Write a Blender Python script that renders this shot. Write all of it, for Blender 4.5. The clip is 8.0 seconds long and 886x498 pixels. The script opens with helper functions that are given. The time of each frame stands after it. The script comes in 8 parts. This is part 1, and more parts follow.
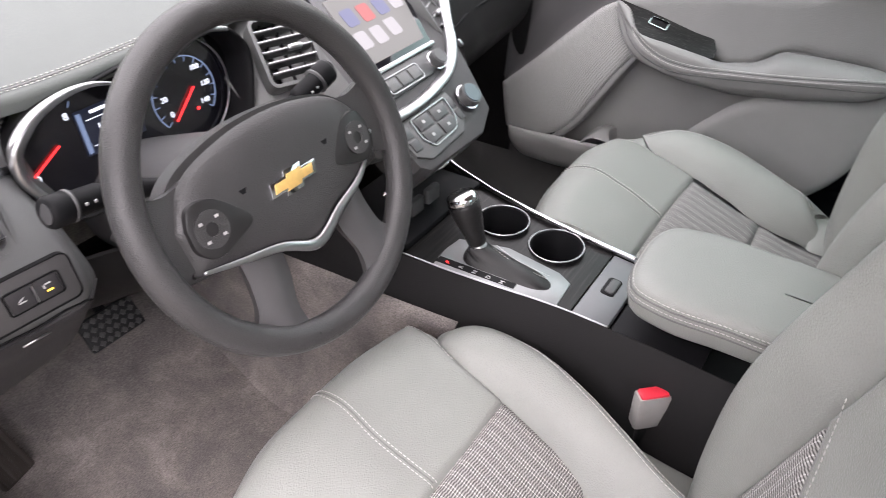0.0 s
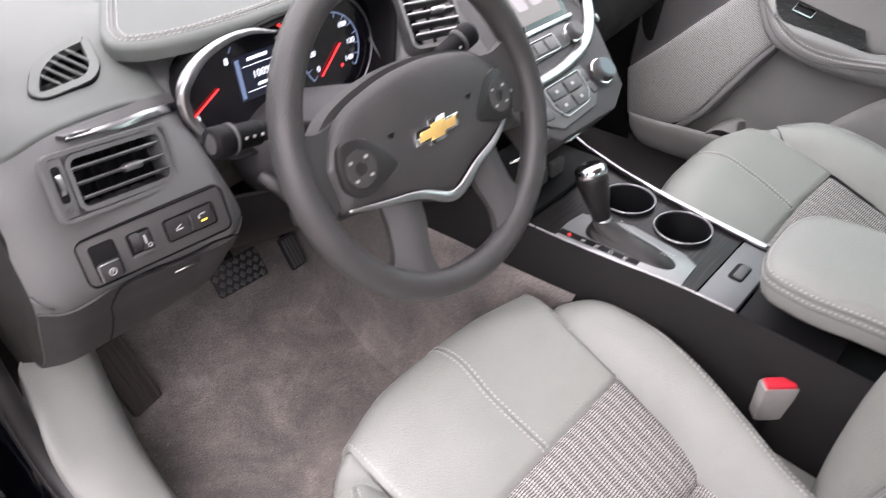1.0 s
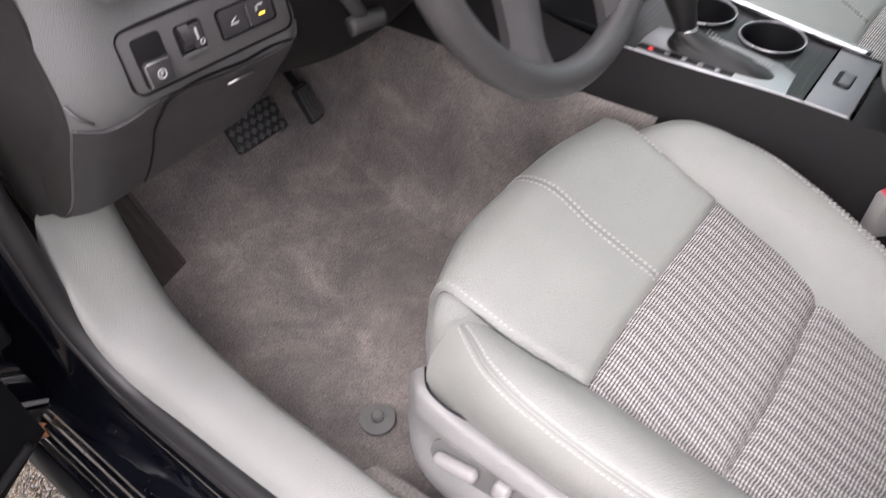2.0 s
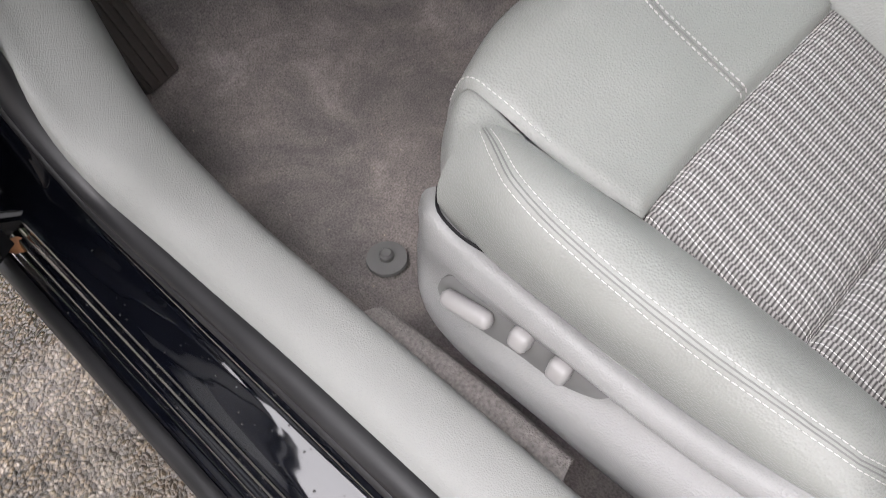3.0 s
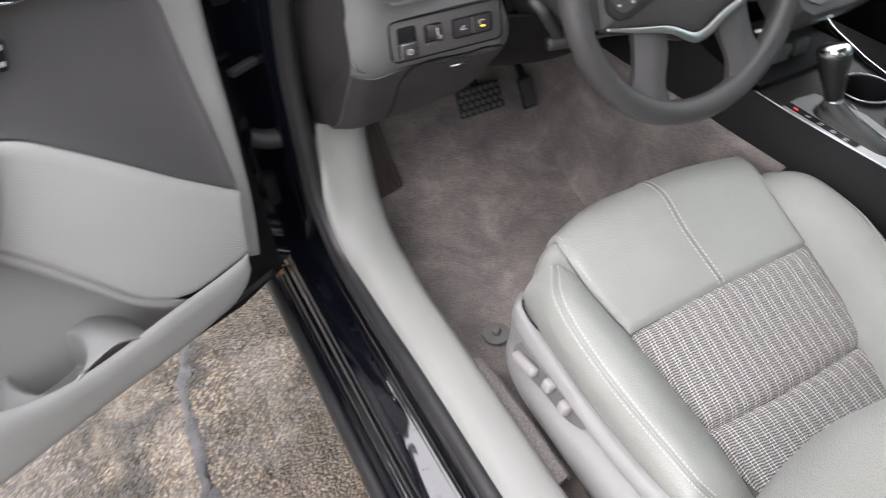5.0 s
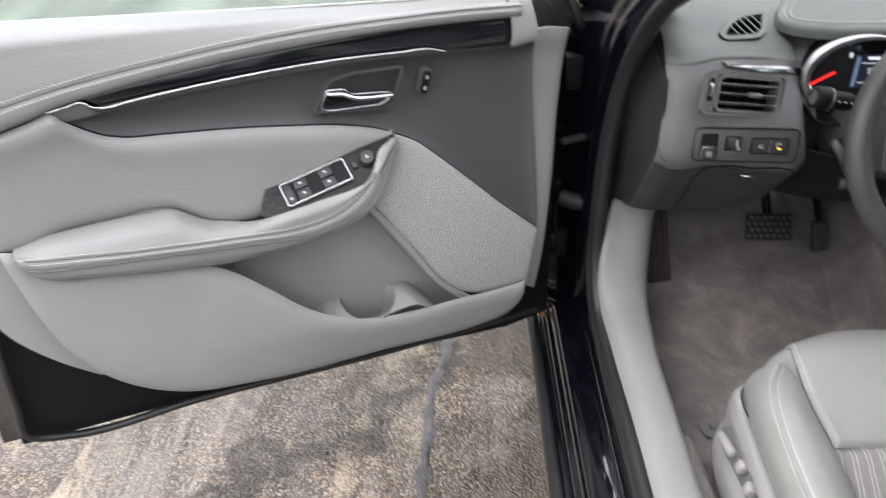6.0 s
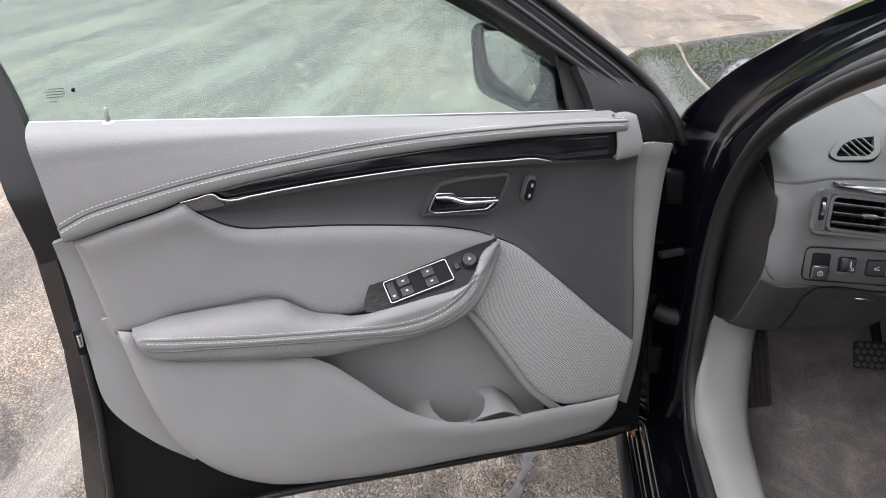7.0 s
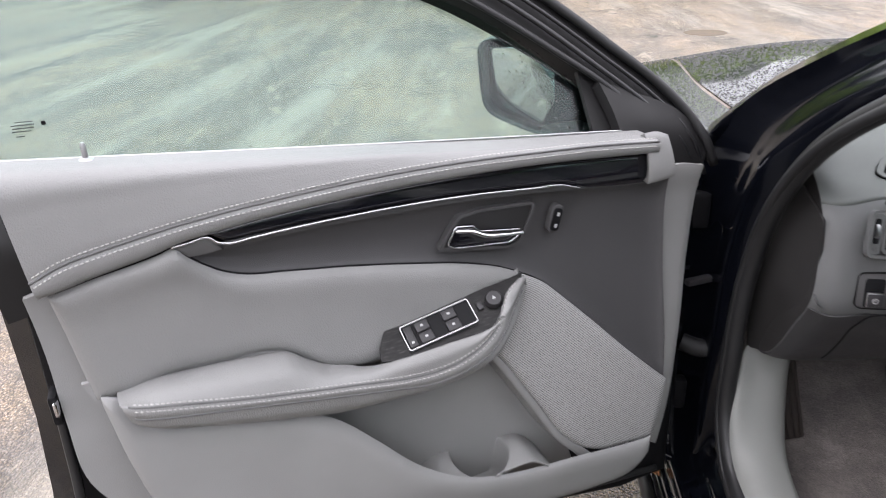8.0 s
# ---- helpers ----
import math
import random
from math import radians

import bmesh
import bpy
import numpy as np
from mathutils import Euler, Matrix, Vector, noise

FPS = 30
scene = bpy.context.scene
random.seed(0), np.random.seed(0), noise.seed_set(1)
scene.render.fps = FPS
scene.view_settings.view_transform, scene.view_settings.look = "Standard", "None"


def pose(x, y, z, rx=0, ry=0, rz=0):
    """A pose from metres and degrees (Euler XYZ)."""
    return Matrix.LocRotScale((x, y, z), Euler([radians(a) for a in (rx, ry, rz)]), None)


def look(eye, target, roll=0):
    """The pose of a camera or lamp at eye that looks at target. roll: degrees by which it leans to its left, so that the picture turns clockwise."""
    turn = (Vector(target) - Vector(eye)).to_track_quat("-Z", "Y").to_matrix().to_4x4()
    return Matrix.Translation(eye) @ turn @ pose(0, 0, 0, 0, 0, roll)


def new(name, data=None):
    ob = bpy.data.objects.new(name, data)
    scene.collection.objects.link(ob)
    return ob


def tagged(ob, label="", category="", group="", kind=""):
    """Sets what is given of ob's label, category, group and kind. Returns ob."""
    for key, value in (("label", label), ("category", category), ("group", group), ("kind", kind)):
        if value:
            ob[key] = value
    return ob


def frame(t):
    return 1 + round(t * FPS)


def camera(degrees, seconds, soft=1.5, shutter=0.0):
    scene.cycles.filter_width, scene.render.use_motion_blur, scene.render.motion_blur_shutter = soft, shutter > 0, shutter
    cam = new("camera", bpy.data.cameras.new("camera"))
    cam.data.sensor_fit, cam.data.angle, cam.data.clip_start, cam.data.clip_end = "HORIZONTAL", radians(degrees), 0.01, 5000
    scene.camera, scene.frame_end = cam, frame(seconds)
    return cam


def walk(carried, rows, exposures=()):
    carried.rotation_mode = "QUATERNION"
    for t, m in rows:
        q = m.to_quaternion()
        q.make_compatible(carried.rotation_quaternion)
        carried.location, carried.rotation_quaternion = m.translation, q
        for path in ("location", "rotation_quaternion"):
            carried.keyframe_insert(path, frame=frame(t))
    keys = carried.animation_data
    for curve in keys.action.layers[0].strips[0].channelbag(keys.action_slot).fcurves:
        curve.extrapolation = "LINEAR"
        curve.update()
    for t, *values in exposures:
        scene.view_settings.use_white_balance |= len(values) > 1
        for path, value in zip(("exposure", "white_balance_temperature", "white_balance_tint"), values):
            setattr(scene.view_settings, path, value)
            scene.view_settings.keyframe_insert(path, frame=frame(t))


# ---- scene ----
cam = camera(63.8, 8.0, soft=0.9, shutter=0.35)
PATH = [
    (0, (-0.805, -0.478, 1.328), (0.523, 0.406, 0.122), -0.4),
    (0.5, (-0.815, -0.502, 1.345), (0.396, 0.543, 0.144), -0.5),
    (1, (-0.859, -0.461, 1.296), (0.31, 0.622, 0.088), -1.4),
    (1.5, (-0.937, -0.363, 1.188), (0.257, 0.622, -0.078), -2.2),
    (2, (-0.934, -0.319, 1.151), (0.17, 0.553, -0.27), -1.4),
    (2.2, (-0.933, -0.285, 1.109), (0.119, 0.554, -0.371), -1.0),
    (3.3, (-0.865, -0.312, 0.982), (-0.117, 0.482, -0.694), -3.3),
    (3.5, (-0.864, -0.319, 1.002), (-0.144, 0.466, -0.691), -3.7),
    (4, (-0.873, -0.371, 1.193), (-0.131, 0.452, -0.472), -4.6),
    (4.2, (-0.887, -0.396, 1.245), (-0.093, 0.487, -0.364), -4.4),
    (5.3, (-1.047, -0.689, 1.338), (-0.61, 0.716, -0.016), -1.9),
    (5.5, (-1.049, -0.748, 1.351), (-0.767, 0.74, 0.045), -1.9),
    (6, (-1.076, -0.852, 1.385), (-1.115, 0.782, 0.233), -1.3),
    (6.5, (-1.104, -0.876, 1.39), (-1.319, 0.852, 0.406), -1.1),
    (7, (-1.122, -0.868, 1.378), (-1.362, 0.911, 0.498), -1.3),
    (7.5, (-1.125, -0.853, 1.361), (-1.34, 0.948, 0.519), -1.7),
    (8, (-1.207, -0.763, 1.357), (-1.368, 1.047, 0.523), -2.0),
]
EXPOSURES = [(0, 2.76, 6650, 22), (1.0, 2.76, 6650, 23), (2.0, 2.66, 6600, 22), (3.5, 2.25, 6500, 15), (4.0, 2.5, 6500, 15), (5.5, 2.46, 6500, 16), (6.0, 2.20, 6450, 15), (6.5, 2.0, 6420, 16), (7.0, 1.90, 6400, 17), (8, 1.92, 6350, 17)]
walk(cam, [(t, look(eye, target, roll)) for t, eye, target, roll in PATH], EXPOSURES)

# ---- light: bright overcast sky ----
world = bpy.data.worlds.new("overcast")
scene.world = world
world.use_nodes = True
wn = world.node_tree.nodes
sky = wn.new("ShaderNodeTexSky")
sky.sky_type, sky.sun_disc, sky.sun_elevation, sky.sun_rotation = "NISHITA", False, radians(55), radians(250)
sky.dust_density, sky.air_density = 4.0, 1.0
grey = wn.new("ShaderNodeHueSaturation")
grey.inputs["Saturation"].default_value = 0.22
world.node_tree.links.new(sky.outputs[0], grey.inputs["Color"])
cloud = wn.new("ShaderNodeMix")
cloud.data_type = "RGBA"
cloud.inputs["Factor"].default_value = 0.7
cloud.inputs["B"].default_value = (6.0, 6.1, 6.2, 1)
world.node_tree.links.new(grey.outputs[0], cloud.inputs["A"])
world.node_tree.links.new(cloud.outputs["Result"], wn["Background"].inputs[0])
wn["Background"].inputs[1].default_value = 0.15
sun = new("sun", bpy.data.lights.new("sun", "SUN"))
sun.data.energy, sun.data.angle, sun.data.color = 0.5, radians(120), (1.0, 0.98, 0.95)
sun.matrix_world = look((-1.5, 0.5, 9), (0, 0, 0))


# ---- materials ----
def material(name, base, rough=0.5, metal=0.0, coat=0.0, vary=0.0, scale=30.0, bump=0.0, bump_scale=800.0, spec=0.5):
    """A surface with soft colour variation and a fine grain."""
    m = bpy.data.materials.new(name)
    m.use_nodes = True
    nt = m.node_tree
    b = nt.nodes["Principled BSDF"]
    b.inputs["Base Color"].default_value = (*base, 1)
    b.inputs["Roughness"].default_value = rough
    b.inputs["Metallic"].default_value = metal
    b.inputs["Coat Weight"].default_value = coat
    b.inputs["Coat Roughness"].default_value = 0.05
    b.inputs["Specular IOR Level"].default_value = spec
    at = nt.nodes.new("ShaderNodeTexCoord")
    if vary:
        n = nt.nodes.new("ShaderNodeTexNoise")
        n.inputs["Scale"].default_value, n.inputs["Detail"].default_value = scale, 6
        nt.links.new(at.outputs["Object"], n.inputs["Vector"])
        r = nt.nodes.new("ShaderNodeMapRange")
        r.inputs["From Min"].default_value, r.inputs["From Max"].default_value = 0.3, 0.7
        r.inputs["To Min"].default_value, r.inputs["To Max"].default_value = 1 - vary, 1 + vary
        nt.links.new(n.outputs["Fac"], r.inputs["Value"])
        x = nt.nodes.new("ShaderNodeMix")
        x.data_type, x.blend_type = "RGBA", "MULTIPLY"
        x.inputs["Factor"].default_value = 1
        x.inputs["A"].default_value = (*base, 1)
        nt.links.new(r.outputs[0], x.inputs["B"])
        nt.links.new(x.outputs["Result"], b.inputs["Base Color"])
        q = nt.nodes.new("ShaderNodeMapRange")
        q.inputs["From Min"].default_value, q.inputs["From Max"].default_value = 0.3, 0.7
        q.inputs["To Min"].default_value, q.inputs["To Max"].default_value = max(rough - 0.07, 0.02), min(rough + 0.07, 1)
        nt.links.new(n.outputs["Fac"], q.inputs["Value"])
        nt.links.new(q.outputs[0], b.inputs["Roughness"])
    if bump:
        v = nt.nodes.new("ShaderNodeTexVoronoi")
        v.inputs["Scale"].default_value = bump_scale
        nt.links.new(at.outputs["Object"], v.inputs["Vector"])
        k = nt.nodes.new("ShaderNodeBump")
        k.inputs["Strength"].default_value, k.inputs["Distance"].default_value = bump, 0.001
        nt.links.new(v.outputs["Distance"], k.inputs["Height"])
        nt.links.new(k.outputs[0], b.inputs["Normal"])
    return m


def emitter(name, color, strength):
    m = bpy.data.materials.new(name)
    m.use_nodes = True
    b = m.node_tree.nodes["Principled BSDF"]
    b.inputs["Base Color"].default_value = (0.01, 0.01, 0.01, 1)
    b.inputs["Emission Color"].default_value = (*color, 1)
    b.inputs["Emission Strength"].default_value = strength
    return m


LEATHER = material("grey_leather", (0.205, 0.211, 0.199), 0.43, vary=0.07, scale=9, bump=0.55, bump_scale=480)
DOORSKIN = material("door_leather", (0.190, 0.190, 0.188), 0.48, vary=0.05, scale=9, bump=0.5, bump_scale=520)
PANEL = material("light_grey_plastic", (0.210, 0.209, 0.207), 0.66, vary=0.06, scale=9, bump=0.25, bump_scale=800)
DARK = material("charcoal_plastic", (0.058, 0.057, 0.059), 0.55, vary=0.08, scale=8, bump=0.3, bump_scale=900, spec=0.3)
DASH = material("dash_grey_plastic", (0.094, 0.102, 0.098), 0.5, vary=0.06, scale=8, bump=0.3, bump_scale=900)
WHEEL = material("wheel_rubber", (0.044, 0.043, 0.044), 0.34, vary=0.1, scale=15, bump=0.35, bump_scale=700, spec=0.4)
BLACK = material("black_plastic", (0.006, 0.006, 0.007), 0.55, vary=0.1, scale=20, spec=0.14)
PAINT = material("black_paint", (0.0025, 0.003, 0.005), 0.05, vary=0.1, scale=5, spec=0.85, coat=0.8)
GLOSS = material("piano_black", (0.006, 0.006, 0.009), 0.12, coat=0.6)
RUBBER = material("rubber_seal", (0.013, 0.013, 0.014), 0.45, vary=0.15, scale=12, spec=0.4)
CHROME = material("chrome", (0.62, 0.62, 0.64), 0.1, metal=1.0)
SATIN = material("satin_silver", (0.45, 0.45, 0.46), 0.33, metal=1.0, vary=0.05, scale=20)
GOLD = material("gold_badge", (0.72, 0.47, 0.16), 0.35, metal=0.3, vary=0.1, scale=120)
STITCH = material("white_thread", (0.45, 0.44, 0.425), 0.8)
WHITE = material("white_print", (0.38, 0.38, 0.38), 0.5)
RED = material("red_button", (0.62, 0.03, 0.05), 0.35)
CARPETGREY = material("sill_carpet_edge", (0.20, 0.183, 0.173), 0.95, vary=0.3, scale=300, bump=0.9, bump_scale=500)
HEADLINE = material("headliner", (0.46, 0.395, 0.36), 0.9, vary=0.04, scale=20)
LEAF = material("dry_leaf", (0.28, 0.12, 0.05), 0.7, vary=0.4, scale=60)
MIRROR = material("mirror_glass", (0.8, 0.82, 0.82), 0.02, metal=1.0)
RUST = material("rusty_iron", (0.10, 0.075, 0.05), 0.8, vary=0.4, scale=25)
REDGLOW = emitter("red_needle", (1.0, 0.03, 0.03), 0.5)
WHITEGLOW = emitter("dial_white", (0.8, 0.9, 1.0), 0.3)
BLUEGLOW = emitter("screen_blue", (0.35, 0.5, 0.8), 0.09)
DIMGLOW = emitter("screen_dark", (0.02, 0.03, 0.07), 0.06)
AMBER = emitter("amber_light", (1.0, 0.55, 0.05), 0.8)
SCREEN = emitter("screen_picture", (0.50, 0.50, 0.48), 0.09)
ICONRED = emitter("icon_red", (0.55, 0.12, 0.12), 0.2)
ICONBLUE = emitter("icon_blue", (0.2, 0.22, 0.42), 0.16)
ICONGREY = emitter("icon_grey", (0.5, 0.5, 0.52), 0.2)
BEAD = material("bead_water", (0.012, 0.012, 0.012), 0.08, spec=0.5)
FENDERPAINT = material("wet_fender_paint", (0.004, 0.005, 0.006), 0.08, spec=0.45, bump=0.45, bump_scale=200)
HEDGE = material("lime_leaves", (0.20, 0.30, 0.03), 0.6, vary=0.35, scale=3)
# passenger floor: the footwell's shade is put into this near-black colour
SHADEDCARPET = material("shaded_carpet", (0.018, 0.0175, 0.017), 0.9, vary=0.2, scale=30, bump=0.5, bump_scale=600)
ANCHOR = material("anchor_grey", (0.10, 0.10, 0.097), 0.6, vary=0.1, scale=40)
CARPETDARK = material("footrest_rubber", (0.035, 0.028, 0.024), 0.7, vary=0.2, scale=40)
CRUMB = material("crumbs", (0.26, 0.22, 0.18), 0.9, vary=0.3, scale=80)
KEYGREY = material("key_grey", (0.025, 0.024, 0.026), 0.45, vary=0.08, scale=60, spec=0.35)
GLOSSRUBBER = material("ridge_black", (0.008, 0.008, 0.009), 0.3)
TIPGREY = material("tip_grey", (0.11, 0.11, 0.112), 0.4, metal=0.3)
SEAMGREY = material("seam_grey", (0.10, 0.10, 0.10), 0.7)
FRAMEDARK = material("frame_black", (0.009, 0.0085, 0.009), 0.55, vary=0.1, scale=10, spec=0.3)
MIRRORSHELL = material("wet_mirror_shell", (0.01, 0.012, 0.013), 0.3, coat=0.6, bump=0.7, bump_scale=160)
PRINT = material("faded_print", (0.06, 0.07, 0.07), 0.6)
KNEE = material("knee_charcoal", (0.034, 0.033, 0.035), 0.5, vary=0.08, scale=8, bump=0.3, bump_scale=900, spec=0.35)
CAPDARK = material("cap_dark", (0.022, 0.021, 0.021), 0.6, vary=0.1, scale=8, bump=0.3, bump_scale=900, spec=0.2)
SEAMDARK = material("seam_dark", (0.13, 0.13, 0.128), 0.7)
CONSOLEDARK = material("console_charcoal", (0.012, 0.0115, 0.012), 0.55, vary=0.08, scale=8, bump=0.3, bump_scale=900, spec=0.13)
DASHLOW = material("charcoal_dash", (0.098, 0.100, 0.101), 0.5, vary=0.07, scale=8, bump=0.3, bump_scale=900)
HOODPAD = material("soft_dash_skin", (0.080, 0.089, 0.085), 0.55, vary=0.05, scale=10, bump=0.35, bump_scale=800)
SLAT = material("slat_grey", (0.055, 0.055, 0.057), 0.4, vary=0.1, scale=30)
BRIGHT = material("brushed_chrome", (0.55, 0.55, 0.56), 0.24, metal=1.0)
BINGREY = material("bin_grey", (0.115, 0.12, 0.125), 0.42, metal=0.1, vary=0.06, scale=30)
SWITCHPLATE = material("switch_plate_charcoal", (0.045, 0.044, 0.045), 0.5, vary=0.07, scale=8, bump=0.3, bump_scale=900)
PODBLACK = material("pod_black", (0.016, 0.0155, 0.016), 0.4, vary=0.1, scale=40)
SPOKE = material("satin_charcoal", (0.062, 0.060, 0.062), 0.4, metal=0.0, vary=0.06, scale=20)
KNOBCAP = material("knob_cap", (0.05, 0.065, 0.08), 0.25, coat=0.3)
PLATE = material("plate_silver", (0.24, 0.245, 0.25), 0.36, metal=0.5, vary=0.08, scale=40)
BOOT = material("boot_leather", (0.012, 0.0115, 0.012), 0.4, vary=0.1, scale=40, bump=0.3, bump_scale=700, spec=0.35)
PEDAL = material("pedal_rubber", (0.014, 0.014, 0.015), 0.6, spec=0.3)
STUD = material("stud_rubber", (0.05, 0.049, 0.05), 0.45)
SEAM = material("seam_shadow", (0.14, 0.142, 0.136), 0.7)
SEATBASE = material("seat_base_plastic", (0.06, 0.06, 0.06), 0.6, vary=0.1, scale=20)
SHIELD = material("shield_plastic", (0.20, 0.20, 0.197), 0.5, vary=0.05, scale=9, bump=0.5, bump_scale=600)
SILLGREY = material("sill_plastic", (0.190, 0.193, 0.185), 0.62, vary=0.06, scale=9, bump=0.4, bump_scale=700)
JAMB = material("jamb_paint", (0.0025, 0.003, 0.005), 0.11, vary=0.1, scale=5, spec=0.28)
SHIELDDARK = material("shield_plate", (0.098, 0.098, 0.096), 0.45, vary=0.05, scale=20)
SWITCH = material("switch_plastic", (0.21, 0.204, 0.201), 0.4, vary=0.04, scale=30)
BUCKLE = material("buckle_grey", (0.24, 0.23, 0.225), 0.5, vary=0.08, scale=40)


def glass_material(name, tint, rough=0.0):
    m = bpy.data.materials.new(name)
    m.use_nodes = True
    nt = m.node_tree
    out = nt.nodes["Material Output"]
    t, g, x, f, p, q = (nt.nodes.new(k) for k in ("ShaderNodeBsdfTransparent", "ShaderNodeBsdfGlossy", "ShaderNodeMixShader", "ShaderNodeLayerWeight", "ShaderNodeMath", "ShaderNodeMapRange"))
    t.inputs[0].default_value = (*tint, 1)
    g.inputs["Roughness"].default_value = rough
    p.operation = "POWER"
    p.inputs[1].default_value = 4.0
    q.inputs["To Min"].default_value, q.inputs["To Max"].default_value = 0.035, 0.9
    nt.links.new(f.outputs["Facing"], p.inputs[0])
    nt.links.new(p.outputs[0], q.inputs["Value"])
    nt.links.new(q.outputs[0], x.inputs[0])
    nt.links.new(t.outputs[0], x.inputs[1])
    nt.links.new(g.outputs[0], x.inputs[2])
    nt.links.new(x.outputs[0], out.inputs["Surface"])
    return m


GLASS = glass_material("tinted_glass", (0.66, 0.78, 0.755))
CLEAR = glass_material("windscreen_glass", (0.90, 0.912, 0.905))


def nodes_of(m):
    nt = m.node_tree
    return nt, nt.nodes["Principled BSDF"], nt.nodes.new("ShaderNodeTexCoord")


def ramp(nt, stops):
    r = nt.nodes.new("ShaderNodeValToRGB")
    while len(r.color_ramp.elements) < len(stops):
        r.color_ramp.elements.new(0.5)
    for e, (p, c) in zip(r.color_ramp.elements, stops):
        e.position, e.color = p, (*c, 1)
    return r


def make_fabric():
    """Ribbed seat cloth: pale ribs with dark grooves, tied by thin pale cross threads."""
    m = material("woven_cloth", (0.3, 0.3, 0.29), 0.9)
    nt, b, at = nodes_of(m)

    def math_node(kind, a, c=None):
        n = nt.nodes.new("ShaderNodeMath")
        n.operation = kind
        for k, v in enumerate((a, c)):
            if isinstance(v, float):
                n.inputs[k].default_value = v
            elif v is not None:
                nt.links.new(v, n.inputs[k])
        return n.outputs[0]

    sp = nt.nodes.new("ShaderNodeSeparateXYZ")
    nt.links.new(at.outputs["UV"], sp.inputs[0])
    column = math_node("FLOOR", math_node("DIVIDE", math_node("ADD", sp.outputs["X"], 0.0098), 0.0196))
    rib = math_node("DIVIDE", math_node("PINGPONG", math_node("ADD", sp.outputs["Y"], math_node("MULTIPLY", column, 0.00095)), 0.0018), 0.0018)
    tone = ramp(nt, [(0.12, (0.052, 0.050, 0.049)), (0.42, (0.165, 0.160, 0.156)), (0.85, (0.35, 0.34, 0.33))])
    nt.links.new(rib, tone.inputs[0])
    n = nt.nodes.new("ShaderNodeTexNoise")
    n.inputs["Scale"].default_value, n.inputs["Detail"].default_value = 260, 2
    nt.links.new(at.outputs["UV"], n.inputs["Vector"])
    var = ramp(nt, [(0.3, (0.62, 0.62, 0.62)), (0.7, (1.0, 1.0, 1.0))])
    nt.links.new(n.outputs["Fac"], var.inputs[0])
    mul, mx = nt.nodes.new("ShaderNodeMix"), nt.nodes.new("ShaderNodeMix")
    mul.data_type, mul.blend_type, mx.data_type = "RGBA", "MULTIPLY", "RGBA"
    mul.inputs["Factor"].default_value = 1
    nt.links.new(tone.outputs[0], mul.inputs["A"])
    nt.links.new(var.outputs[0], mul.inputs["B"])
    cross = math_node("ABSOLUTE", math_node("SUBTRACT", math_node("PINGPONG", sp.outputs["X"], 0.0098), 0.0028))
    nt.links.new(math_node("MULTIPLY", math_node("LESS_THAN", cross, 0.00052), math_node("GREATER_THAN", rib, 0.28)), mx.inputs["Factor"])
    nt.links.new(mul.outputs["Result"], mx.inputs["A"])
    mx.inputs["B"].default_value = (0.51, 0.50, 0.49, 1)
    nt.links.new(mx.outputs["Result"], b.inputs["Base Color"])
    k = nt.nodes.new("ShaderNodeBump")
    k.inputs["Strength"].default_value, k.inputs["Distance"].default_value = 0.4, 0.001
    nt.links.new(rib, k.inputs["Height"])
    nt.links.new(k.outputs[0], b.inputs["Normal"])
    return m


def make_carpet():
    m = material("worn_carpet", (0.1, 0.09, 0.085), 0.95)
    nt, b, at = nodes_of(m)
    n1, n2, n3 = (nt.nodes.new("ShaderNodeTexNoise") for _ in range(3))
    n1.inputs["Scale"].default_value, n1.inputs["Detail"].default_value, n1.inputs["Distortion"].default_value = 8, 12, 0.4
    n1.inputs["Roughness"].default_value = 0.68
    n2.inputs["Scale"].default_value, n2.inputs["Detail"].default_value = 420, 3
    n3.inputs["Scale"].default_value, n3.inputs["Detail"].default_value = 90, 3
    for n in (n1, n2, n3):
        nt.links.new(at.outputs["Object"], n.inputs["Vector"])
    r1 = ramp(nt, [(0.32, (0.088, 0.080, 0.078)), (0.46, (0.128, 0.115, 0.110)), (0.58, (0.170, 0.150, 0.140)), (0.70, (0.245, 0.220, 0.207))])
    nt.links.new(n1.outputs["Fac"], r1.inputs[0])
    mul = nt.nodes.new("ShaderNodeMix")
    mul.data_type, mul.blend_type = "RGBA", "OVERLAY"
    mul.inputs["Factor"].default_value = 0.9
    nt.links.new(r1.outputs[0], mul.inputs["A"])
    nt.links.new(n2.outputs["Fac"], mul.inputs["B"])
    nt.links.new(mul.outputs["Result"], b.inputs["Base Color"])
    k = nt.nodes.new("ShaderNodeBump")
    k.inputs["Strength"].default_value, k.inputs["Distance"].default_value = 0.8, 0.002
    add = nt.nodes.new("ShaderNodeMath")
    nt.links.new(n2.outputs["Fac"], add.inputs[0])
    nt.links.new(n3.outputs["Fac"], add.inputs[1])
    nt.links.new(add.outputs[0], k.inputs["Height"])
    nt.links.new(k.outputs[0], b.inputs["Normal"])
    return m


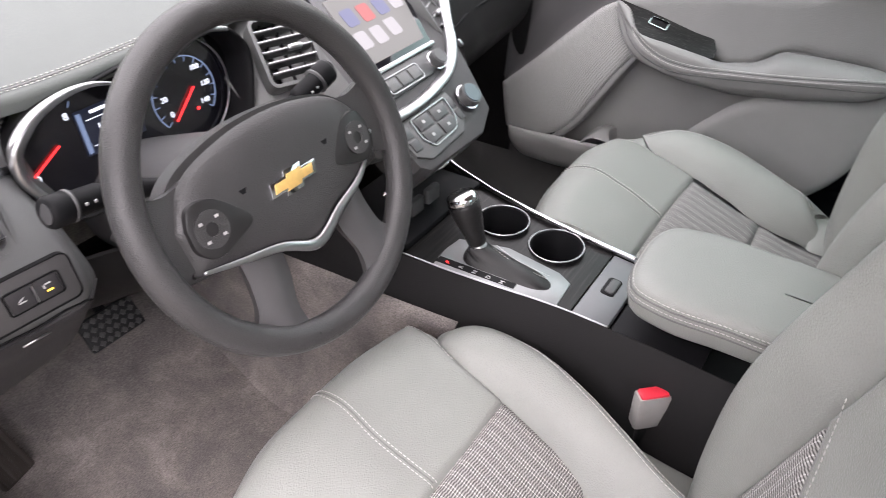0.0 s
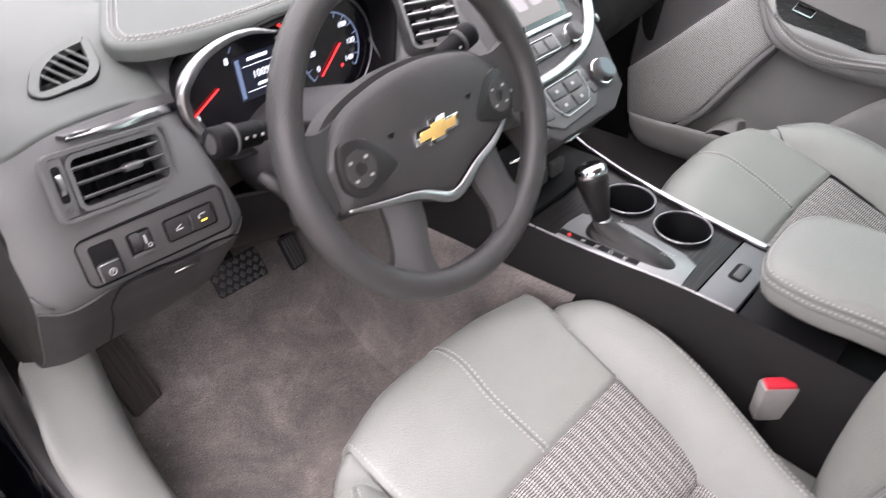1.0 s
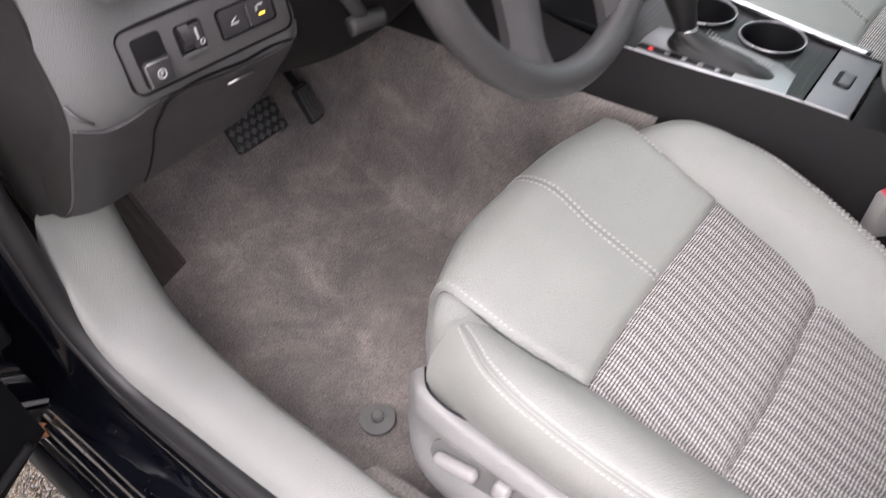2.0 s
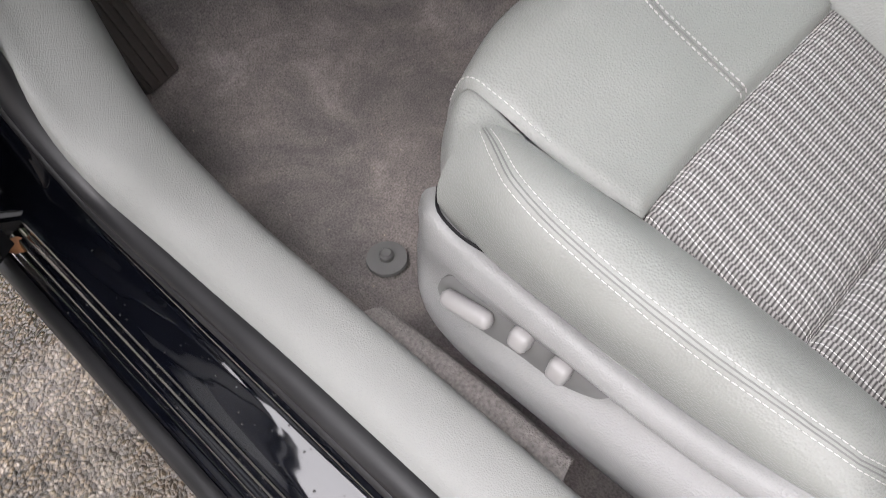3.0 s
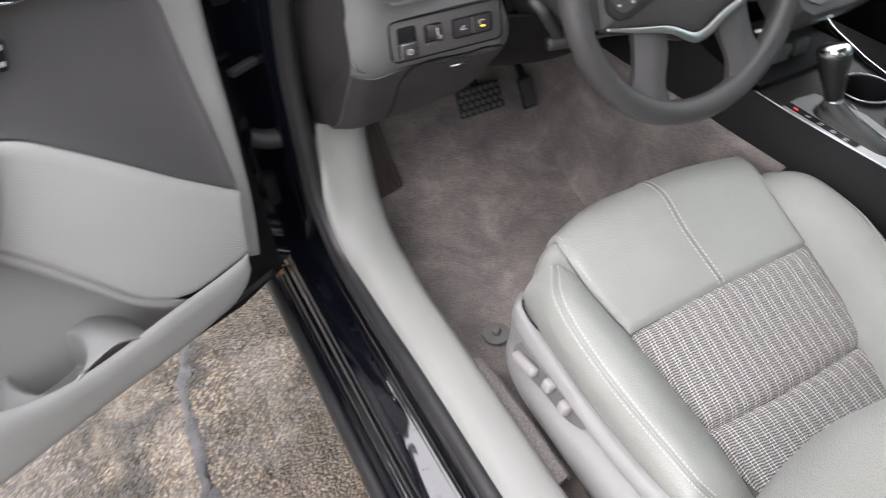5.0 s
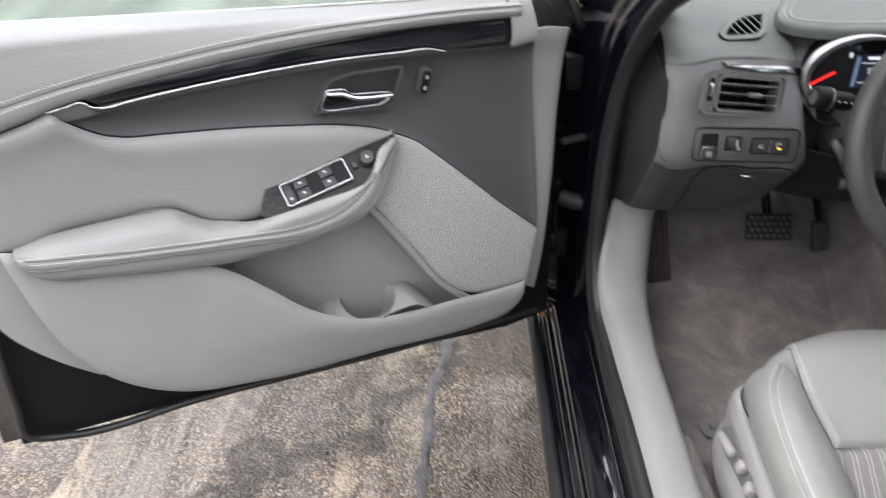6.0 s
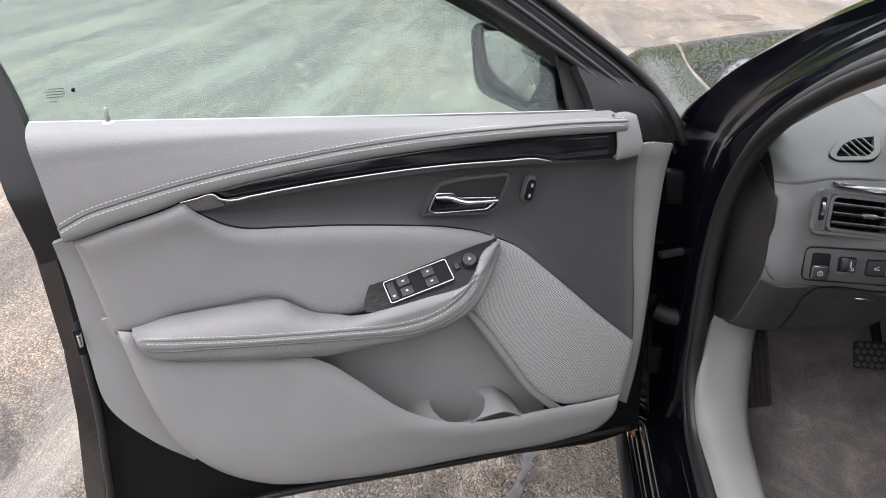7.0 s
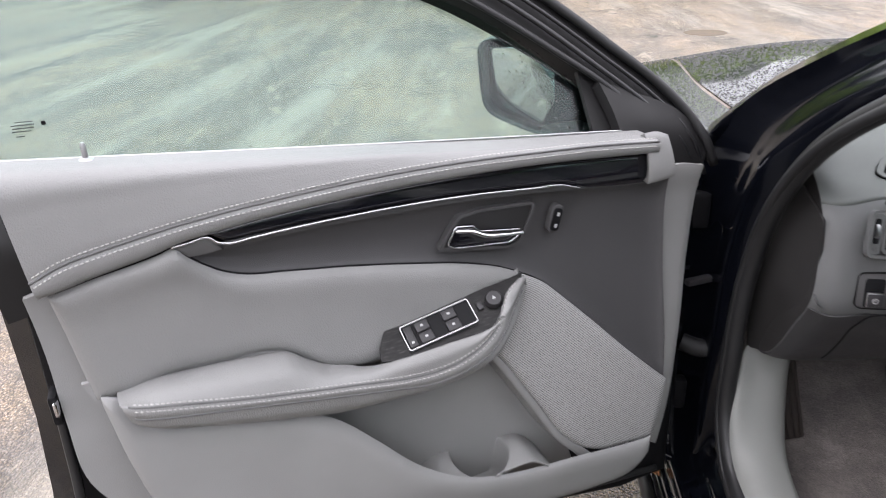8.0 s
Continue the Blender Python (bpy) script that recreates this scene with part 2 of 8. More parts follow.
def make_wood():
    """Dark streaked trim under lacquer, the streaks along the part's x."""
    m = material("dark_streaked_trim", (0.05, 0.05, 0.05), 0.35, spec=0.18)
    nt, b, at = nodes_of(m)
    mp = nt.nodes.new("ShaderNodeMapping")
    mp.inputs["Scale"].default_value = (12, 420, 420)
    n = nt.nodes.new("ShaderNodeTexNoise")
    n.inputs["Scale"].default_value, n.inputs["Detail"].default_value = 1.0, 4
    nt.links.new(at.outputs["Object"], mp.inputs[0])
    nt.links.new(mp.outputs[0], n.inputs["Vector"])
    r = ramp(nt, [(0.35, (0.005, 0.0047, 0.005)), (0.58, (0.011, 0.0105, 0.0105)), (0.76, (0.036, 0.034, 0.034))])
    nt.links.new(n.outputs["Fac"], r.inputs[0])
    nt.links.new(r.outputs[0], b.inputs["Base Color"])
    return m


def make_grille():
    """Fine perforated plastic: rows of small round holes."""
    m = material("perforated_plastic", (0.3, 0.3, 0.3), 0.6)
    nt, b, at = nodes_of(m)
    v = nt.nodes.new("ShaderNodeTexVoronoi")
    v.inputs["Scale"].default_value, v.inputs["Randomness"].default_value = 300, 0.0
    nt.links.new(at.outputs["UV"], v.inputs["Vector"])
    r = ramp(nt, [(0.20, (0.10, 0.10, 0.10)), (0.40, (0.33, 0.33, 0.325))])
    nt.links.new(v.outputs["Distance"], r.inputs[0])
    nt.links.new(r.outputs[0], b.inputs["Base Color"])
    k = nt.nodes.new("ShaderNodeBump")
    k.inputs["Strength"].default_value, k.inputs["Distance"].default_value = 0.6, 0.001
    nt.links.new(r.outputs[0], k.inputs["Height"])
    nt.links.new(k.outputs[0], b.inputs["Normal"])
    return m


def make_asphalt():
    """Old parking lot: pale and tan stone chips in dark binder, wet in patches, cracked, worn paler in streaks."""
    m = material("wet_asphalt", (0.08, 0.08, 0.08), 0.5)
    nt, b, at = nodes_of(m)
    pos = at.outputs["Object"]

    def noise_at(scale, detail, dist=0.0, vec=pos):
        n = nt.nodes.new("ShaderNodeTexNoise")
        n.inputs["Scale"].default_value, n.inputs["Detail"].default_value, n.inputs["Distortion"].default_value = scale, detail, dist
        n.inputs["Roughness"].default_value = 0.72
        nt.links.new(vec, n.inputs["Vector"])
        return n.outputs["Fac"]

    def blend(kind, fac, a, c):
        x = nt.nodes.new("ShaderNodeMix")
        x.data_type, x.blend_type = "RGBA", kind
        for key, v in (("Factor", fac), ("A", a), ("B", c)):
            if isinstance(v, (float, int)):
                x.inputs[key].default_value = v
            elif isinstance(v, tuple):
                x.inputs[key].default_value = (*v, 1)
            else:
                nt.links.new(v, x.inputs[key])
        return x.outputs["Result"]

    def stops(fac, pts):
        r = ramp(nt, pts)
        nt.links.new(fac, r.inputs[0])
        return r.outputs[0]

    warp = nt.nodes.new("ShaderNodeTexNoise")
    warp.inputs["Scale"].default_value, warp.inputs["Detail"].default_value = 60, 3
    nt.links.new(pos, warp.inputs["Vector"])
    bent = blend("LINEAR_LIGHT", 0.006, pos, warp.outputs["Color"])
    chips = nt.nodes.new("ShaderNodeTexVoronoi")
    chips.inputs["Scale"].default_value = 155
    nt.links.new(bent, chips.inputs["Vector"])
    sep = nt.nodes.new("ShaderNodeSeparateColor")
    nt.links.new(chips.outputs["Color"], sep.inputs[0])
    tone = stops(sep.outputs[0], [(0.0, (0.10, 0.092, 0.085)), (0.30, (0.22, 0.18, 0.125)), (0.62, (0.56, 0.46, 0.315)), (0.86, (0.62, 0.55, 0.47)), (1.0, (0.80, 0.76, 0.70))])
    edge = stops(chips.outputs["Distance"], [(0.30, (1, 1, 1)), (0.70, (0.18, 0.175, 0.17))])
    near = blend("MULTIPLY", 1.0, tone, edge)
    # worn binder bleached to a pinkish grey in long streaks
    lng = nt.nodes.new("ShaderNodeMapping")
    lng.inputs["Rotation"].default_value = (0, 0, 0.55)
    lng.inputs["Scale"].default_value = (0.9, 0.28, 1)
    nt.links.new(pos, lng.inputs[0])
    bleach = stops(noise_at(1.3, 12, 0.5, lng.outputs[0]), [(0.34, (0, 0, 0)), (0.66, (0.36, 0.36, 0.36))])
    worn = blend("MIX", bleach, near, (0.42, 0.38, 0.36))
    track = nt.nodes.new("ShaderNodeMapping")
    track.inputs["Rotation"].default_value = (0, 0, -0.45)
    track.inputs["Scale"].default_value = (1.6, 0.16, 1)
    nt.links.new(pos, track.inputs[0])
    worn = blend("MULTIPLY", 1.0, worn, stops(noise_at(0.9, 12, 0.4, lng.outputs[0]), [(0.36, (0.30, 0.315, 0.335)), (0.50, (0.68, 0.665, 0.67)), (0.62, (1.15, 1.07, 0.98))]))
    worn = blend("MIX", stops(noise_at(1.2, 10, 0.3, track.outputs[0]), [(0.50, (0, 0, 0)), (0.62, (0.55, 0.55, 0.55))]), worn, (0.44, 0.425, 0.40))
    # bare patches of smooth grey-lilac binder between the chips
    worn = blend("MIX", stops(noise_at(4.2, 12, 0.5), [(0.50, (0, 0, 0)), (0.57, (0.30, 0.30, 0.30))]), worn, (0.17, 0.166, 0.178))
    worn = blend("MIX", stops(noise_at(7.0, 12, 0.5, lng.outputs[0]), [(0.57, (0, 0, 0)), (0.63, (0.6, 0.6, 0.6))]), worn, (0.46, 0.42, 0.35))
    # dark wet patches and a web of cracks
    split = nt.nodes.new("ShaderNodeSeparateXYZ")
    nt.links.new(pos, split.inputs[0])
    drip = stops(split.outputs["X"], [(0.0, (0, 0, 0)), (0.5, (0, 0, 0)), (1.0, (0.25, 0.25, 0.25))])
    span = nt.nodes.new("ShaderNodeMapRange")
    span.inputs["From Min"].default_value, span.inputs["From Max"].default_value = -3.0, -0.8
    nt.links.new(split.outputs["X"], span.inputs["Value"])
    nt.links.new(span.outputs[0], drip.node.inputs[0])
    soak = nt.nodes.new("ShaderNodeMath")
    nt.links.new(noise_at(2.6, 12, 0.3), soak.inputs[0])
    nt.links.new(drip, soak.inputs[1])
    fade = nt.nodes.new("ShaderNodeMapRange")
    fade.inputs["From Min"].default_value, fade.inputs["From Max"].default_value = 3.0, 1.6
    nt.links.new(split.outputs["Y"], fade.inputs["Value"])
    held = nt.nodes.new("ShaderNodeMath")
    held.operation = "MULTIPLY"
    nt.links.new(drip, held.inputs[0])
    nt.links.new(fade.outputs[0], held.inputs[1])
    nt.links.new(held.outputs[0], soak.inputs[1])
    wet = stops(soak.outputs[0], [(0.60, (0, 0, 0)), (0.74, (1, 1, 1))])
    soaked = blend("MULTIPLY", 1.0, worn, stops(wet, [(0.0, (1, 1, 1)), (1.0, (0.42, 0.38, 0.34))]))
    wob = nt.nodes.new("ShaderNodeTexNoise")
    wob.inputs["Scale"].default_value, wob.inputs["Detail"].default_value = 2.2, 6
    nt.links.new(pos, wob.inputs["Vector"])
    cr = nt.nodes.new("ShaderNodeTexVoronoi")
    cr.feature = "DISTANCE_TO_EDGE"
    cr.inputs["Scale"].default_value = 0.45
    nt.links.new(blend("LINEAR_LIGHT", 0.35, pos, wob.outputs["Color"]), cr.inputs["Vector"])
    crack = stops(cr.outputs["Distance"], [(0.003, (0.30, 0.30, 0.30)), (0.012, (1, 1, 1))])
    fine = nt.nodes.new("ShaderNodeTexVoronoi")
    fine.feature = "DISTANCE_TO_EDGE"
    fine.inputs["Scale"].default_value = 2.3
    nt.links.new(blend("LINEAR_LIGHT", 0.12, pos, wob.outputs["Color"]), fine.inputs["Vector"])
    crack = blend("MULTIPLY", stops(noise_at(1.1, 6), [(0.5, (0, 0, 0)), (0.62, (0.8, 0.8, 0.8))]), crack, stops(fine.outputs["Distance"], [(0.006, (0.4, 0.4, 0.4)), (0.022, (1, 1, 1))]))
    some = stops(noise_at(0.7, 4), [(0.45, (0, 0, 0)), (0.6, (1, 1, 1))])
    nt.links.new(blend("MULTIPLY", 1.0, blend("MULTIPLY", some, soaked, crack), (0.80, 0.745, 0.675)), b.inputs["Base Color"])
    gl = nt.nodes.new("ShaderNodeMapRange")
    gl.inputs["To Min"].default_value, gl.inputs["To Max"].default_value = 0.5, 0.16
    nt.links.new(wet, gl.inputs["Value"])
    nt.links.new(gl.outputs[0], b.inputs["Roughness"])
    k = nt.nodes.new("ShaderNodeBump")
    k.inputs["Strength"].default_value, k.inputs["Distance"].default_value = 0.8, 0.005
    k.invert = True
    nt.links.new(chips.outputs["Distance"], k.inputs["Height"])
    nt.links.new(k.outputs[0], b.inputs["Normal"])
    return m


FABRIC, CARPET, WOOD, GRILLE, ASPHALT = make_fabric(), make_carpet(), make_wood(), make_grille(), make_asphalt()


# ---- shaping tools ----
def spline(pts, n):
    """n points at even steps along a smooth curve through pts."""
    p = np.asarray(pts, float)
    if len(p) == 1:
        return np.repeat(p, n, 0)
    d = np.maximum(np.linalg.norm(np.diff(p, axis=0), axis=1), 1e-6)
    t = np.r_[0, np.cumsum(d)]
    slope = np.diff(p, axis=0) / d[:, None]
    tan = np.empty_like(p)
    tan[0], tan[-1] = slope[0], slope[-1]
    if len(p) > 2:
        w = d[1:, None] / (d[1:, None] + d[:-1, None])
        tan[1:-1] = slope[:-1] * w + slope[1:] * (1 - w)
    s = np.linspace(0, t[-1], n)
    i = np.clip(np.searchsorted(t, s, side="right") - 1, 0, len(d) - 1)
    u, h = ((s - t[i]) / d[i])[:, None], d[i][:, None]
    return ((2 * u**3 - 3 * u**2 + 1) * p[i] + (u**3 - 2 * u**2 + u) * h * tan[i]
            + (3 * u**2 - 2 * u**3) * p[i + 1] + (u**3 - u**2) * h * tan[i + 1])


def sheet(rows, nu, nv):
    """A grid of points, nv x nu, through rows of control points."""
    across = np.stack([spline(r, nu) for r in rows])
    return np.stack([spline(across[:, k], nv) for k in range(nu)], axis=1)


def between(a, b, nu, nv):
    """A grid of points between two curves."""
    a, b = spline(a, nu), spline(b, nu)
    return np.stack([a * (1 - s) + b * s for s in np.linspace(0, 1, nv)])


def grid_normals(g):
    du, dv = np.gradient(g, axis=1), np.gradient(g, axis=0)
    n = np.cross(du, dv)
    return n / np.maximum(np.linalg.norm(n, axis=-1, keepdims=True), 1e-9)


def rim_fade(g, width):
    """0 at the rim of a grid, rising round to 1 at that distance from it."""
    lu = np.linalg.norm(np.diff(g, axis=1), axis=-1)
    lv = np.linalg.norm(np.diff(g, axis=0), axis=-1)
    cu = np.concatenate([np.zeros((len(g), 1)), np.cumsum(lu, 1)], 1)
    cv = np.concatenate([np.zeros((1, g.shape[1])), np.cumsum(lv, 0)], 0)
    d = np.minimum(np.minimum(cu, cu[:, -1:] - cu), np.minimum(cv, cv[-1:] - cv))
    e = np.clip(d / width, 0, 1)
    return np.sqrt(1 - (1 - e) ** 2)


def padded(g, height, width):
    """Upholstery: the grid swells along its normals, tucked in at its rim."""
    return g + grid_normals(g) * (height * rim_fade(g, width))[..., None]


def mesh_of(name, verts, faces, uvs=None, smooth=True):
    me = bpy.data.meshes.new(name)
    me.from_pydata([tuple(v) for v in verts], [], faces)
    if uvs is not None:
        lay = me.uv_layers.new(name="UVMap")
        idx = np.empty(len(me.loops), dtype=np.int32)
        me.loops.foreach_get("vertex_index", idx)
        lay.data.foreach_set("uv", np.asarray(uvs, np.float32)[idx].ravel())
    if smooth:
        me.polygons.foreach_set("use_smooth", np.ones(len(me.polygons), dtype=bool))
    me.update()
    return me


def grid_mesh(name, g, thick=0.006, hole=None):
    """A mesh of a grid of points, with a back and a closed rim."""
    nv, nu = g.shape[:2]
    lu = np.concatenate([np.zeros((nv, 1)), np.cumsum(np.linalg.norm(np.diff(g, axis=1), axis=-1), 1)], 1)
    lv = np.concatenate([np.zeros((1, nu)), np.cumsum(np.linalg.norm(np.diff(g, axis=0), axis=-1), 0)], 0)
    uv = np.stack([lu, lv], -1).reshape(-1, 2)
    front = g.reshape(-1, 3)
    ids = np.arange(nu * nv).reshape(nv, nu)
    q = np.stack([ids[:-1, :-1], ids[:-1, 1:], ids[1:, 1:], ids[1:, :-1]], -1).reshape(-1, 4)
    if hole is not None:
        q = np.array([f for f in q if not hole(front[f].mean(0))])
    if not thick:
        return mesh_of(name, front, q.tolist(), uv)
    back = (g - grid_normals(g) * thick).reshape(-1, 3)
    k = nu * nv
    ring = np.r_[ids[0], ids[1:, -1], ids[-1, -2::-1], ids[-2:0:-1, 0]]
    nxt = np.roll(ring, -1)
    rim = np.stack([ring, ring + k, nxt + k, nxt], -1)
    faces = q.tolist() + (q[:, ::-1] + k).tolist() + rim.tolist()
    me = mesh_of(name, np.r_[front, back], faces, np.r_[uv, uv])
    sharp = me.attributes.new("sharp_edge", "BOOLEAN", "EDGE")
    border = {tuple(sorted(e)) for e in zip(ring.tolist(), nxt.tolist())}
    border |= {(a + k, b + k) for a, b in border}
    for e in me.edges:
        if tuple(sorted(e.vertices)) in border:
            sharp.data[e.index].value = True
    return me


def tube_mesh(name, pts, radius, n=10, closed=False, flat=1.0):
    """A tube along points; radius may vary; flat squeezes it across its second axis."""
    p = np.asarray(pts, float)
    m = len(p)
    tan = np.roll(p, -1, 0) - np.roll(p, 1, 0) if closed else np.gradient(p, axis=0)
    tan /= np.linalg.norm(tan, axis=1, keepdims=True)
    ref = np.array([0, 0, 1.0]) if abs(tan[0, 2]) < 0.9 else np.array([1.0, 0, 0])
    side = np.cross(tan[0], ref)
    sides = []
    for k in range(m):
        side = side - tan[k] * (side @ tan[k])
        side = side / np.linalg.norm(side)
        sides.append(side)
    sides = np.array(sides)
    ups = np.cross(sides, tan)
    r = np.broadcast_to(np.asarray(radius, float), (m,))
    a = np.linspace(0, 2 * np.pi, n, endpoint=False)
    v = p[:, None] + r[:, None, None] * (np.cos(a)[None, :, None] * sides[:, None] + flat * np.sin(a)[None, :, None] * ups[:, None])
    ids = np.arange(m * n).reshape(m, n)
    faces = []
    for k in range(m if closed else m - 1):
        c, d = ids[k], ids[(k + 1) % m]
        faces += [(int(c[j]), int(c[(j + 1) % n]), int(d[(j + 1) % n]), int(d[j])) for j in range(n)]
    if not closed:
        faces += [tuple(int(j) for j in ids[0][::-1]), tuple(int(j) for j in ids[-1])]
    return mesh_of(name, v.reshape(-1, 3), faces)


def box_mesh(name, size, at=(0, 0, 0), bevel=0.003, m=None, segments=2):
    bm = bmesh.new()
    bmesh.ops.create_cube(bm, size=1, matrix=Matrix.Diagonal((*size, 1)))
    if bevel:
        bmesh.ops.bevel(bm, geom=bm.edges[:], offset=min(bevel, min(size) * 0.45), segments=segments, profile=0.5, affect="EDGES")
    bmesh.ops.transform(bm, matrix=Matrix.Translation(at), verts=bm.verts)
    if m is not None:
        bmesh.ops.transform(bm, matrix=m, verts=bm.verts)
    return bm_mesh(name, bm)


def bm_mesh(name, bm, smooth=True):
    bmesh.ops.recalc_face_normals(bm, faces=bm.faces)
    me = bpy.data.meshes.new(name)
    bm.to_mesh(me)
    bm.free()
    if smooth:
        me.polygons.foreach_set("use_smooth", np.ones(len(me.polygons), dtype=bool))
        me.set_sharp_from_angle(angle=radians(38))
    return me


def prism_mesh(name, outline, lo, hi, bevel=0.002, m=None, segments=2):
    """A flat outline in x and y, raised from lo to hi, its upper edge rounded."""
    bm = bmesh.new()
    f = bm.faces.new([bm.verts.new((x, y, lo)) for x, y in outline])
    if f.normal.z < 0 or sum(a[0] * b[1] - b[0] * a[1] for a, b in zip(outline, list(outline[1:]) + [outline[0]])) < 0:
        f.normal_flip()
    up = bmesh.ops.extrude_face_region(bm, geom=[f])["geom"]
    tops = [v for v in up if isinstance(v, bmesh.types.BMVert)]
    bmesh.ops.translate(bm, verts=tops, vec=(0, 0, hi - lo))
    if bevel:
        rim = [e for e in bm.edges if all(v in tops for v in e.verts)]
        bmesh.ops.bevel(bm, geom=rim, offset=bevel, segments=segments, profile=0.5, affect="EDGES")
    if m is not None:
        bmesh.ops.transform(bm, matrix=m, verts=bm.verts)
    return bm_mesh(name, bm)


def ring_mesh(name, outline, width, lo, hi, m=None):
    """A flat frame of that width inside an outline."""
    o = np.asarray(outline, float)
    c = o.mean(0)
    nxt, prv = np.roll(o, -1, 0), np.roll(o, 1, 0)
    t = nxt - prv
    nrm = np.stack([-t[:, 1], t[:, 0]], 1) / np.linalg.norm(t, axis=1, keepdims=True)
    nrm *= np.sign(((c - o) * nrm).sum(1))[:, None]
    i = o + nrm * width
    n = len(o)
    v = np.r_[np.c_[o, np.full(n, lo)], np.c_[o, np.full(n, hi)], np.c_[i, np.full(n, hi)], np.c_[i, np.full(n, lo)]]
    if m is not None:
        v = np.array([m @ Vector(p) for p in v])
    faces = []
    for k in range(n):
        j = (k + 1) % n
        for r in range(4):
            s = (r + 1) % 4
            faces.append((r * n + k, r * n + j, s * n + j, s * n + k))
    bm = bmesh.new()
    vs = [bm.verts.new(p) for p in v]
    for f in faces:
        bm.faces.new([vs[k] for k in f])
    return bm_mesh(name, bm)


def rounded(w, h, r, n=5, cx=0.0, cy=0.0):
    """The outline of a rectangle with round corners."""
    out = []
    for k, (sx, sy) in enumerate([(1, 1), (-1, 1), (-1, -1), (1, -1)]):
        for a in np.linspace(k * np.pi / 2, (k + 1) * np.pi / 2, n):
            out.append((cx + sx * (w / 2 - r) + r * math.cos(a), cy + sy * (h / 2 - r) + r * math.sin(a)))
    return out


def disc(r, n=28, cx=0.0, cy=0.0):
    return [(cx + r * math.cos(a), cy + r * math.sin(a)) for a in np.linspace(0, 2 * np.pi, n, endpoint=False)]


def lathe_mesh(name, profile, m=None, n=28):
    """A profile of (radius, height) turned round z."""
    verts, faces = [], []
    for r, z in profile:
        for a in np.linspace(0, 2 * np.pi, n, endpoint=False):
            verts.append((r * math.cos(a), r * math.sin(a), z))
    for k in range(len(profile) - 1):
        for j in range(n):
            i = (j + 1) % n
            faces.append((k * n + j, k * n + i, (k + 1) * n + i, (k + 1) * n + j))
    faces += [tuple(range(n))[::-1], tuple((len(profile) - 1) * n + j for j in range(n))]
    bm = bmesh.new()
    vs = [bm.verts.new(v) for v in verts]
    for f in faces:
        bm.faces.new([vs[k] for k in f])
    bmesh.ops.remove_doubles(bm, verts=bm.verts, dist=1e-6)
    if m is not None:
        bmesh.ops.transform(bm, matrix=m, verts=bm.verts)
    return bm_mesh(name, bm)


def stitch_mesh(name, pts, normals=None, step=0.0064, length=0.0046, r=0.0009):
    """Single stitches, one after another, along a curve."""
    p = np.asarray(pts, float)
    d = np.r_[0, np.cumsum(np.linalg.norm(np.diff(p, axis=0), axis=1))]
    at = np.arange(step, d[-1] - step, step)
    verts, faces = [], []
    for s in at:
        a = np.array([np.interp(s - length / 2, d, p[:, k]) for k in range(3)])
        b = np.array([np.interp(s + length / 2, d, p[:, k]) for k in range(3)])
        t = (b - a) / max(np.linalg.norm(b - a), 1e-9)
        x = np.cross(t, (0.31, 0.2, 0.93))
        x /= np.linalg.norm(x)
        y = np.cross(t, x)
        k = len(verts)
        for c, w in ((a, 0.5), ((a + b) / 2, 1.0), (b, 0.5)):
            verts += [c + x * r * w, c + y * r * w, c - x * r * w, c - y * r * w]
        for q in range(2):
            for j in range(4):
                i = (j + 1) % 4
                faces.append((k + q * 4 + j, k + q * 4 + i, k + q * 4 + 4 + i, k + q * 4 + 4 + j))
        faces += [(k + 3, k + 2, k + 1, k), (k + 8, k + 9, k + 10, k + 11)]
    return mesh_of(name, verts, faces)


def thing(name, label, category, at=None, group="", kind=""):
    ob = new(name)
    ob.empty_display_size = 0.05
    if at is not None:
        ob.matrix_world = at
    return tagged(ob, label, category, group, kind)


def part(name, me, mat, parent, label="", shadow=True):
    ob = new(name, me)
    me.materials.append(mat)
    ob.parent = parent
    if label:
        ob["label"] = label
    if not shadow:
        ob.visible_shadow = False
    return ob


def plane_at(origin, right, up):
    """A frame whose x and y lie in a surface and whose z is its normal."""
    o, x = Vector(origin), Vector(right).normalized()
    z = x.cross(Vector(up)).normalized()
    y = z.cross(x)
    return Matrix.Translation(o) @ Matrix((x, y, z)).transposed().to_4x4()


def words_mesh(name, text, size, m, depth=0.0003):
    cu = bpy.data.curves.new(name, "FONT")
    cu.body, cu.size, cu.extrude, cu.align_x, cu.align_y = text, size, depth, "CENTER", "CENTER"
    ob = bpy.data.objects.new(name, cu)
    me = bpy.data.meshes.new_from_object(ob)
    bpy.data.objects.remove(ob)
    bpy.data.curves.remove(cu)
    me.transform(m)
    return me


def facing(g, hint):
    """The grid turned so that its normals look towards hint."""
    return g if (grid_normals(g).reshape(-1, 3).mean(0) @ np.asarray(hint, float)) > 0 else g[:, ::-1]


# ---- ground ----
def build_ground():
    bm = bmesh.new()
    bmesh.ops.create_grid(bm, x_segments=40, y_segments=40, size=300)
    ob = new("ground", bm_mesh("ground", bm))
    ob.data.materials.append(ASPHALT)
    tagged(ob, "worn wet asphalt of a parking lot with pale stone chips", "ground", kind="structure")


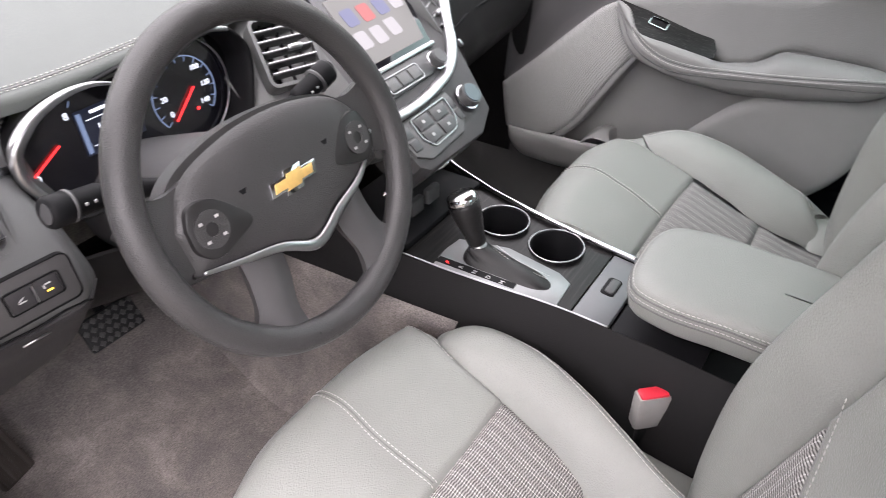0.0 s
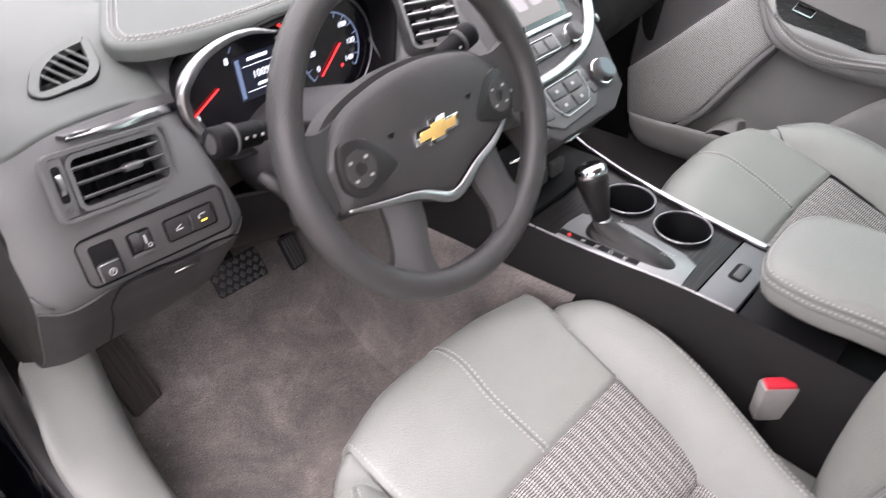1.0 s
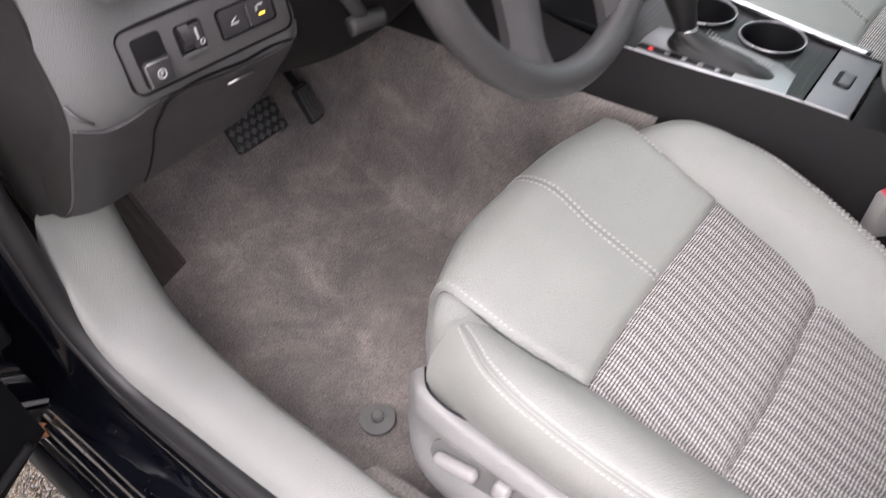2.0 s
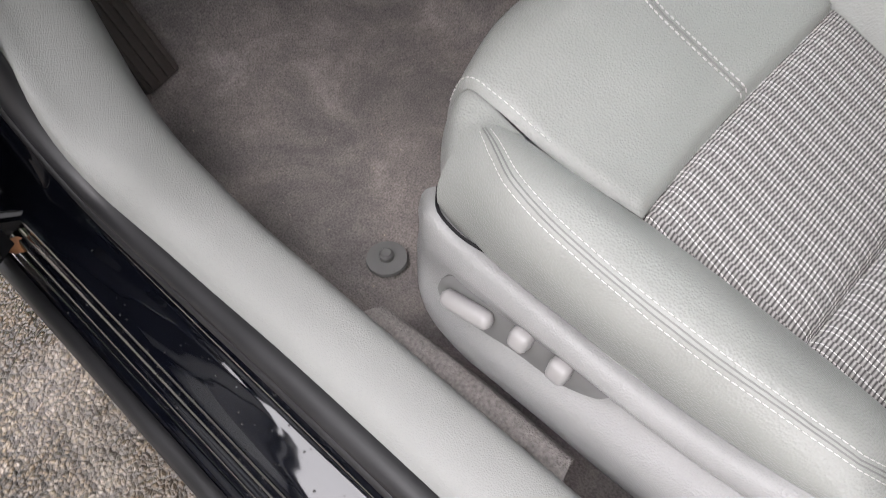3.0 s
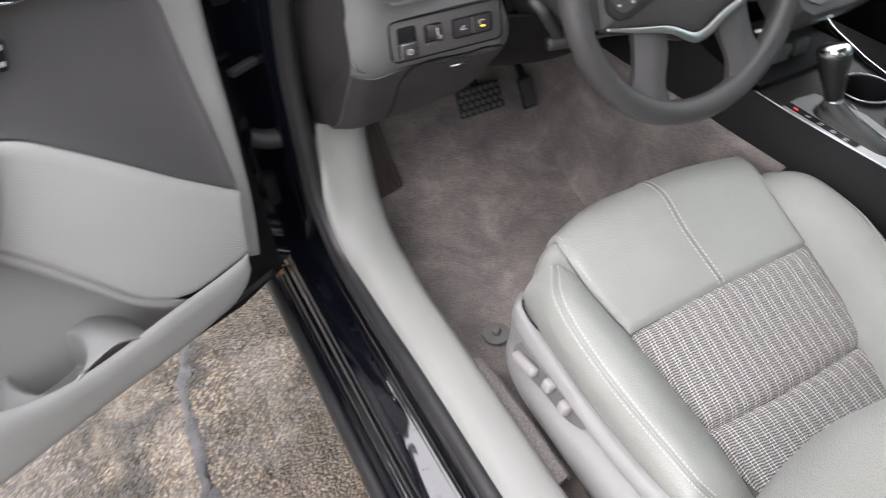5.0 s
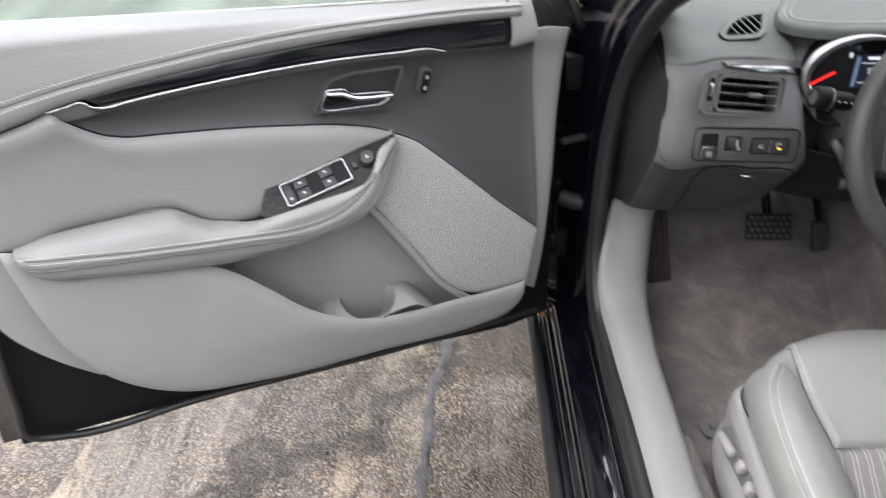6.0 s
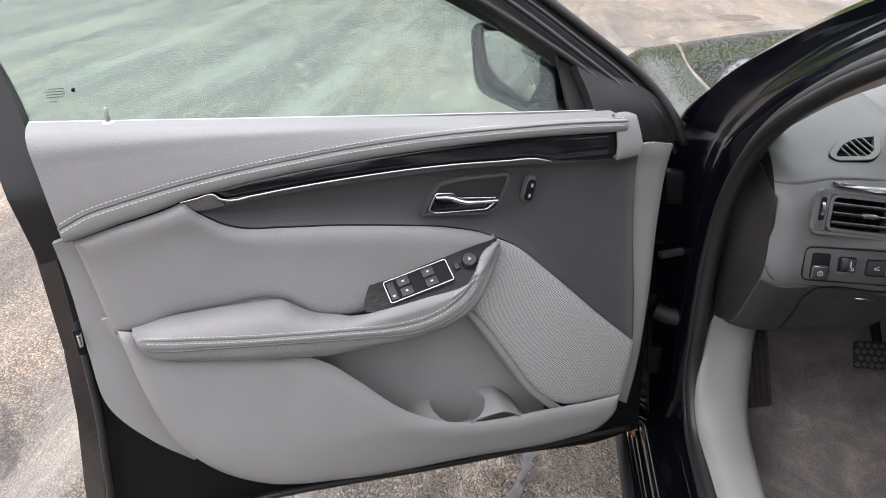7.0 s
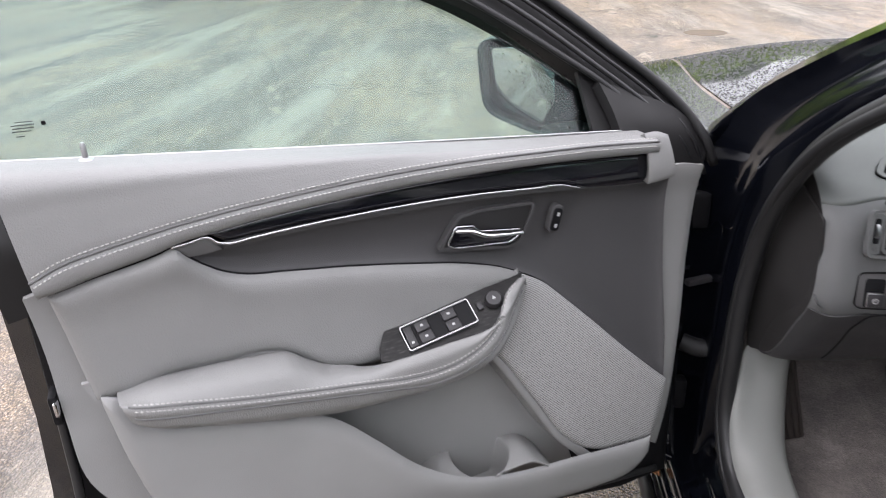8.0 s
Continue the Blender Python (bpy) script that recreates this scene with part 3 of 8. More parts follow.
def build_tar_seam():
    rng = random.Random(3)
    line = [(-1.02, 1.3), (-1.07, 0.85), (-1.105, 0.63), (-1.14, 0.49), (-1.15, 0.35), (-1.16, 0.19), (-1.18, -0.1), (-1.2, -0.6), (-1.15, -1.4)]
    c = spline(line, 160)
    verts, faces = [], []
    for k, (x, y) in enumerate(c):
        w = 0.008 + 0.010 * rng.random()
        for q, s in enumerate((-1, -0.5, 0.5, 1)):
            verts.append((x + s * w + rng.uniform(-0.007, 0.007), y, 0.0016 if abs(s) < 0.9 else 0.0004))
        if k:
            a = 4 * k - 4
            faces += [(a + q, a + q + 1, a + q + 5, a + q + 4) for q in range(3)]
    ob = new("tar_seam", mesh_of("tar_seam", verts, faces))
    ob.data.materials.append(material("tar", (0.05, 0.048, 0.05), 0.6, vary=0.5, scale=35, bump=1.0, bump_scale=160))
    tagged(ob, "dark wet tar seam running across the asphalt", "road crack", kind="structure")


def build_manhole():
    t = thing("manhole_cover", "round rusty iron drain cover set in the asphalt", "manhole cover", pose(1.335, 8.65, 0))
    part("rim", lathe_mesh("rim", [(0.215, 0.0), (0.262, 0.0), (0.258, 0.003), (0.22, 0.0035), (0.215, 0.002)]), RUST, t)
    part("lid", lathe_mesh("lid", [(0.0, 0.0005), (0.213, 0.0005), (0.211, 0.003), (0.0, 0.0032)]), RUST, t)


# ---- car body ----
def swept(name, profile, ys):
    """A profile in x and z carried along y: profile(y) gives its points."""
    return np.stack([np.array([(x, y, z) for x, z in profile(y)]) for y in ys])


def build_body():
    body = thing("car_body", "glossy black sedan body with wet paint and an open driver doorway", "car", kind="structure")
    ys = np.linspace(0.52, -1.0, 40)

    def rocker(y):
        pts = [(-0.885, 0.17), (-0.893, 0.21), (-0.888, 0.248), (-0.881, 0.258), (-0.872, 0.262), (-0.868, 0.270), (-0.864, 0.277), (-0.857, 0.278),
               (-0.853, 0.283), (-0.850, 0.293), (-0.846, 0.304), (-0.838, 0.3075), (-0.82, 0.3115), (-0.803, 0.3145), (-0.794, 0.316), (-0.789, 0.324), (-0.786, 0.36), (-0.782, 0.385)]
        return pts

    g = swept("rocker", lambda y: spline(rocker(y), 90), ys)
    build_beads(body, facing(g, (-0.5, 0, 1)), 420, lambda c: c[2] > 0.255 and c[1] > -0.5, 0.0005, 0.0011, "fine rain drops on the sill")
    part("rocker_sill", grid_mesh("rocker_sill", facing(g, (-0.5, 0, 1)), 0.004), PAINT, body, "glossy black painted door sill")
    part("sill_strip", grid_mesh("sill_strip", facing(swept("s", lambda y: [(-0.890, 0.19), (-0.904, 0.225), (-0.905, 0.250), (-0.900, 0.258), (-0.888, 0.262), (-0.884, 0.256)], ys), (-0.5, 0, 1)), 0.003), RUBBER, body, "dull grey plastic strip under the sill")
    # hinge pillar: rises from the sill at its front end
    rows = []
    for z, xo, yo, xi, yi in [(0.27, -0.885, 0.50, -0.775, 0.42), (0.36, -0.875, 0.505, -0.775, 0.41), (0.5, -0.875, 0.50, -0.782, 0.395), (0.65, -0.872, 0.49, -0.785, 0.375),
                              (0.8, -0.868, 0.485, -0.785, 0.365), (0.92, -0.86, 0.48, -0.782, 0.33), (1.0, -0.852, 0.47, -0.778, 0.27), (1.08, -0.82, 0.40, -0.765, 0.20), (1.18, -0.775, 0.24, -0.74, 0.06), (1.30, -0.70, -0.02, -0.675, -0.14), (1.40, -0.62, -0.32, -0.60, -0.40)]:
        mx, my = (xo + xi) / 2, (yo + yi) / 2
        rows.append([(xo, yo, z), (xo * 0.7 + xi * 0.3 + 0.004, yo * 0.7 + yi * 0.3 + 0.022, z), (mx + 0.008, my + 0.018, z), (xi * 0.75 + xo * 0.25 - 0.004, yi * 0.75 + yo * 0.25 - 0.002, z), (xi, yi, z)])
    part("hinge_pillar", grid_mesh("hinge_pillar", facing(sheet(rows, 30, 60), (-0.3, -1, 0)), 0.004), JAMB, body, "glossy black painted front door pillar")
    # fender and hood
    rows = [[(-0.885, 0.52, 0.3), (-0.895, 0.52, 0.6), (-0.875, 0.52, 0.85), (-0.835, 0.52, 0.988), (-0.742, 0.53, 1.0)],
            [(-0.885, 0.9, 0.3), (-0.895, 0.9, 0.6), (-0.88, 0.9, 0.85), (-0.84, 0.9, 0.965), (-0.744, 0.9, 0.987)],
            [(-0.885, 1.4, 0.35), (-0.895, 1.4, 0.6), (-0.885, 1.4, 0.82), (-0.83, 1.4, 0.935), (-0.700, 1.4, 0.966)],
            [(-0.80, 2.1, 0.35), (-0.82, 2.1, 0.5), (-0.80, 2.1, 0.7), (-0.74, 2.1, 0.80), (-0.60, 2.1, 0.84)]]
    part("fender", grid_mesh("fender", facing(sheet(rows, 24, 24), (-1, 0, 0.5)), 0.004), FENDERPAINT, body, "wet black front fender")
    build_beads(body, facing(sheet(rows, 24, 24), (-1, 0, 0.5)), 1600, lambda c: c[2] > 0.85 and c[1] < 1.7, 0.0008, 0.002, "rain beads on the fender")
    rows = [[(-0.735, 0.72, 0.995), (-0.40, 0.88, 1.03), (-0.03, 0.90, 1.06), (0.34, 0.86, 1.045), (0.66, 0.70, 1.0)],
            [(-0.735, 1.0, 0.99), (-0.4, 1.1, 1.03), (-0.03, 1.12, 1.045), (0.34, 1.1, 1.03), (0.675, 1.0, 0.99)],
            [(-0.69, 1.4, 0.968), (-0.4, 1.45, 1.0), (-0.03, 1.47, 1.01), (0.34, 1.45, 1.0), (0.63, 1.4, 0.968)],
            [(-0.58, 2.05, 0.85), (-0.4, 2.15, 0.85), (-0.03, 2.2, 0.86), (0.34, 2.15, 0.85), (0.52, 2.05, 0.85)]]
    hood = facing(sheet(rows, 60, 60), (0, 0, 1))
    part("hood", grid_mesh("hood", hood, 0.004), BEADED, body, "black hood covered in rain beads")
    build_beads(body, hood, 5200, lambda c: c[0] < -0.15 and c[1] < 1.75, 0.0009, 0.0024, "rain beads on the hood")
    rows = [[(-0.745, 0.50, 1.0), (-0.40, 0.80, 1.015), (-0.03, 0.84, 1.02), (0.34, 0.80, 1.015), (0.685, 0.50, 1.0)], [(-0.742, 0.75, 0.982), (-0.40, 0.92, 1.02), (-0.03, 0.95, 1.03), (0.34, 0.92, 1.02), (0.68, 0.75, 0.982)]]
    part("cowl", grid_mesh("cowl", facing(between(*rows, 30, 6), (0, 0, 1)), 0.004), BLACK, body, "black plastic cowl under the windscreen")
    # windscreen, roof, far side and rear: they close the cabin
    rows = [[(-0.74, 0.50, 1.03), (-0.03, 0.80, 1.06), (0.68, 0.50, 1.03)], [(-0.60, -0.20, 1.37), (-0.03, -0.05, 1.41), (0.54, -0.20, 1.37)]]
    part("windscreen", grid_mesh("windscreen", facing(sheet(rows, 16, 8), (0, 1, 1)), 0.004), CLEAR, body, "clear windscreen")
    rows = [[(-0.62, -0.20, 1.385), (-0.03, -0.06, 1.43), (0.56, -0.20, 1.385)], [(-0.60, -0.8, 1.42), (-0.03, -0.8, 1.475), (0.54, -0.8, 1.42)], [(-0.56, -1.6, 1.38), (-0.03, -1.6, 1.44), (0.50, -1.6, 1.38)]]
    part("roof", grid_mesh("roof", facing(sheet(rows, 16, 10), (0, 0, 1)), 0.006), PAINT, body)
    part("headliner", grid_mesh("headliner", facing(sheet(rows, 16, 10) - np.array([0, 0, 0.03]), (0, 0, -1)), 0.01), HEADLINE, body)
    part("centre_pillar", grid_mesh("centre_pillar", facing(sheet([[(-0.80, -0.74, 0.35), (-0.80, -0.98, 0.35)], [(-0.80, -0.74, 0.95), (-0.80, -0.98, 0.95)], [(-0.62, -0.80, 1.40), (-0.62, -0.94, 1.40)]], 8, 16), (-1, 0, 0)), 0.06), PAINT, body)
    rows = [[(0.83, 0.5, 0.25), (0.83, -0.4, 0.25), (0.83, -1.8, 0.25)], [(0.84, 0.5, 0.6), (0.84, -0.4, 0.6), (0.84, -1.8, 0.6)], [(0.82, 0.5, 0.96), (0.82, -0.4, 1.0), (0.80, -1.8, 1.02)]]
    part("far_side_panel", grid_mesh("far_side_panel", facing(sheet(rows, 12, 10), (1, 0, 0)), 0.02), PAINT, body)
    part("rear_bulkhead", box_mesh("rear_bulkhead", (1.5, 0.05, 0.75), (-0.03, -1.75, 0.62), 0.01), DARK, body)
    part("rear_side_panel", box_mesh("rear_side_panel", (0.06, 0.8, 0.75), (-0.83, -1.38, 0.62), 0.01), PAINT, body)
    for x, y0, r0, r1 in ((0.81, -0.62, 0.55, 0.50), (-0.83, -0.96, -0.61, -0.56)):
        g = between([(x, y0, 1.0), (x, -1.76, 1.0)], [(r0, y0 - 0.03, 1.425), (r1, -1.61, 1.385)], 8, 6)
        part("rear_side_glass", grid_mesh("rear_side_glass", facing(g, (x, 0, 0)), 0.004), GLASS, body)
    g = between([(-0.83, -1.76, 0.99), (0.80, -1.76, 0.99)], [(-0.56, -1.61, 1.385), (-0.03, -1.61, 1.44), (0.50, -1.61, 1.385)], 8, 6)
    part("rear_window", grid_mesh("rear_window", facing(g, (0, -1, 0)), 0.004), GLASS, body)
    part("firewall", box_mesh("firewall", (1.57, 0.03, 0.72), (-0.03, 0.80, 0.60), 0.005), BLACK, body)
    rows = [[(-0.86, 0.47, 0.99), (-0.82, 0.40, 1.08), (-0.775, 0.24, 1.18), (-0.70, -0.02, 1.30), (-0.62, -0.32, 1.40)],
            [(-0.83, 0.53, 1.01), (-0.78, 0.46, 1.09), (-0.735, 0.29, 1.19), (-0.665, 0.02, 1.31), (-0.60, -0.24, 1.40)]]
    part("windscreen_pillar", grid_mesh("windscreen_pillar", facing(between(*rows, 24, 5), (-1, 0, 1)), 0.02), JAMB, body, "glossy black windscreen pillar")
    rows = [[(-0.745, 0.37, 1.012), (-0.740, 0.30, 1.055), (-0.732, 0.20, 1.118), (-0.715, 0.03, 1.203), (-0.66, -0.12, 1.285), (-0.60, -0.36, 1.37)],
            [(-0.700, 0.36, 1.020), (-0.700, 0.28, 1.062), (-0.700, 0.20, 1.103), (-0.692, 0.05, 1.172), (-0.63, -0.10, 1.265), (-0.57, -0.30, 1.37)]]
    part("pillar_trim", grid_mesh("pillar_trim", facing(between(*rows, 24, 6), (0.3, -1, 0)), 0.012), HEADLINE, body, "pale fabric-look pillar trim")
    # rubber seal round the doorway
    path = [(-0.778, -0.95, 0.398), (-0.776, -0.3, 0.395), (-0.776, 0.0, 0.395), (-0.779, 0.18, 0.400), (-0.783, 0.30, 0.430), (-0.786, 0.355, 0.51), (-0.788, 0.36, 0.62), (-0.790, 0.345, 0.79),
            (-0.787, 0.29, 0.945), (-0.778, 0.20, 1.06), (-0.752, 0.05, 1.17), (-0.72, -0.08, 1.24), (-0.62, -0.40, 1.38)]
    part("door_seal", tube_mesh("door_seal", spline(path, 120), 0.0150, 12), RUBBER, body, "thick rubber seal round the doorway")
    part("seal_lip", tube_mesh("seal_lip", spline(path, 120) + np.array([-0.011, 0.004, -0.010]), 0.008, 8), RUBBER, body)
    # check strap and hinge hardware at the pillar
    part("check_strap", box_mesh("check_strap", (0.07, 0.016, 0.012), (0, 0, 0), 0.003, pose(-0.835, 0.44, 0.742, 0, 0, 25)), KEYGREY, body)
    part("strap_bracket", box_mesh("strap_bracket", (0.03, 0.03, 0.035), (-0.797, 0.437, 0.742), 0.006), BLACK, body)
    for z in (0.47, 0.87):
        h = part("hinge", box_mesh("hinge", (0.045, 0.03, 0.07), (-0.853, 0.470, z), 0.008), BLACK, body)
        part("hinge_pin", lathe_mesh("hinge_pin", [(0.0, -0.045), (0.006, -0.045), (0.006, 0.045), (0.0, 0.047)], Matrix.Translation((-0.873, 0.462, z)), 12), BLACK, h)
    part("harness_boot", tube_mesh("harness_boot", spline([(-0.80, 0.43, 0.60), (-0.825, 0.438, 0.595), (-0.855, 0.452, 0.60)], 24), [0.016 + 0.003 * (k % 2) for k in range(24)], 12), PEDAL, body, "ribbed rubber wiring boot")
    return body


def build_beads(body, hood, number, keep, low, more, label):
    """Rain standing in beads on waxed paint."""
    rng = random.Random(17)
    verts, faces = [], []
    nv, nu = hood.shape[:2]
    normals = grid_normals(hood)
    count = 0
    while count < number:
        i, j = rng.randrange(nv - 1), rng.randrange(nu - 1)
        a, b = rng.random(), rng.random()
        c = (hood[i, j] * (1 - a) + hood[i, j + 1] * a) * (1 - b) + (hood[i + 1, j] * (1 - a) + hood[i + 1, j + 1] * a) * b
        if not keep(c):
            continue
        n = normals[i, j]
        x = np.cross(n, (0, 1, 0))
        y = np.cross(n, x)
        r = low + more * rng.random() ** 2
        k = len(verts)
        for f, h in ((1.0, -0.0003), (0.75, 0.55 * r)):
            for q in range(7):
                t = 2 * math.pi * q / 7
                verts.append(c + (x * math.cos(t) + y * math.sin(t)) * r * f + n * h)
        verts.append(c + n * 0.75 * r)
        for q in range(7):
            p = (q + 1) % 7
            faces += [(k + q, k + p, k + 7 + p, k + 7 + q), (k + 7 + q, k + 7 + p, k + 14)]
        count += 1
    ob = part("rain_beads", mesh_of("rain_beads", verts, faces), BEAD, body, label)
    ob["kind"] = "stuff"


def build_sill_trim():
    """Light plastic along the sill that sweeps up to the dashboard."""
    t = thing("sill_trim", "light grey grained plastic sill trim along the doorway", "sill trim", kind="structure")
    outer = [(-0.768, -0.95, 0.402), (-0.768, -0.24, 0.405), (-0.768, 0.0, 0.408), (-0.772, 0.18, 0.418), (-0.775, 0.285, 0.452), (-0.774, 0.335, 0.52), (-0.765, 0.365, 0.58), (-0.754, 0.385, 0.635)]
    crest = [(-0.758, -0.95, 0.414), (-0.758, -0.24, 0.417), (-0.758, 0.0, 0.42), (-0.762, 0.18, 0.431), (-0.763, 0.295, 0.466), (-0.752, 0.345, 0.53), (-0.742, 0.372, 0.585), (-0.733, 0.39, 0.635)]
    inner = [(-0.705, -0.95, 0.419), (-0.705, -0.24, 0.422), (-0.707, 0.0, 0.427), (-0.708, 0.18, 0.434), (-0.697, 0.31, 0.462), (-0.685, 0.36, 0.52), (-0.68, 0.385, 0.58), (-0.672, 0.40, 0.635)]
    foot = [(-0.69, -0.95, 0.33), (-0.69, -0.24, 0.33), (-0.69, 0.0, 0.33), (-0.688, 0.18, 0.335), (-0.672, 0.34, 0.36), (-0.655, 0.43, 0.43), (-0.65, 0.46, 0.53), (-0.645, 0.47, 0.635)]
    lift = [(x - 0.012, y, z - 0.03) for x, y, z in outer]
    g = sheet([lift, outer, crest, inner, foot], 70, 26)
    part("trim_moulding", grid_mesh("trim_moulding", facing(g, (0, -0.2, 1)), 0.003), SILLGREY, t)
    return t


def build_floor():
    t = thing("floor_carpet", "worn dusty grey-brown carpet covering the footwell", "carpet", kind="structure")
    rows = []
    for y, z in [(-1.7, 0.30), (-0.6, 0.30), (-0.1, 0.295), (0.15, 0.30), (0.32, 0.305), (0.47, 0.335), (0.58, 0.40), (0.70, 0.52), (0.78, 0.66)]:
        rows.append([(-0.70, y, z + 0.03), (-0.64, y, z + 0.004), (-0.45, y, z), (-0.25, y, z + 0.003), (-0.19, y, z + 0.01), (-0.16, y, z + 0.03)])
    part("driver_carpet", grid_mesh("driver_carpet", facing(sheet(rows, 60, 90), (0, -0.3, 1)), 0.004), CARPET, t)
    # carpet drawn up the side of the tunnel
    edge = [(-0.154, 0.66), (-0.138, 0.25), (-0.128, 0.05), (-0.120, -0.02), (-0.115, -0.06)]
    rows = [[(x - dx, y, z + lift * (0.02 * y + 0.003 * math.sin(9 * y))) for x, y in edge] for dx, z, lift in ((0.024, 0.600, 1), (0.030, 0.596, 1), (0.036, 0.56, 1), (0.046, 0.48, 0), (0.056, 0.38, 0), (0.075, 0.325, 0), (0.12, 0.298, 0))]
    part("tunnel_carpet", grid_mesh("tunnel_carpet", facing(sheet(rows, 60, 30), (-1, 0, 0.3)), 0.004), CARPET, t, "carpet drawn up the console side")
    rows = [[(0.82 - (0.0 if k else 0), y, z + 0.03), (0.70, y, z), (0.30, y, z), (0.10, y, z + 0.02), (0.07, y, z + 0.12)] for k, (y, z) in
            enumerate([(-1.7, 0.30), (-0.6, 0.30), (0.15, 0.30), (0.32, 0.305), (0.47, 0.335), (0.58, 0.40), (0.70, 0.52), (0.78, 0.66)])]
    # far darker than the driver's carpet, standing in for footwell shade
    part("passenger_carpet", grid_mesh("passenger_carpet", facing(sheet(rows, 40, 60), (0, -0.3, 1)), 0.004), SHADEDCARPET, t, "passenger floor covering with the footwell's shade in its dark colour")
    rows = [[(-0.684, -0.242, 0.345), (-0.684, -0.1, 0.345), (-0.682, 0.03, 0.335)], [(-0.676, -0.240, 0.362), (-0.675, -0.12, 0.362), (-0.672, 0.02, 0.352)], [(-0.658, -0.236, 0.364), (-0.655, -0.12, 0.363), (-0.652, 0.01, 0.350)], [(-0.646, -0.234, 0.345), (-0.643, -0.12, 0.343), (-0.642, 0.0, 0.325)]]
    part("carpet_edge", grid_mesh("carpet_edge", facing(sheet(rows, 40, 10), (0, 0, 1)), 0.006), CARPETGREY, t, "fuzzy pale carpet edge")
    a = thing("mat_anchor", "round grey plastic floor mat anchor in the carpet", "fastener", pose(-0.586, 0.076, 0.300))
    part("base", lathe_mesh("base", [(0.0, 0.0), (0.025, 0.0), (0.024, 0.004), (0.012, 0.0055), (0.0, 0.0055)]), ANCHOR, a)
    part("knob", lathe_mesh("knob", [(0.0, 0.005), (0.0085, 0.005), (0.0085, 0.012), (0.006, 0.015), (0.0, 0.015)]), ANCHOR, a)
    d = thing("dead_pedal", "ribbed dark rubber footrest at the side of the footwell", "footrest", plane_at((-0.595, 0.50, 0.45), (1, 0.25, 0), (0, 0.45, 0.9)))
    part("pad", box_mesh("pad", (0.060, 0.19, 0.02), (-0.022, 0, -0.01), 0.006), CARPETDARK, d)
    for k in range(4):
        part("rib", box_mesh("rib", (0.007, 0.18, 0.006), (-0.043 + 0.014 * k, 0, 0.002), 0.002), CARPETDARK, d)
    return t


def make_beaded():
    """Black paint under standing rain drops of uneven size."""
    m = material("rain_beaded_paint", (0.004, 0.005, 0.006), 0.06, spec=0.5)
    nt, b, at = nodes_of(m)
    k0 = None
    for scale, lo, hi, dist in ((150, 0.12, 0.36, 0.0030), (330, 0.10, 0.34, 0.0012)):
        v = nt.nodes.new("ShaderNodeTexVoronoi")
        v.inputs["Scale"].default_value = scale
        nt.links.new(at.outputs["Object"], v.inputs["Vector"])
        r = ramp(nt, [(lo, (1, 1, 1)), (hi, (0, 0, 0))])
        r.color_ramp.interpolation = "EASE"
        nt.links.new(v.outputs["Distance"], r.inputs[0])
        k = nt.nodes.new("ShaderNodeBump")
        k.inputs["Strength"].default_value, k.inputs["Distance"].default_value = 0.9, dist
        nt.links.new(r.outputs[0], k.inputs["Height"])
        if k0:
            nt.links.new(k0.outputs[0], k.inputs["Normal"])
        k0 = k
    nt.links.new(k0.outputs[0], b.inputs["Normal"])
    return m


BEADED = make_beaded()
def build_hedge():
    """Clipped row of lime-green shrubs that closes the lot ahead of the car: stems under a crown of small leaves."""
    rng = random.Random(21)
    for k in range(7):
        h = thing("shrub", "lime green leafy shrub at the edge of the lot", "shrub", pose(-9.0 + 2.3 * k + rng.uniform(-0.3, 0.3), 16.5 + rng.uniform(-0.4, 0.4), 0), group="shrubs along the lot")
        for j in range(4):
            a = j * 1.6 + rng.random()
            part("stem", tube_mesh("stem", spline([(0.05 * math.cos(a), 0.05 * math.sin(a), 0), (0.2 * math.cos(a), 0.2 * math.sin(a), 1.2), (0.7 * math.cos(a), 0.7 * math.sin(a), 2.8)], 8), [0.05, 0.045, 0.04, 0.035, 0.03, 0.025, 0.02, 0.012], 6), RUST, h)
        verts, faces = [], []
        for j in range(1500):
            d = Vector((rng.gauss(0, 1), rng.gauss(0, 1), rng.gauss(0, 1))).normalized() * (rng.random() ** 0.4)
            c = Vector((d.x * 1.35, d.y * 1.0, 2.3 + d.z * 1.9 + 0.15 * math.sin(5 * d.x)))
            u = Vector((rng.gauss(0, 1), rng.gauss(0, 1), rng.gauss(0, 1))).normalized()
            w = u.orthogonal().normalized()
            r = rng.uniform(0.09, 0.17)
            i = len(verts)
            verts += [c - u * r, c + w * r * 0.5, c + u * r, c - w * r * 0.5]
            faces.append((i, i + 1, i + 2, i + 3))
        part("crown", mesh_of("crown", verts, faces, smooth=False), HEDGE, h, "crown of small lime leaves")


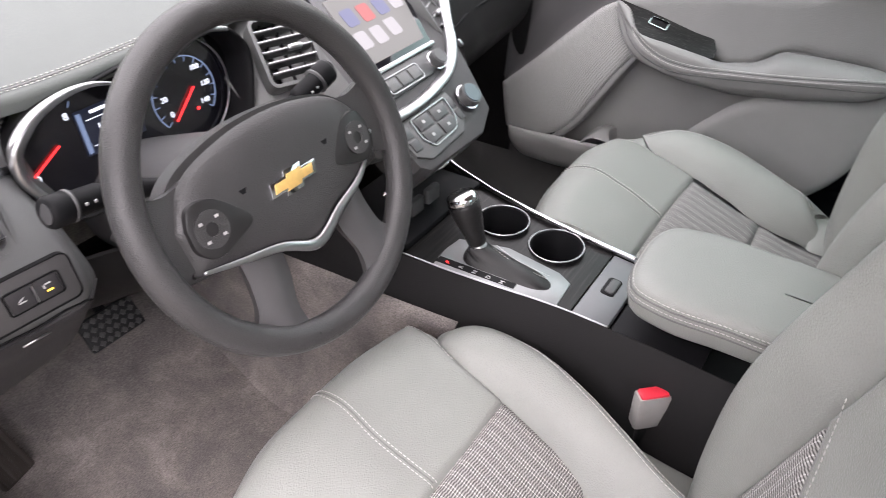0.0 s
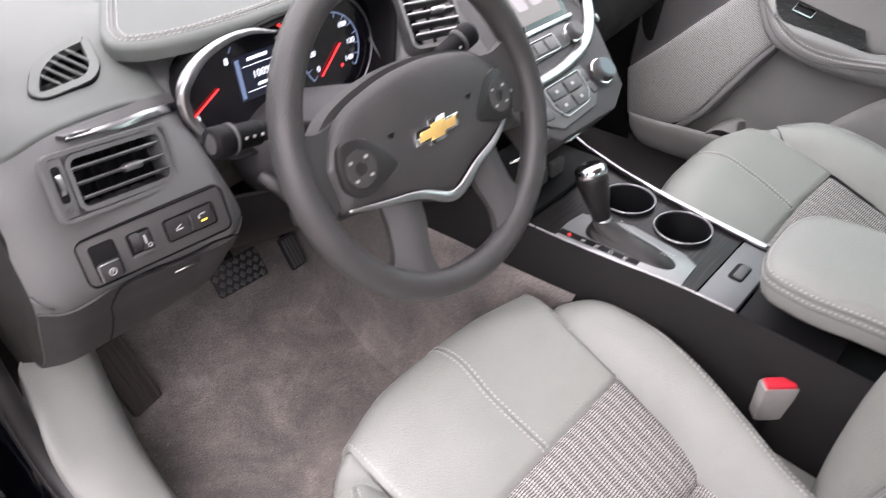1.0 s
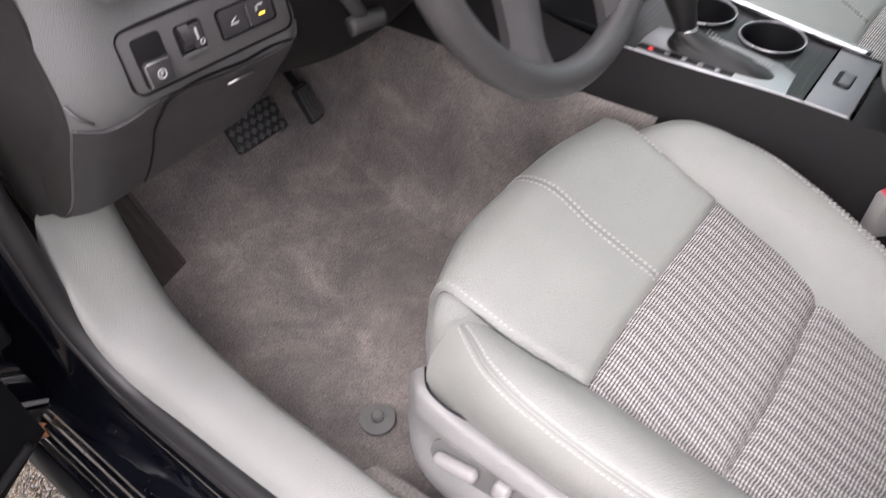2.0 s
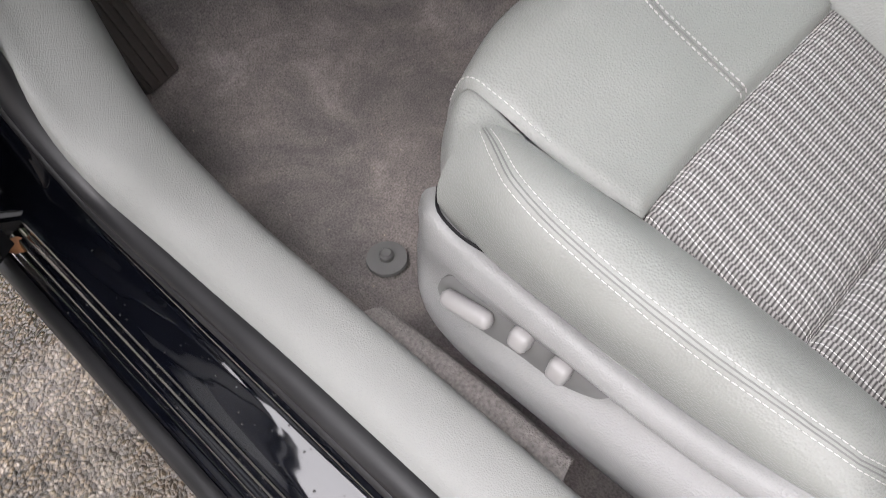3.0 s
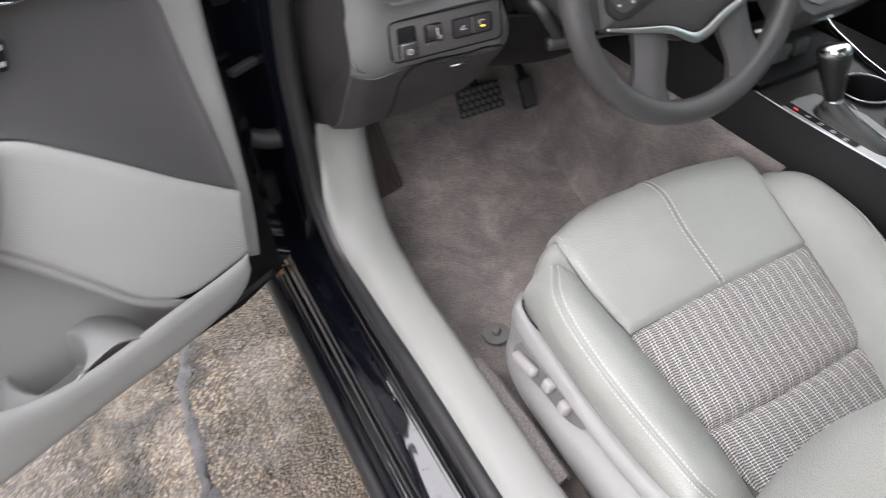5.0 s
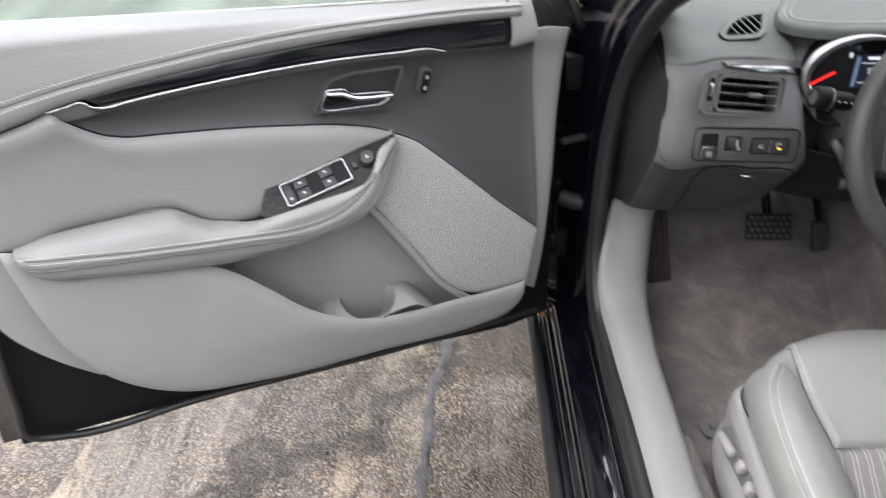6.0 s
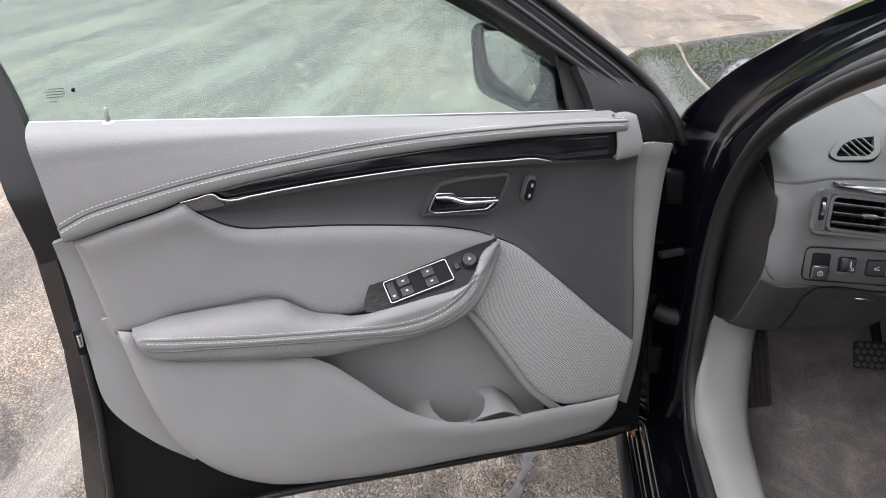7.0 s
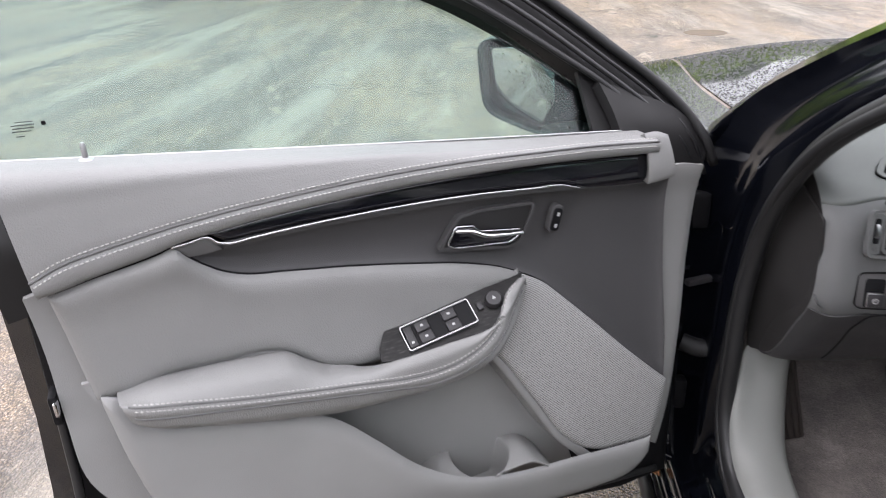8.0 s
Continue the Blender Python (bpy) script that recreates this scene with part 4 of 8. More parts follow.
def build_treeline():
    """Unseen dark belt of trees, added round the lot to dim low sky light and reflections."""
    rng = random.Random(4)
    n = 240
    top = [9 + 2.2 * math.sin(k * 0.37) + 1.4 * math.sin(k * 1.13 + 1) + rng.uniform(-1.2, 1.2) for k in range(n)]
    rows = []
    for z, r in ((0.0, 0.0), (0.35, 1.0), (0.7, 0.6), (1.0, -1.0)):
        rows.append([((38 - r + rng.uniform(-0.5, 0.5)) * math.cos(2 * math.pi * k / n), (38 - r + rng.uniform(-0.5, 0.5)) * math.sin(2 * math.pi * k / n), z * top[k]) for k in range(n)])
    g = np.array([r + r[:1] for r in rows])
    ob = new("unseen_treeline", grid_mesh("unseen_treeline", g[:, ::-1], 0))
    ob.data.materials.append(material("backdrop_foliage", (0.05, 0.075, 0.03), 0.9, vary=0.5, scale=0.8))
    tagged(ob, "added unseen belt of dark trees that tones down low sky light", "treeline", kind="structure")


build_ground(), build_tar_seam(), build_manhole(), build_hedge(), build_treeline()
def build_litter():
    leaf = new("fallen_leaf", grid_mesh("fallen_leaf", facing(sheet([[(-0.006, -0.012, 0.002), (0, -0.016, 0.0), (0.006, -0.012, 0.003)], [(-0.011, 0.0, 0.004), (0, 0.0, 0.001), (0.011, 0.0, 0.005)], [(-0.005, 0.014, 0.003), (0, 0.018, 0.002), (0.005, 0.014, 0.004)]], 9, 11), (0, 0, 1)), 0.0006))
    leaf.data.materials.append(LEAF)
    leaf.matrix_world = pose(-0.870, 0.455, 0.272, 12, -18, 40)
    tagged(leaf, "small dry brown leaf lying on the sill", "leaf")
    rng = random.Random(8)
    verts, faces = [], []
    for k in range(90):
        x, y = rng.uniform(-0.66, -0.24), rng.uniform(-0.25, 0.42)
        r = rng.uniform(0.0005, 0.0011)
        z = 0.302 + max(0, y - 0.30) * 0.22
        i = len(verts)
        verts += [(x - r, y - r, z), (x + r * 1.4, y - r, z), (x + r, y + r * 1.3, z), (x - r, y + r, z), (x, y, z + r * 1.3)]
        faces += [(i, i + 1, i + 4), (i + 1, i + 2, i + 4), (i + 2, i + 3, i + 4), (i + 3, i, i + 4), (i + 3, i + 2, i + 1, i)]
    ob = new("carpet_crumbs", mesh_of("carpet_crumbs", verts, faces, smooth=False))
    ob.data.materials.append(CRUMB)
    tagged(ob, "pale crumbs and grit scattered over the carpet", "crumbs", kind="stuff")


build_body(), build_sill_trim(), build_floor(), build_litter()


# ---- doors: local x runs back from the hinge, local y into the cabin ----
DEPTH = [(0.28, 0.10), (0.42, 0.118), (0.55, 0.128), (0.70, 0.118), (0.85, 0.098), (0.95, 0.094), (1.01, 0.102), (1.05, 0.092), (1.09, 0.066), (1.13, 0.05)]


def panel_depth(z):
    c = spline(DEPTH, 200)
    return np.interp(z, c[:, 0], c[:, 1])


class DoorShape:
    """Makes parts of a door; side -1 mirrors it."""

    def __init__(self, door, side):
        self.door, self.side = door, side

    def at(self, g):
        return np.asarray(g) * np.array([1, self.side, 1])

    def patch(self, name, top, low, mat, off=0.0, puff=0.0, width=0.02, nu=60, nv=20, thick=0.008, label="", bulge=None):
        g = between([(u, 0, z) for u, z in top], [(u, 0, z) for u, z in low], nu, nv)
        g[..., 1] = panel_depth(g[..., 2]) + off
        g[..., 1] += puff * rim_fade(g, width)
        if bulge:
            g[..., 1] += bulge(g[..., 0], g[..., 2])
        return part(name, grid_mesh(name, facing(self.at(g), (0, self.side, 0)), thick), mat, self.door, label)

    def line(self, pts, off, n=120):
        c = spline([(u, 0, z) for u, z in pts], n)
        c[:, 1] = panel_depth(c[:, 2]) + off
        return self.at(c)

    def tube(self, name, pts, off, r, mat, n=120, label="", flat=1.0):
        return part(name, tube_mesh(name, self.line(pts, off, n), r, 8, flat=flat), mat, self.door, label)

    def stitches(self, pts, off, depth=None):
        c = self.line(pts, off or 0.0, 240)
        if depth is not None:
            c[:, 1] = self.side * depth
        return part("stitching", stitch_mesh("stitching", c), STITCH, self.door, "white double stitching")


BELT = [(1.045, 1.122), (0.87, 1.108), (0.634, 1.088), (0.361, 1.064), (0.172, 1.052)]
PADSEAM = [(1.032, 0.992), (0.995, 1.0085), (0.958, 1.0175), (0.92, 1.025), (0.883, 1.032), (0.806, 1.043), (0.728, 1.0505), (0.647, 1.057), (0.563, 1.061), (0.475, 1.062), (0.384, 1.060), (0.288, 1.057), (0.172, 1.049)]
PADLOW = [(1.028, 0.968), (1.003, 0.973), (0.965, 0.983), (0.928, 0.991), (0.888, 1.001), (0.873, 1.006), (0.81, 1.017), (0.73, 1.027), (0.648, 1.033), (0.562, 1.037), (0.473, 1.039), (0.38, 1.039), (0.283, 1.035), (0.172, 1.029)]
CHROMELINE = [(0.874, 1.0055), (0.851, 1.0085), (0.831, 1.0115), (0.827, 1.010), (0.821, 1.004), (0.810, 1.0), (0.773, 1.002), (0.732, 1.005), (0.649, 1.009), (0.562, 1.011), (0.472, 1.010), (0.378, 1.005), (0.329, 1.002), (0.301, 0.993)]
STRIPLOW = [(0.857, 0.987), (0.814, 0.990), (0.733, 0.996), (0.649, 0.999), (0.562, 1.0), (0.471, 1.0), (0.376, 0.995), (0.276, 0.986), (0.178, 0.980)]
DARKLOW = [(0.394, 0.869), (0.424, 0.883), (0.473, 0.898), (0.566, 0.916), (0.655, 0.930), (0.739, 0.940), (0.796, 0.948), (0.819, 0.957), (0.84, 0.972), (0.857, 0.987)]
SPEAKTOP = [(0.123, 0.621), (0.209, 0.702), (0.27, 0.764), (0.326, 0.819), (0.359, 0.849), (0.394, 0.869)]
SPEAKLOW = [(0.140, 0.502), (0.20, 0.504), (0.254, 0.509), (0.285, 0.524), (0.327, 0.565), (0.374, 0.641), (0.429, 0.728), (0.455, 0.768), (0.42, 0.845)]
RIDGE_IN = [(0.458, 0.765), (0.429, 0.728), (0.374, 0.641), (0.327, 0.565), (0.285, 0.524), (0.262, 0.500)]
RIDGE_OUT = [(0.471, 0.768), (0.439, 0.721), (0.384, 0.633), (0.335, 0.555), (0.299, 0.514), (0.277, 0.489)]
ARM_TOP = [(0.40, 0.868), (0.43, 0.855), (0.49, 0.828), (0.56, 0.800), (0.62, 0.778), (0.669, 0.779), (0.704, 0.790), (0.729, 0.808), (0.754, 0.825), (0.77, 0.829), (0.838, 0.829), (0.919, 0.829), (0.951, 0.822), (0.975, 0.806)]
LOWTOP = [(0.15, 0.512), (0.208, 0.513), (0.314, 0.523), (0.382, 0.529), (0.47, 0.545), (0.533, 0.571), (0.592, 0.611), (0.647, 0.666), (0.70, 0.714), (0.733, 0.732), (0.784, 0.744), (0.85, 0.757), (0.942, 0.778), (0.955, 0.797), (0.970, 0.816), (0.992, 0.824)]
LOWEDGE = [(0.152, 0.487), (0.168, 0.455), (0.19, 0.437), (0.25, 0.430), (0.48, 0.450), (0.69, 0.467), (0.815, 0.495), (0.89, 0.548), (0.95, 0.634), (0.974, 0.717), (0.992, 0.815)]


def build_panel(s, driver):
    """The trimmed inner face of a door."""
    # upper pad: a rounded shoulder under the glass, drawn out to the stitched seam, rolled under above the trim strip
    belt, seam, low = (spline([(u, 0, z) for u, z in c], 140) for c in (BELT, PADSEAM, PADLOW))
    rows = []
    for f, n in ((-0.02, 0.050), (0.0, 0.074), (0.05, 0.090), (0.14, 0.099), (0.40, 0.1040), (0.70, 0.108), (0.93, 0.1105), (1.0, 0.1105)):
        row = belt * (1 - f) + seam * f
        row[:, 1] = n
        rows.append(row)
    for f, n in ((0.12, 0.1125), (0.5, 0.114), (0.85, 0.110), (1.0, 0.102), (1.06, 0.092)):
        row = seam * (1 - f) + low * f
        row[:, 1] = n
        rows.append(row)
    rows = np.stack(rows)
    g = np.stack([spline(rows[:, k], 44) for k in range(rows.shape[1])], axis=1)
    # passenger pad takes charcoal: its shade is put into the colour
    part("upper_pad", grid_mesh("upper_pad", facing(s.at(g), (0, s.side, 0)), 0.006), DOORSKIN if driver else DARK, s.door, "soft light grey upper door pad, shaded dark on the passenger door")
    strip = PADLOW[5:]
    s.patch("trim_strip", [(0.829, 1.013)] + strip[1:], CHROMELINE[5:13] + [(0.295, 0.990), (0.24, 0.984), (0.172, 0.980)], GLOSS, -0.006, 0.002, 0.008, 120, 10, label="glossy black trim strip")
    s.patch("trim_band", CHROMELINE[5:], STRIPLOW[1:7] + [(0.301, 0.989)], SLAT, -0.002, 0.001, 0.004, 90, 5, label="satin grey band under the chrome line")
    s.tube("chrome_line", CHROMELINE, 0.003, 0.0017, CHROME, 240, label="thin chrome line")
    s.patch("trim_tip", [(0.872, 1.005), (0.851, 1.008), (0.830, 1.0105)], [(0.856, 0.987), (0.835, 0.988), (0.814, 0.991)], TIPGREY, -0.001, 0.001, 0.004, 14, 6)
    s.patch("dark_panel", STRIPLOW + [(0.134, 0.980)], DARKLOW[::-1] + SPEAKTOP[-2::-1], DARK, -0.006, -0.010, 0.05, 120, 30, label="charcoal inner door panel")
    s.tube("panel_gap", DARKLOW[1:], -0.004, 0.0016, BLACK)
    s.patch("bolster", DARKLOW + [(0.873, 1.003), (0.888, 0.998), (0.928, 0.988), (0.965, 0.980), (1.003, 0.970), (1.022, 0.966)], ARM_TOP[:11] + [(0.919, 0.825), (0.95, 0.815), (1.0, 0.812)], DOORSKIN, -0.001, 0.013, 0.028, 110, 30, label="light grey padded door insert")
    s.patch("speaker_grille", SPEAKTOP, SPEAKLOW, GRILLE, 0.002, 0.008, 0.02, 80, 50, label="grey perforated speaker grille")
    s.patch("lower_panel", LOWTOP, LOWEDGE, PANEL, 0.012, 0.012, 0.03, 100, 30, 0.02, label="light grey lower door panel", bulge=lambda u, z: 0.018 * np.exp(-((u - 0.5) / 0.2) ** 2) * np.clip((z - 0.42) / 0.15, 0, 1))
    s.patch("map_pocket", [(0.40, 0.79), (0.50, 0.79), (0.62, 0.765), (0.715, 0.755)], [(0.27, 0.44), (0.42, 0.44), (0.55, 0.47), (0.715, 0.68)], PANEL, -0.040, -0.006, 0.03, 40, 30, label="recessed map pocket")
    s.patch("pocket_ridge", RIDGE_IN, RIDGE_OUT, PANEL, 0.003, 0.003, 0.006, 60, 8, 0.004, label="light rib between grille and pocket")
    wall = []
    for f, n in ((0.0, 0.001), (0.25, -0.008), (1.0, -0.05)):
        row = spline([(u + 0.012 * f, 0, z + 0.004 * f) for u, z in RIDGE_OUT], 60)
        row[:, 1] = panel_depth(row[:, 2]) + n
        wall.append(row)
    part("pocket_wall", grid_mesh("pocket_wall", facing(s.at(sheet(wall, 60, 10)), (1, s.side * 0.3, 0)), 0.003), PANEL, s.door)
    s.patch("arm_backing", [(0.69, 0.84), (0.85, 0.845), (0.95, 0.84), (1.012, 0.84)], [(0.69, 0.715), (0.85, 0.745), (0.95, 0.765), (0.992, 0.79)], PANEL, 0.002, 0.0, 0.02, 30, 12)
    # bottle holder: a moulded shelf in the pocket with a round well
    cu, cn, cr = 0.470, 0.106, 0.045
    g = between([(0.352, 0.052, 0.60), (0.46, 0.040, 0.60), (0.62, 0.030, 0.60)], [(0.340, 0.150, 0.54), (0.46, 0.154, 0.54), (0.62, 0.148, 0.54)], 130, 110)
    d = np.hypot(g[..., 0] - cu, g[..., 1] - cn)
    well = np.clip((cr + 0.005 - d) / 0.010, 0, 1)
    g[..., 2] = 0.545 + 0.014 * np.exp(-((np.abs(g[..., 0] - cu) - 0.060) / 0.032) ** 2) * np.exp(-((g[..., 1] - 0.105) / 0.04) ** 2) - 0.065 * well * well * (3 - 2 * well) - 0.05 * np.clip((np.abs(g[..., 0] - cu) - 0.07) / 0.06, 0, 1) ** 2
    part("bottle_shelf", grid_mesh("bottle_shelf", facing(s.at(g), (0, 0, 1)), 0.003), PANEL, s.door, "moulded bottle shelf with a round well in the pocket")
    # armrest: a padded bar that wraps round the switch plate
    lip = [(0.397, 0.113, 0.874), (0.424, 0.137, 0.854), (0.468, 0.162, 0.828), (0.540, 0.161, 0.815), (0.600, 0.154, 0.804), (0.640, 0.135, 0.793), (0.690, 0.105, 0.790), (0.729, 0.098, 0.808), (0.756, 0.095, 0.826), (0.79, 0.095, 0.829), (0.89, 0.095, 0.830), (0.94, 0.095, 0.828), (0.962, 0.096, 0.822), (0.972, 0.100, 0.810)]
    low = [(0.392, 0.858), (0.412, 0.826), (0.455, 0.780), (0.535, 0.750), (0.60, 0.738), (0.64, 0.735), (0.69, 0.734), (0.729, 0.738), (0.756, 0.742), (0.79, 0.747), (0.88, 0.764), (0.922, 0.773), (0.940, 0.778), (0.952, 0.784)]
    reach = [0.126, 0.152, 0.176, 0.178, 0.174, 0.170, 0.167, 0.166, 0.165, 0.165, 0.162, 0.160, 0.157, 0.150]
    seam = [(0.408, 0.872), (0.434, 0.864), (0.458, 0.833), (0.496, 0.808), (0.534, 0.791), (0.59, 0.783), (0.679, 0.788), (0.764, 0.797), (0.844, 0.808), (0.92, 0.820), (0.966, 0.826)]
    fold = [(0.401, 0.864), (0.424, 0.844), (0.448, 0.817), (0.496, 0.785), (0.554, 0.767), (0.636, 0.769), (0.723, 0.778), (0.806, 0.789), (0.885, 0.798), (0.949, 0.806), (0.962, 0.808)]
    count = 70
    lip = [(*p, r) for p, r in zip(lip, reach)]
    lip, seam, fold, low = (spline(c, count) for c in (lip, seam, fold, low))
    rows, sewn, crease = [], [], []
    for k, ((u, n, z, o), (us, zs), (uf, zf), (ul, zl)) in enumerate(zip(lip, seam, fold, low)):
        soft = min(1.0, k / 12, (count - 1 - k) / 8)
        top = max(z, zs + 0.004 * soft)
        sewn.append((us, o - 0.001, zs))
        crease.append((uf, o, zf))
        rows.append([(u, n - 0.004, z - 0.006), (u, n + 0.3 * (o - n), top + 0.004 * soft), (0.5 * (u + us), n + 0.78 * (o - n), 0.6 * top + 0.4 * zs + 0.006 * soft), sewn[-1], (0.5 * (us + uf), o + 0.002, 0.5 * (zs + zf)), crease[-1],
                     (0.5 * (uf + ul), o - 0.003, 0.5 * (zf + zl)), (ul, o - 0.016, zl + 0.003), (ul, 0.5 * o + 0.046, zl - 0.002), (ul, 0.092, zl)])
    g = sheet(rows, 72, 140)
    part("armrest", grid_mesh("armrest", facing(s.at(g), (0, s.side, 0)), 0.004), DOORSKIN, s.door, "light grey leather armrest with stitched seams")
    for line, r in ((sewn, 0.0014), (crease, 0.0017)):
        part("armrest_seam", tube_mesh("armrest_seam", s.at(spline(np.array(line[1:-1]), 160)), r, 6), SEAMGREY, s.door)
    for dz, dn in ((0.0048, 0.0006), (-0.0048, 0.0022)):
        part("stitching", stitch_mesh("stitching", s.at(spline(np.array(sewn[1:-1]), 240) + np.array([0, dn, dz])), r=0.0008), STITCH, s.door)
    # leaf-shaped switch plate inside the armrest's lip
    top = [(0.399, 0.110, 0.876), (0.433, 0.110, 0.868), (0.51, 0.105, 0.854), (0.586, 0.103, 0.838), (0.614, 0.110, 0.830), (0.630, 0.130, 0.813)]
    edge = [(0.399, 0.112, 0.875), (0.424, 0.139, 0.853), (0.468, 0.164, 0.826), (0.540, 0.163, 0.813), (0.600, 0.157, 0.803), (0.632, 0.146, 0.801)]
    g = facing(s.at(between(top, edge, 50, 16)), (0, s.side, 1))
    part("switch_plate", grid_mesh("switch_plate", g, 0.02), WOOD, s.door, "dark streaked leaf-shaped switch plate")
    return s


def build_driver_door():
    door = thing("driver_door", "open black driver door with light grey inner panel", "car door", pose(-0.861, 0.465, 0, 0, 0, 205))
    s = build_panel(DoorShape(door, 1), True)
    # stitching along the upper pad
    for dz in (0.0058, -0.0058):
        s.stitches([(u, z + dz) for u, z in PADSEAM], None, 0.1125 if dz > 0 else 0.1150)
    c = spline([(u, 0.1115, z) for u, z in PADSEAM], 160)
    part("pad_seam", tube_mesh("pad_seam", c, 0.0016, 6), SEAMGREY, door)
    # light edge strips at the front and rear of the panel
    s.patch("front_edge", [(0.055, 0.985), (0.10, 0.995), (0.142, 0.99)], [(0.105, 0.45), (0.12, 0.46), (0.135, 0.47)], PANEL, -0.022, 0.004, 0.02, 10, 40)
    s.patch("pad_cap", [(0.150, 1.054), (0.166, 1.060), (0.190, 1.060)], [(0.136, 0.990), (0.158, 0.986), (0.186, 0.983)], PANEL, 0.010, 0.002, 0.010, 14, 20, 0.012)
    s.patch("rear_edge", [(1.02, 0.966), (1.005, 0.90), (0.991, 0.81), (0.972, 0.733), (0.945, 0.630), (0.90, 0.56)], [(1.053, 0.957), (1.047, 0.88), (1.044, 0.779), (1.034, 0.683), (0.985, 0.61), (0.93, 0.555)], PANEL, -0.022, 0.0, 0.02, 50, 8)
    g = sheet([[(0.215, 0.000, 1.125), (0.15, 0.014, 1.10), (0.09, 0.030, 1.075), (0.03, 0.046, 1.02)], [(0.205, 0.040, 1.075), (0.14, 0.048, 1.058), (0.08, 0.054, 1.03), (0.035, 0.056, 1.0)], [(0.20, 0.066, 1.03), (0.14, 0.066, 1.01), (0.09, 0.064, 0.99), (0.045, 0.062, 0.975)]], 24, 16)
    part("frame_foot", grid_mesh("frame_foot", facing(g, (0, 1, 0)), 0.02), FRAMEDARK, door, "dull black foot of the window frame")
    # steel shell
    outline = [(-0.02, 0.30), (0.12, 0.293), (0.45, 0.335), (0.80, 0.37), (1.135, 0.388), (1.125, 0.48), (1.105, 0.62), (1.095, 0.75), (1.095, 0.92), (1.09, 1.03), (1.06, 1.055), (0.79, 1.03), (0.47, 1.005), (0.14, 0.98), (0.02, 0.95), (0.0, 0.8), (0.0, 0.5)]
    m = Matrix(((1, 0, 0, 0), (0, 0, -1, 0), (0, 1, 0, 0), (0, 0, 0, 1)))
    part("outer_shell", prism_mesh("outer_shell", outline, 0.085, -0.012, 0.0, m), PAINT, door, "black painted door shell")
    inner = [(0.03, 0.32), (0.14, 0.31), (0.45, 0.35), (0.80, 0.385), (1.10, 0.402), (1.09, 0.48), (1.07, 0.62), (1.065, 0.75), (1.062, 0.92), (1.055, 1.08), (0.79, 1.07), (0.47, 1.045), (0.15, 1.02), (0.06, 0.98), (0.045, 0.8)]
    part("inner_shell", prism_mesh("inner_shell", inner, -0.01, -0.052, 0.012, m), BLACK, door, "dull black inner door frame")
    s.tube("edge_seal", [(0.06, 0.34), (0.45, 0.362), (0.80, 0.395), (1.02, 0.405), (1.075, 0.43), (1.07, 0.52), (1.058, 0.65), (1.055, 0.80)], -0.055, 0.007, RUBBER)
    # window frame
    fr = [[(0.015, 0.975), (0.06, 1.06), (0.19, 1.18), (0.36, 1.30), (0.55, 1.385)], [(0.11, 1.03), (0.15, 1.075), (0.25, 1.15), (0.41, 1.25), (0.58, 1.325)]]
    lean = lambda g: g - np.stack([0 * g[..., 0], np.clip(g[..., 2] - 1.02, 0, 1) * 0.55, 0 * g[..., 0]], -1)
    g = between([(u, 0.045, z) for u, z in fr[0]], [(u, 0.045, z) for u, z in fr[1]], 30, 6)
    part("window_frame", grid_mesh("window_frame", facing(lean(g), (0, 1, 0)), 0.05), FRAMEDARK, door, "black window frame rising from the mirror corner")
    part("frame_seal", tube_mesh("frame_seal", lean(spline([(u, 0.055, z) for u, z in fr[0]], 50)), 0.008, 8), RUBBER, door)
    for du, r in ((0.018, 0.0035), (0.034, 0.0045)):
        part("frame_ridge", tube_mesh("frame_ridge", lean(spline([(u + du, 0.057, z - du * 0.75) for u, z in fr[0]], 50)), r, 8), GLOSSRUBBER, door, "glossy ridge along the window frame")
    part("frame_bead", tube_mesh("frame_bead", lean(spline([(u + 0.03, 0.056, z + 0.022) for u, z in fr[1]], 50)), 0.005, 8), RUBBER, door)
    g = between([(1.080, 0.055, 0.92), (1.100, 0.055, 1.04), (1.125, 0.053, 1.13), (1.200, 0.05, 1.31), (1.235, 0.05, 1.40)], [(1.035, 0.058, 0.93), (1.050, 0.058, 1.04), (1.066, 0.055, 1.13), (1.140, 0.05, 1.31), (1.178, 0.05, 1.40)], 30, 6)
    part("window_frame", grid_mesh("window_frame", facing(lean(g), (0, 1, 0)), 0.04), FRAMEDARK, door, "black rear window frame")
    # glass, its sweep strip and the lock pin
    g = lean(between([(0.13, 0.02, 1.03), (0.5, 0.02, 1.05), (1.08, 0.02, 1.10)], [(0.52, 0.02, 1.34), (0.7, 0.02, 1.385), (1.19, 0.02, 1.40)], 40, 16))
    part("window_glass", grid_mesh("window_glass", facing(g, (0, 1, 0)), 0.004), GLASS, door, "greenish door glass spotted with rain", shadow=False)
    build_drops(door, lean)
    part("window_sweep", tube_mesh("window_sweep", spline([(0.20, 0.052, 1.0545), (0.47, 0.05, 1.075), (0.79, 0.05, 1.102), (1.045, 0.05, 1.124)], 60), 0.0016, 6), SATIN, door, "bright strip along the glass")
    part("lock_pin", lathe_mesh("lock_pin", [(0.0, 0.0), (0.010, 0.0), (0.009, 0.003), (0.0035, 0.005), (0.0033, 0.020), (0.0022, 0.023), (0.0, 0.023)], pose(0.948, 0.058, 1.113)), SATIN, door, "short door lock pin")
    build_mirror(door)
    # inner handle
    hm = Matrix(((-1, 0, 0, 0), (0, 0, 1, 0), (0, 1, 0, 0), (0, 0, 0, 1)))

    def face(u, n, z):
        return Matrix.Translation((u, n, z)) @ hm

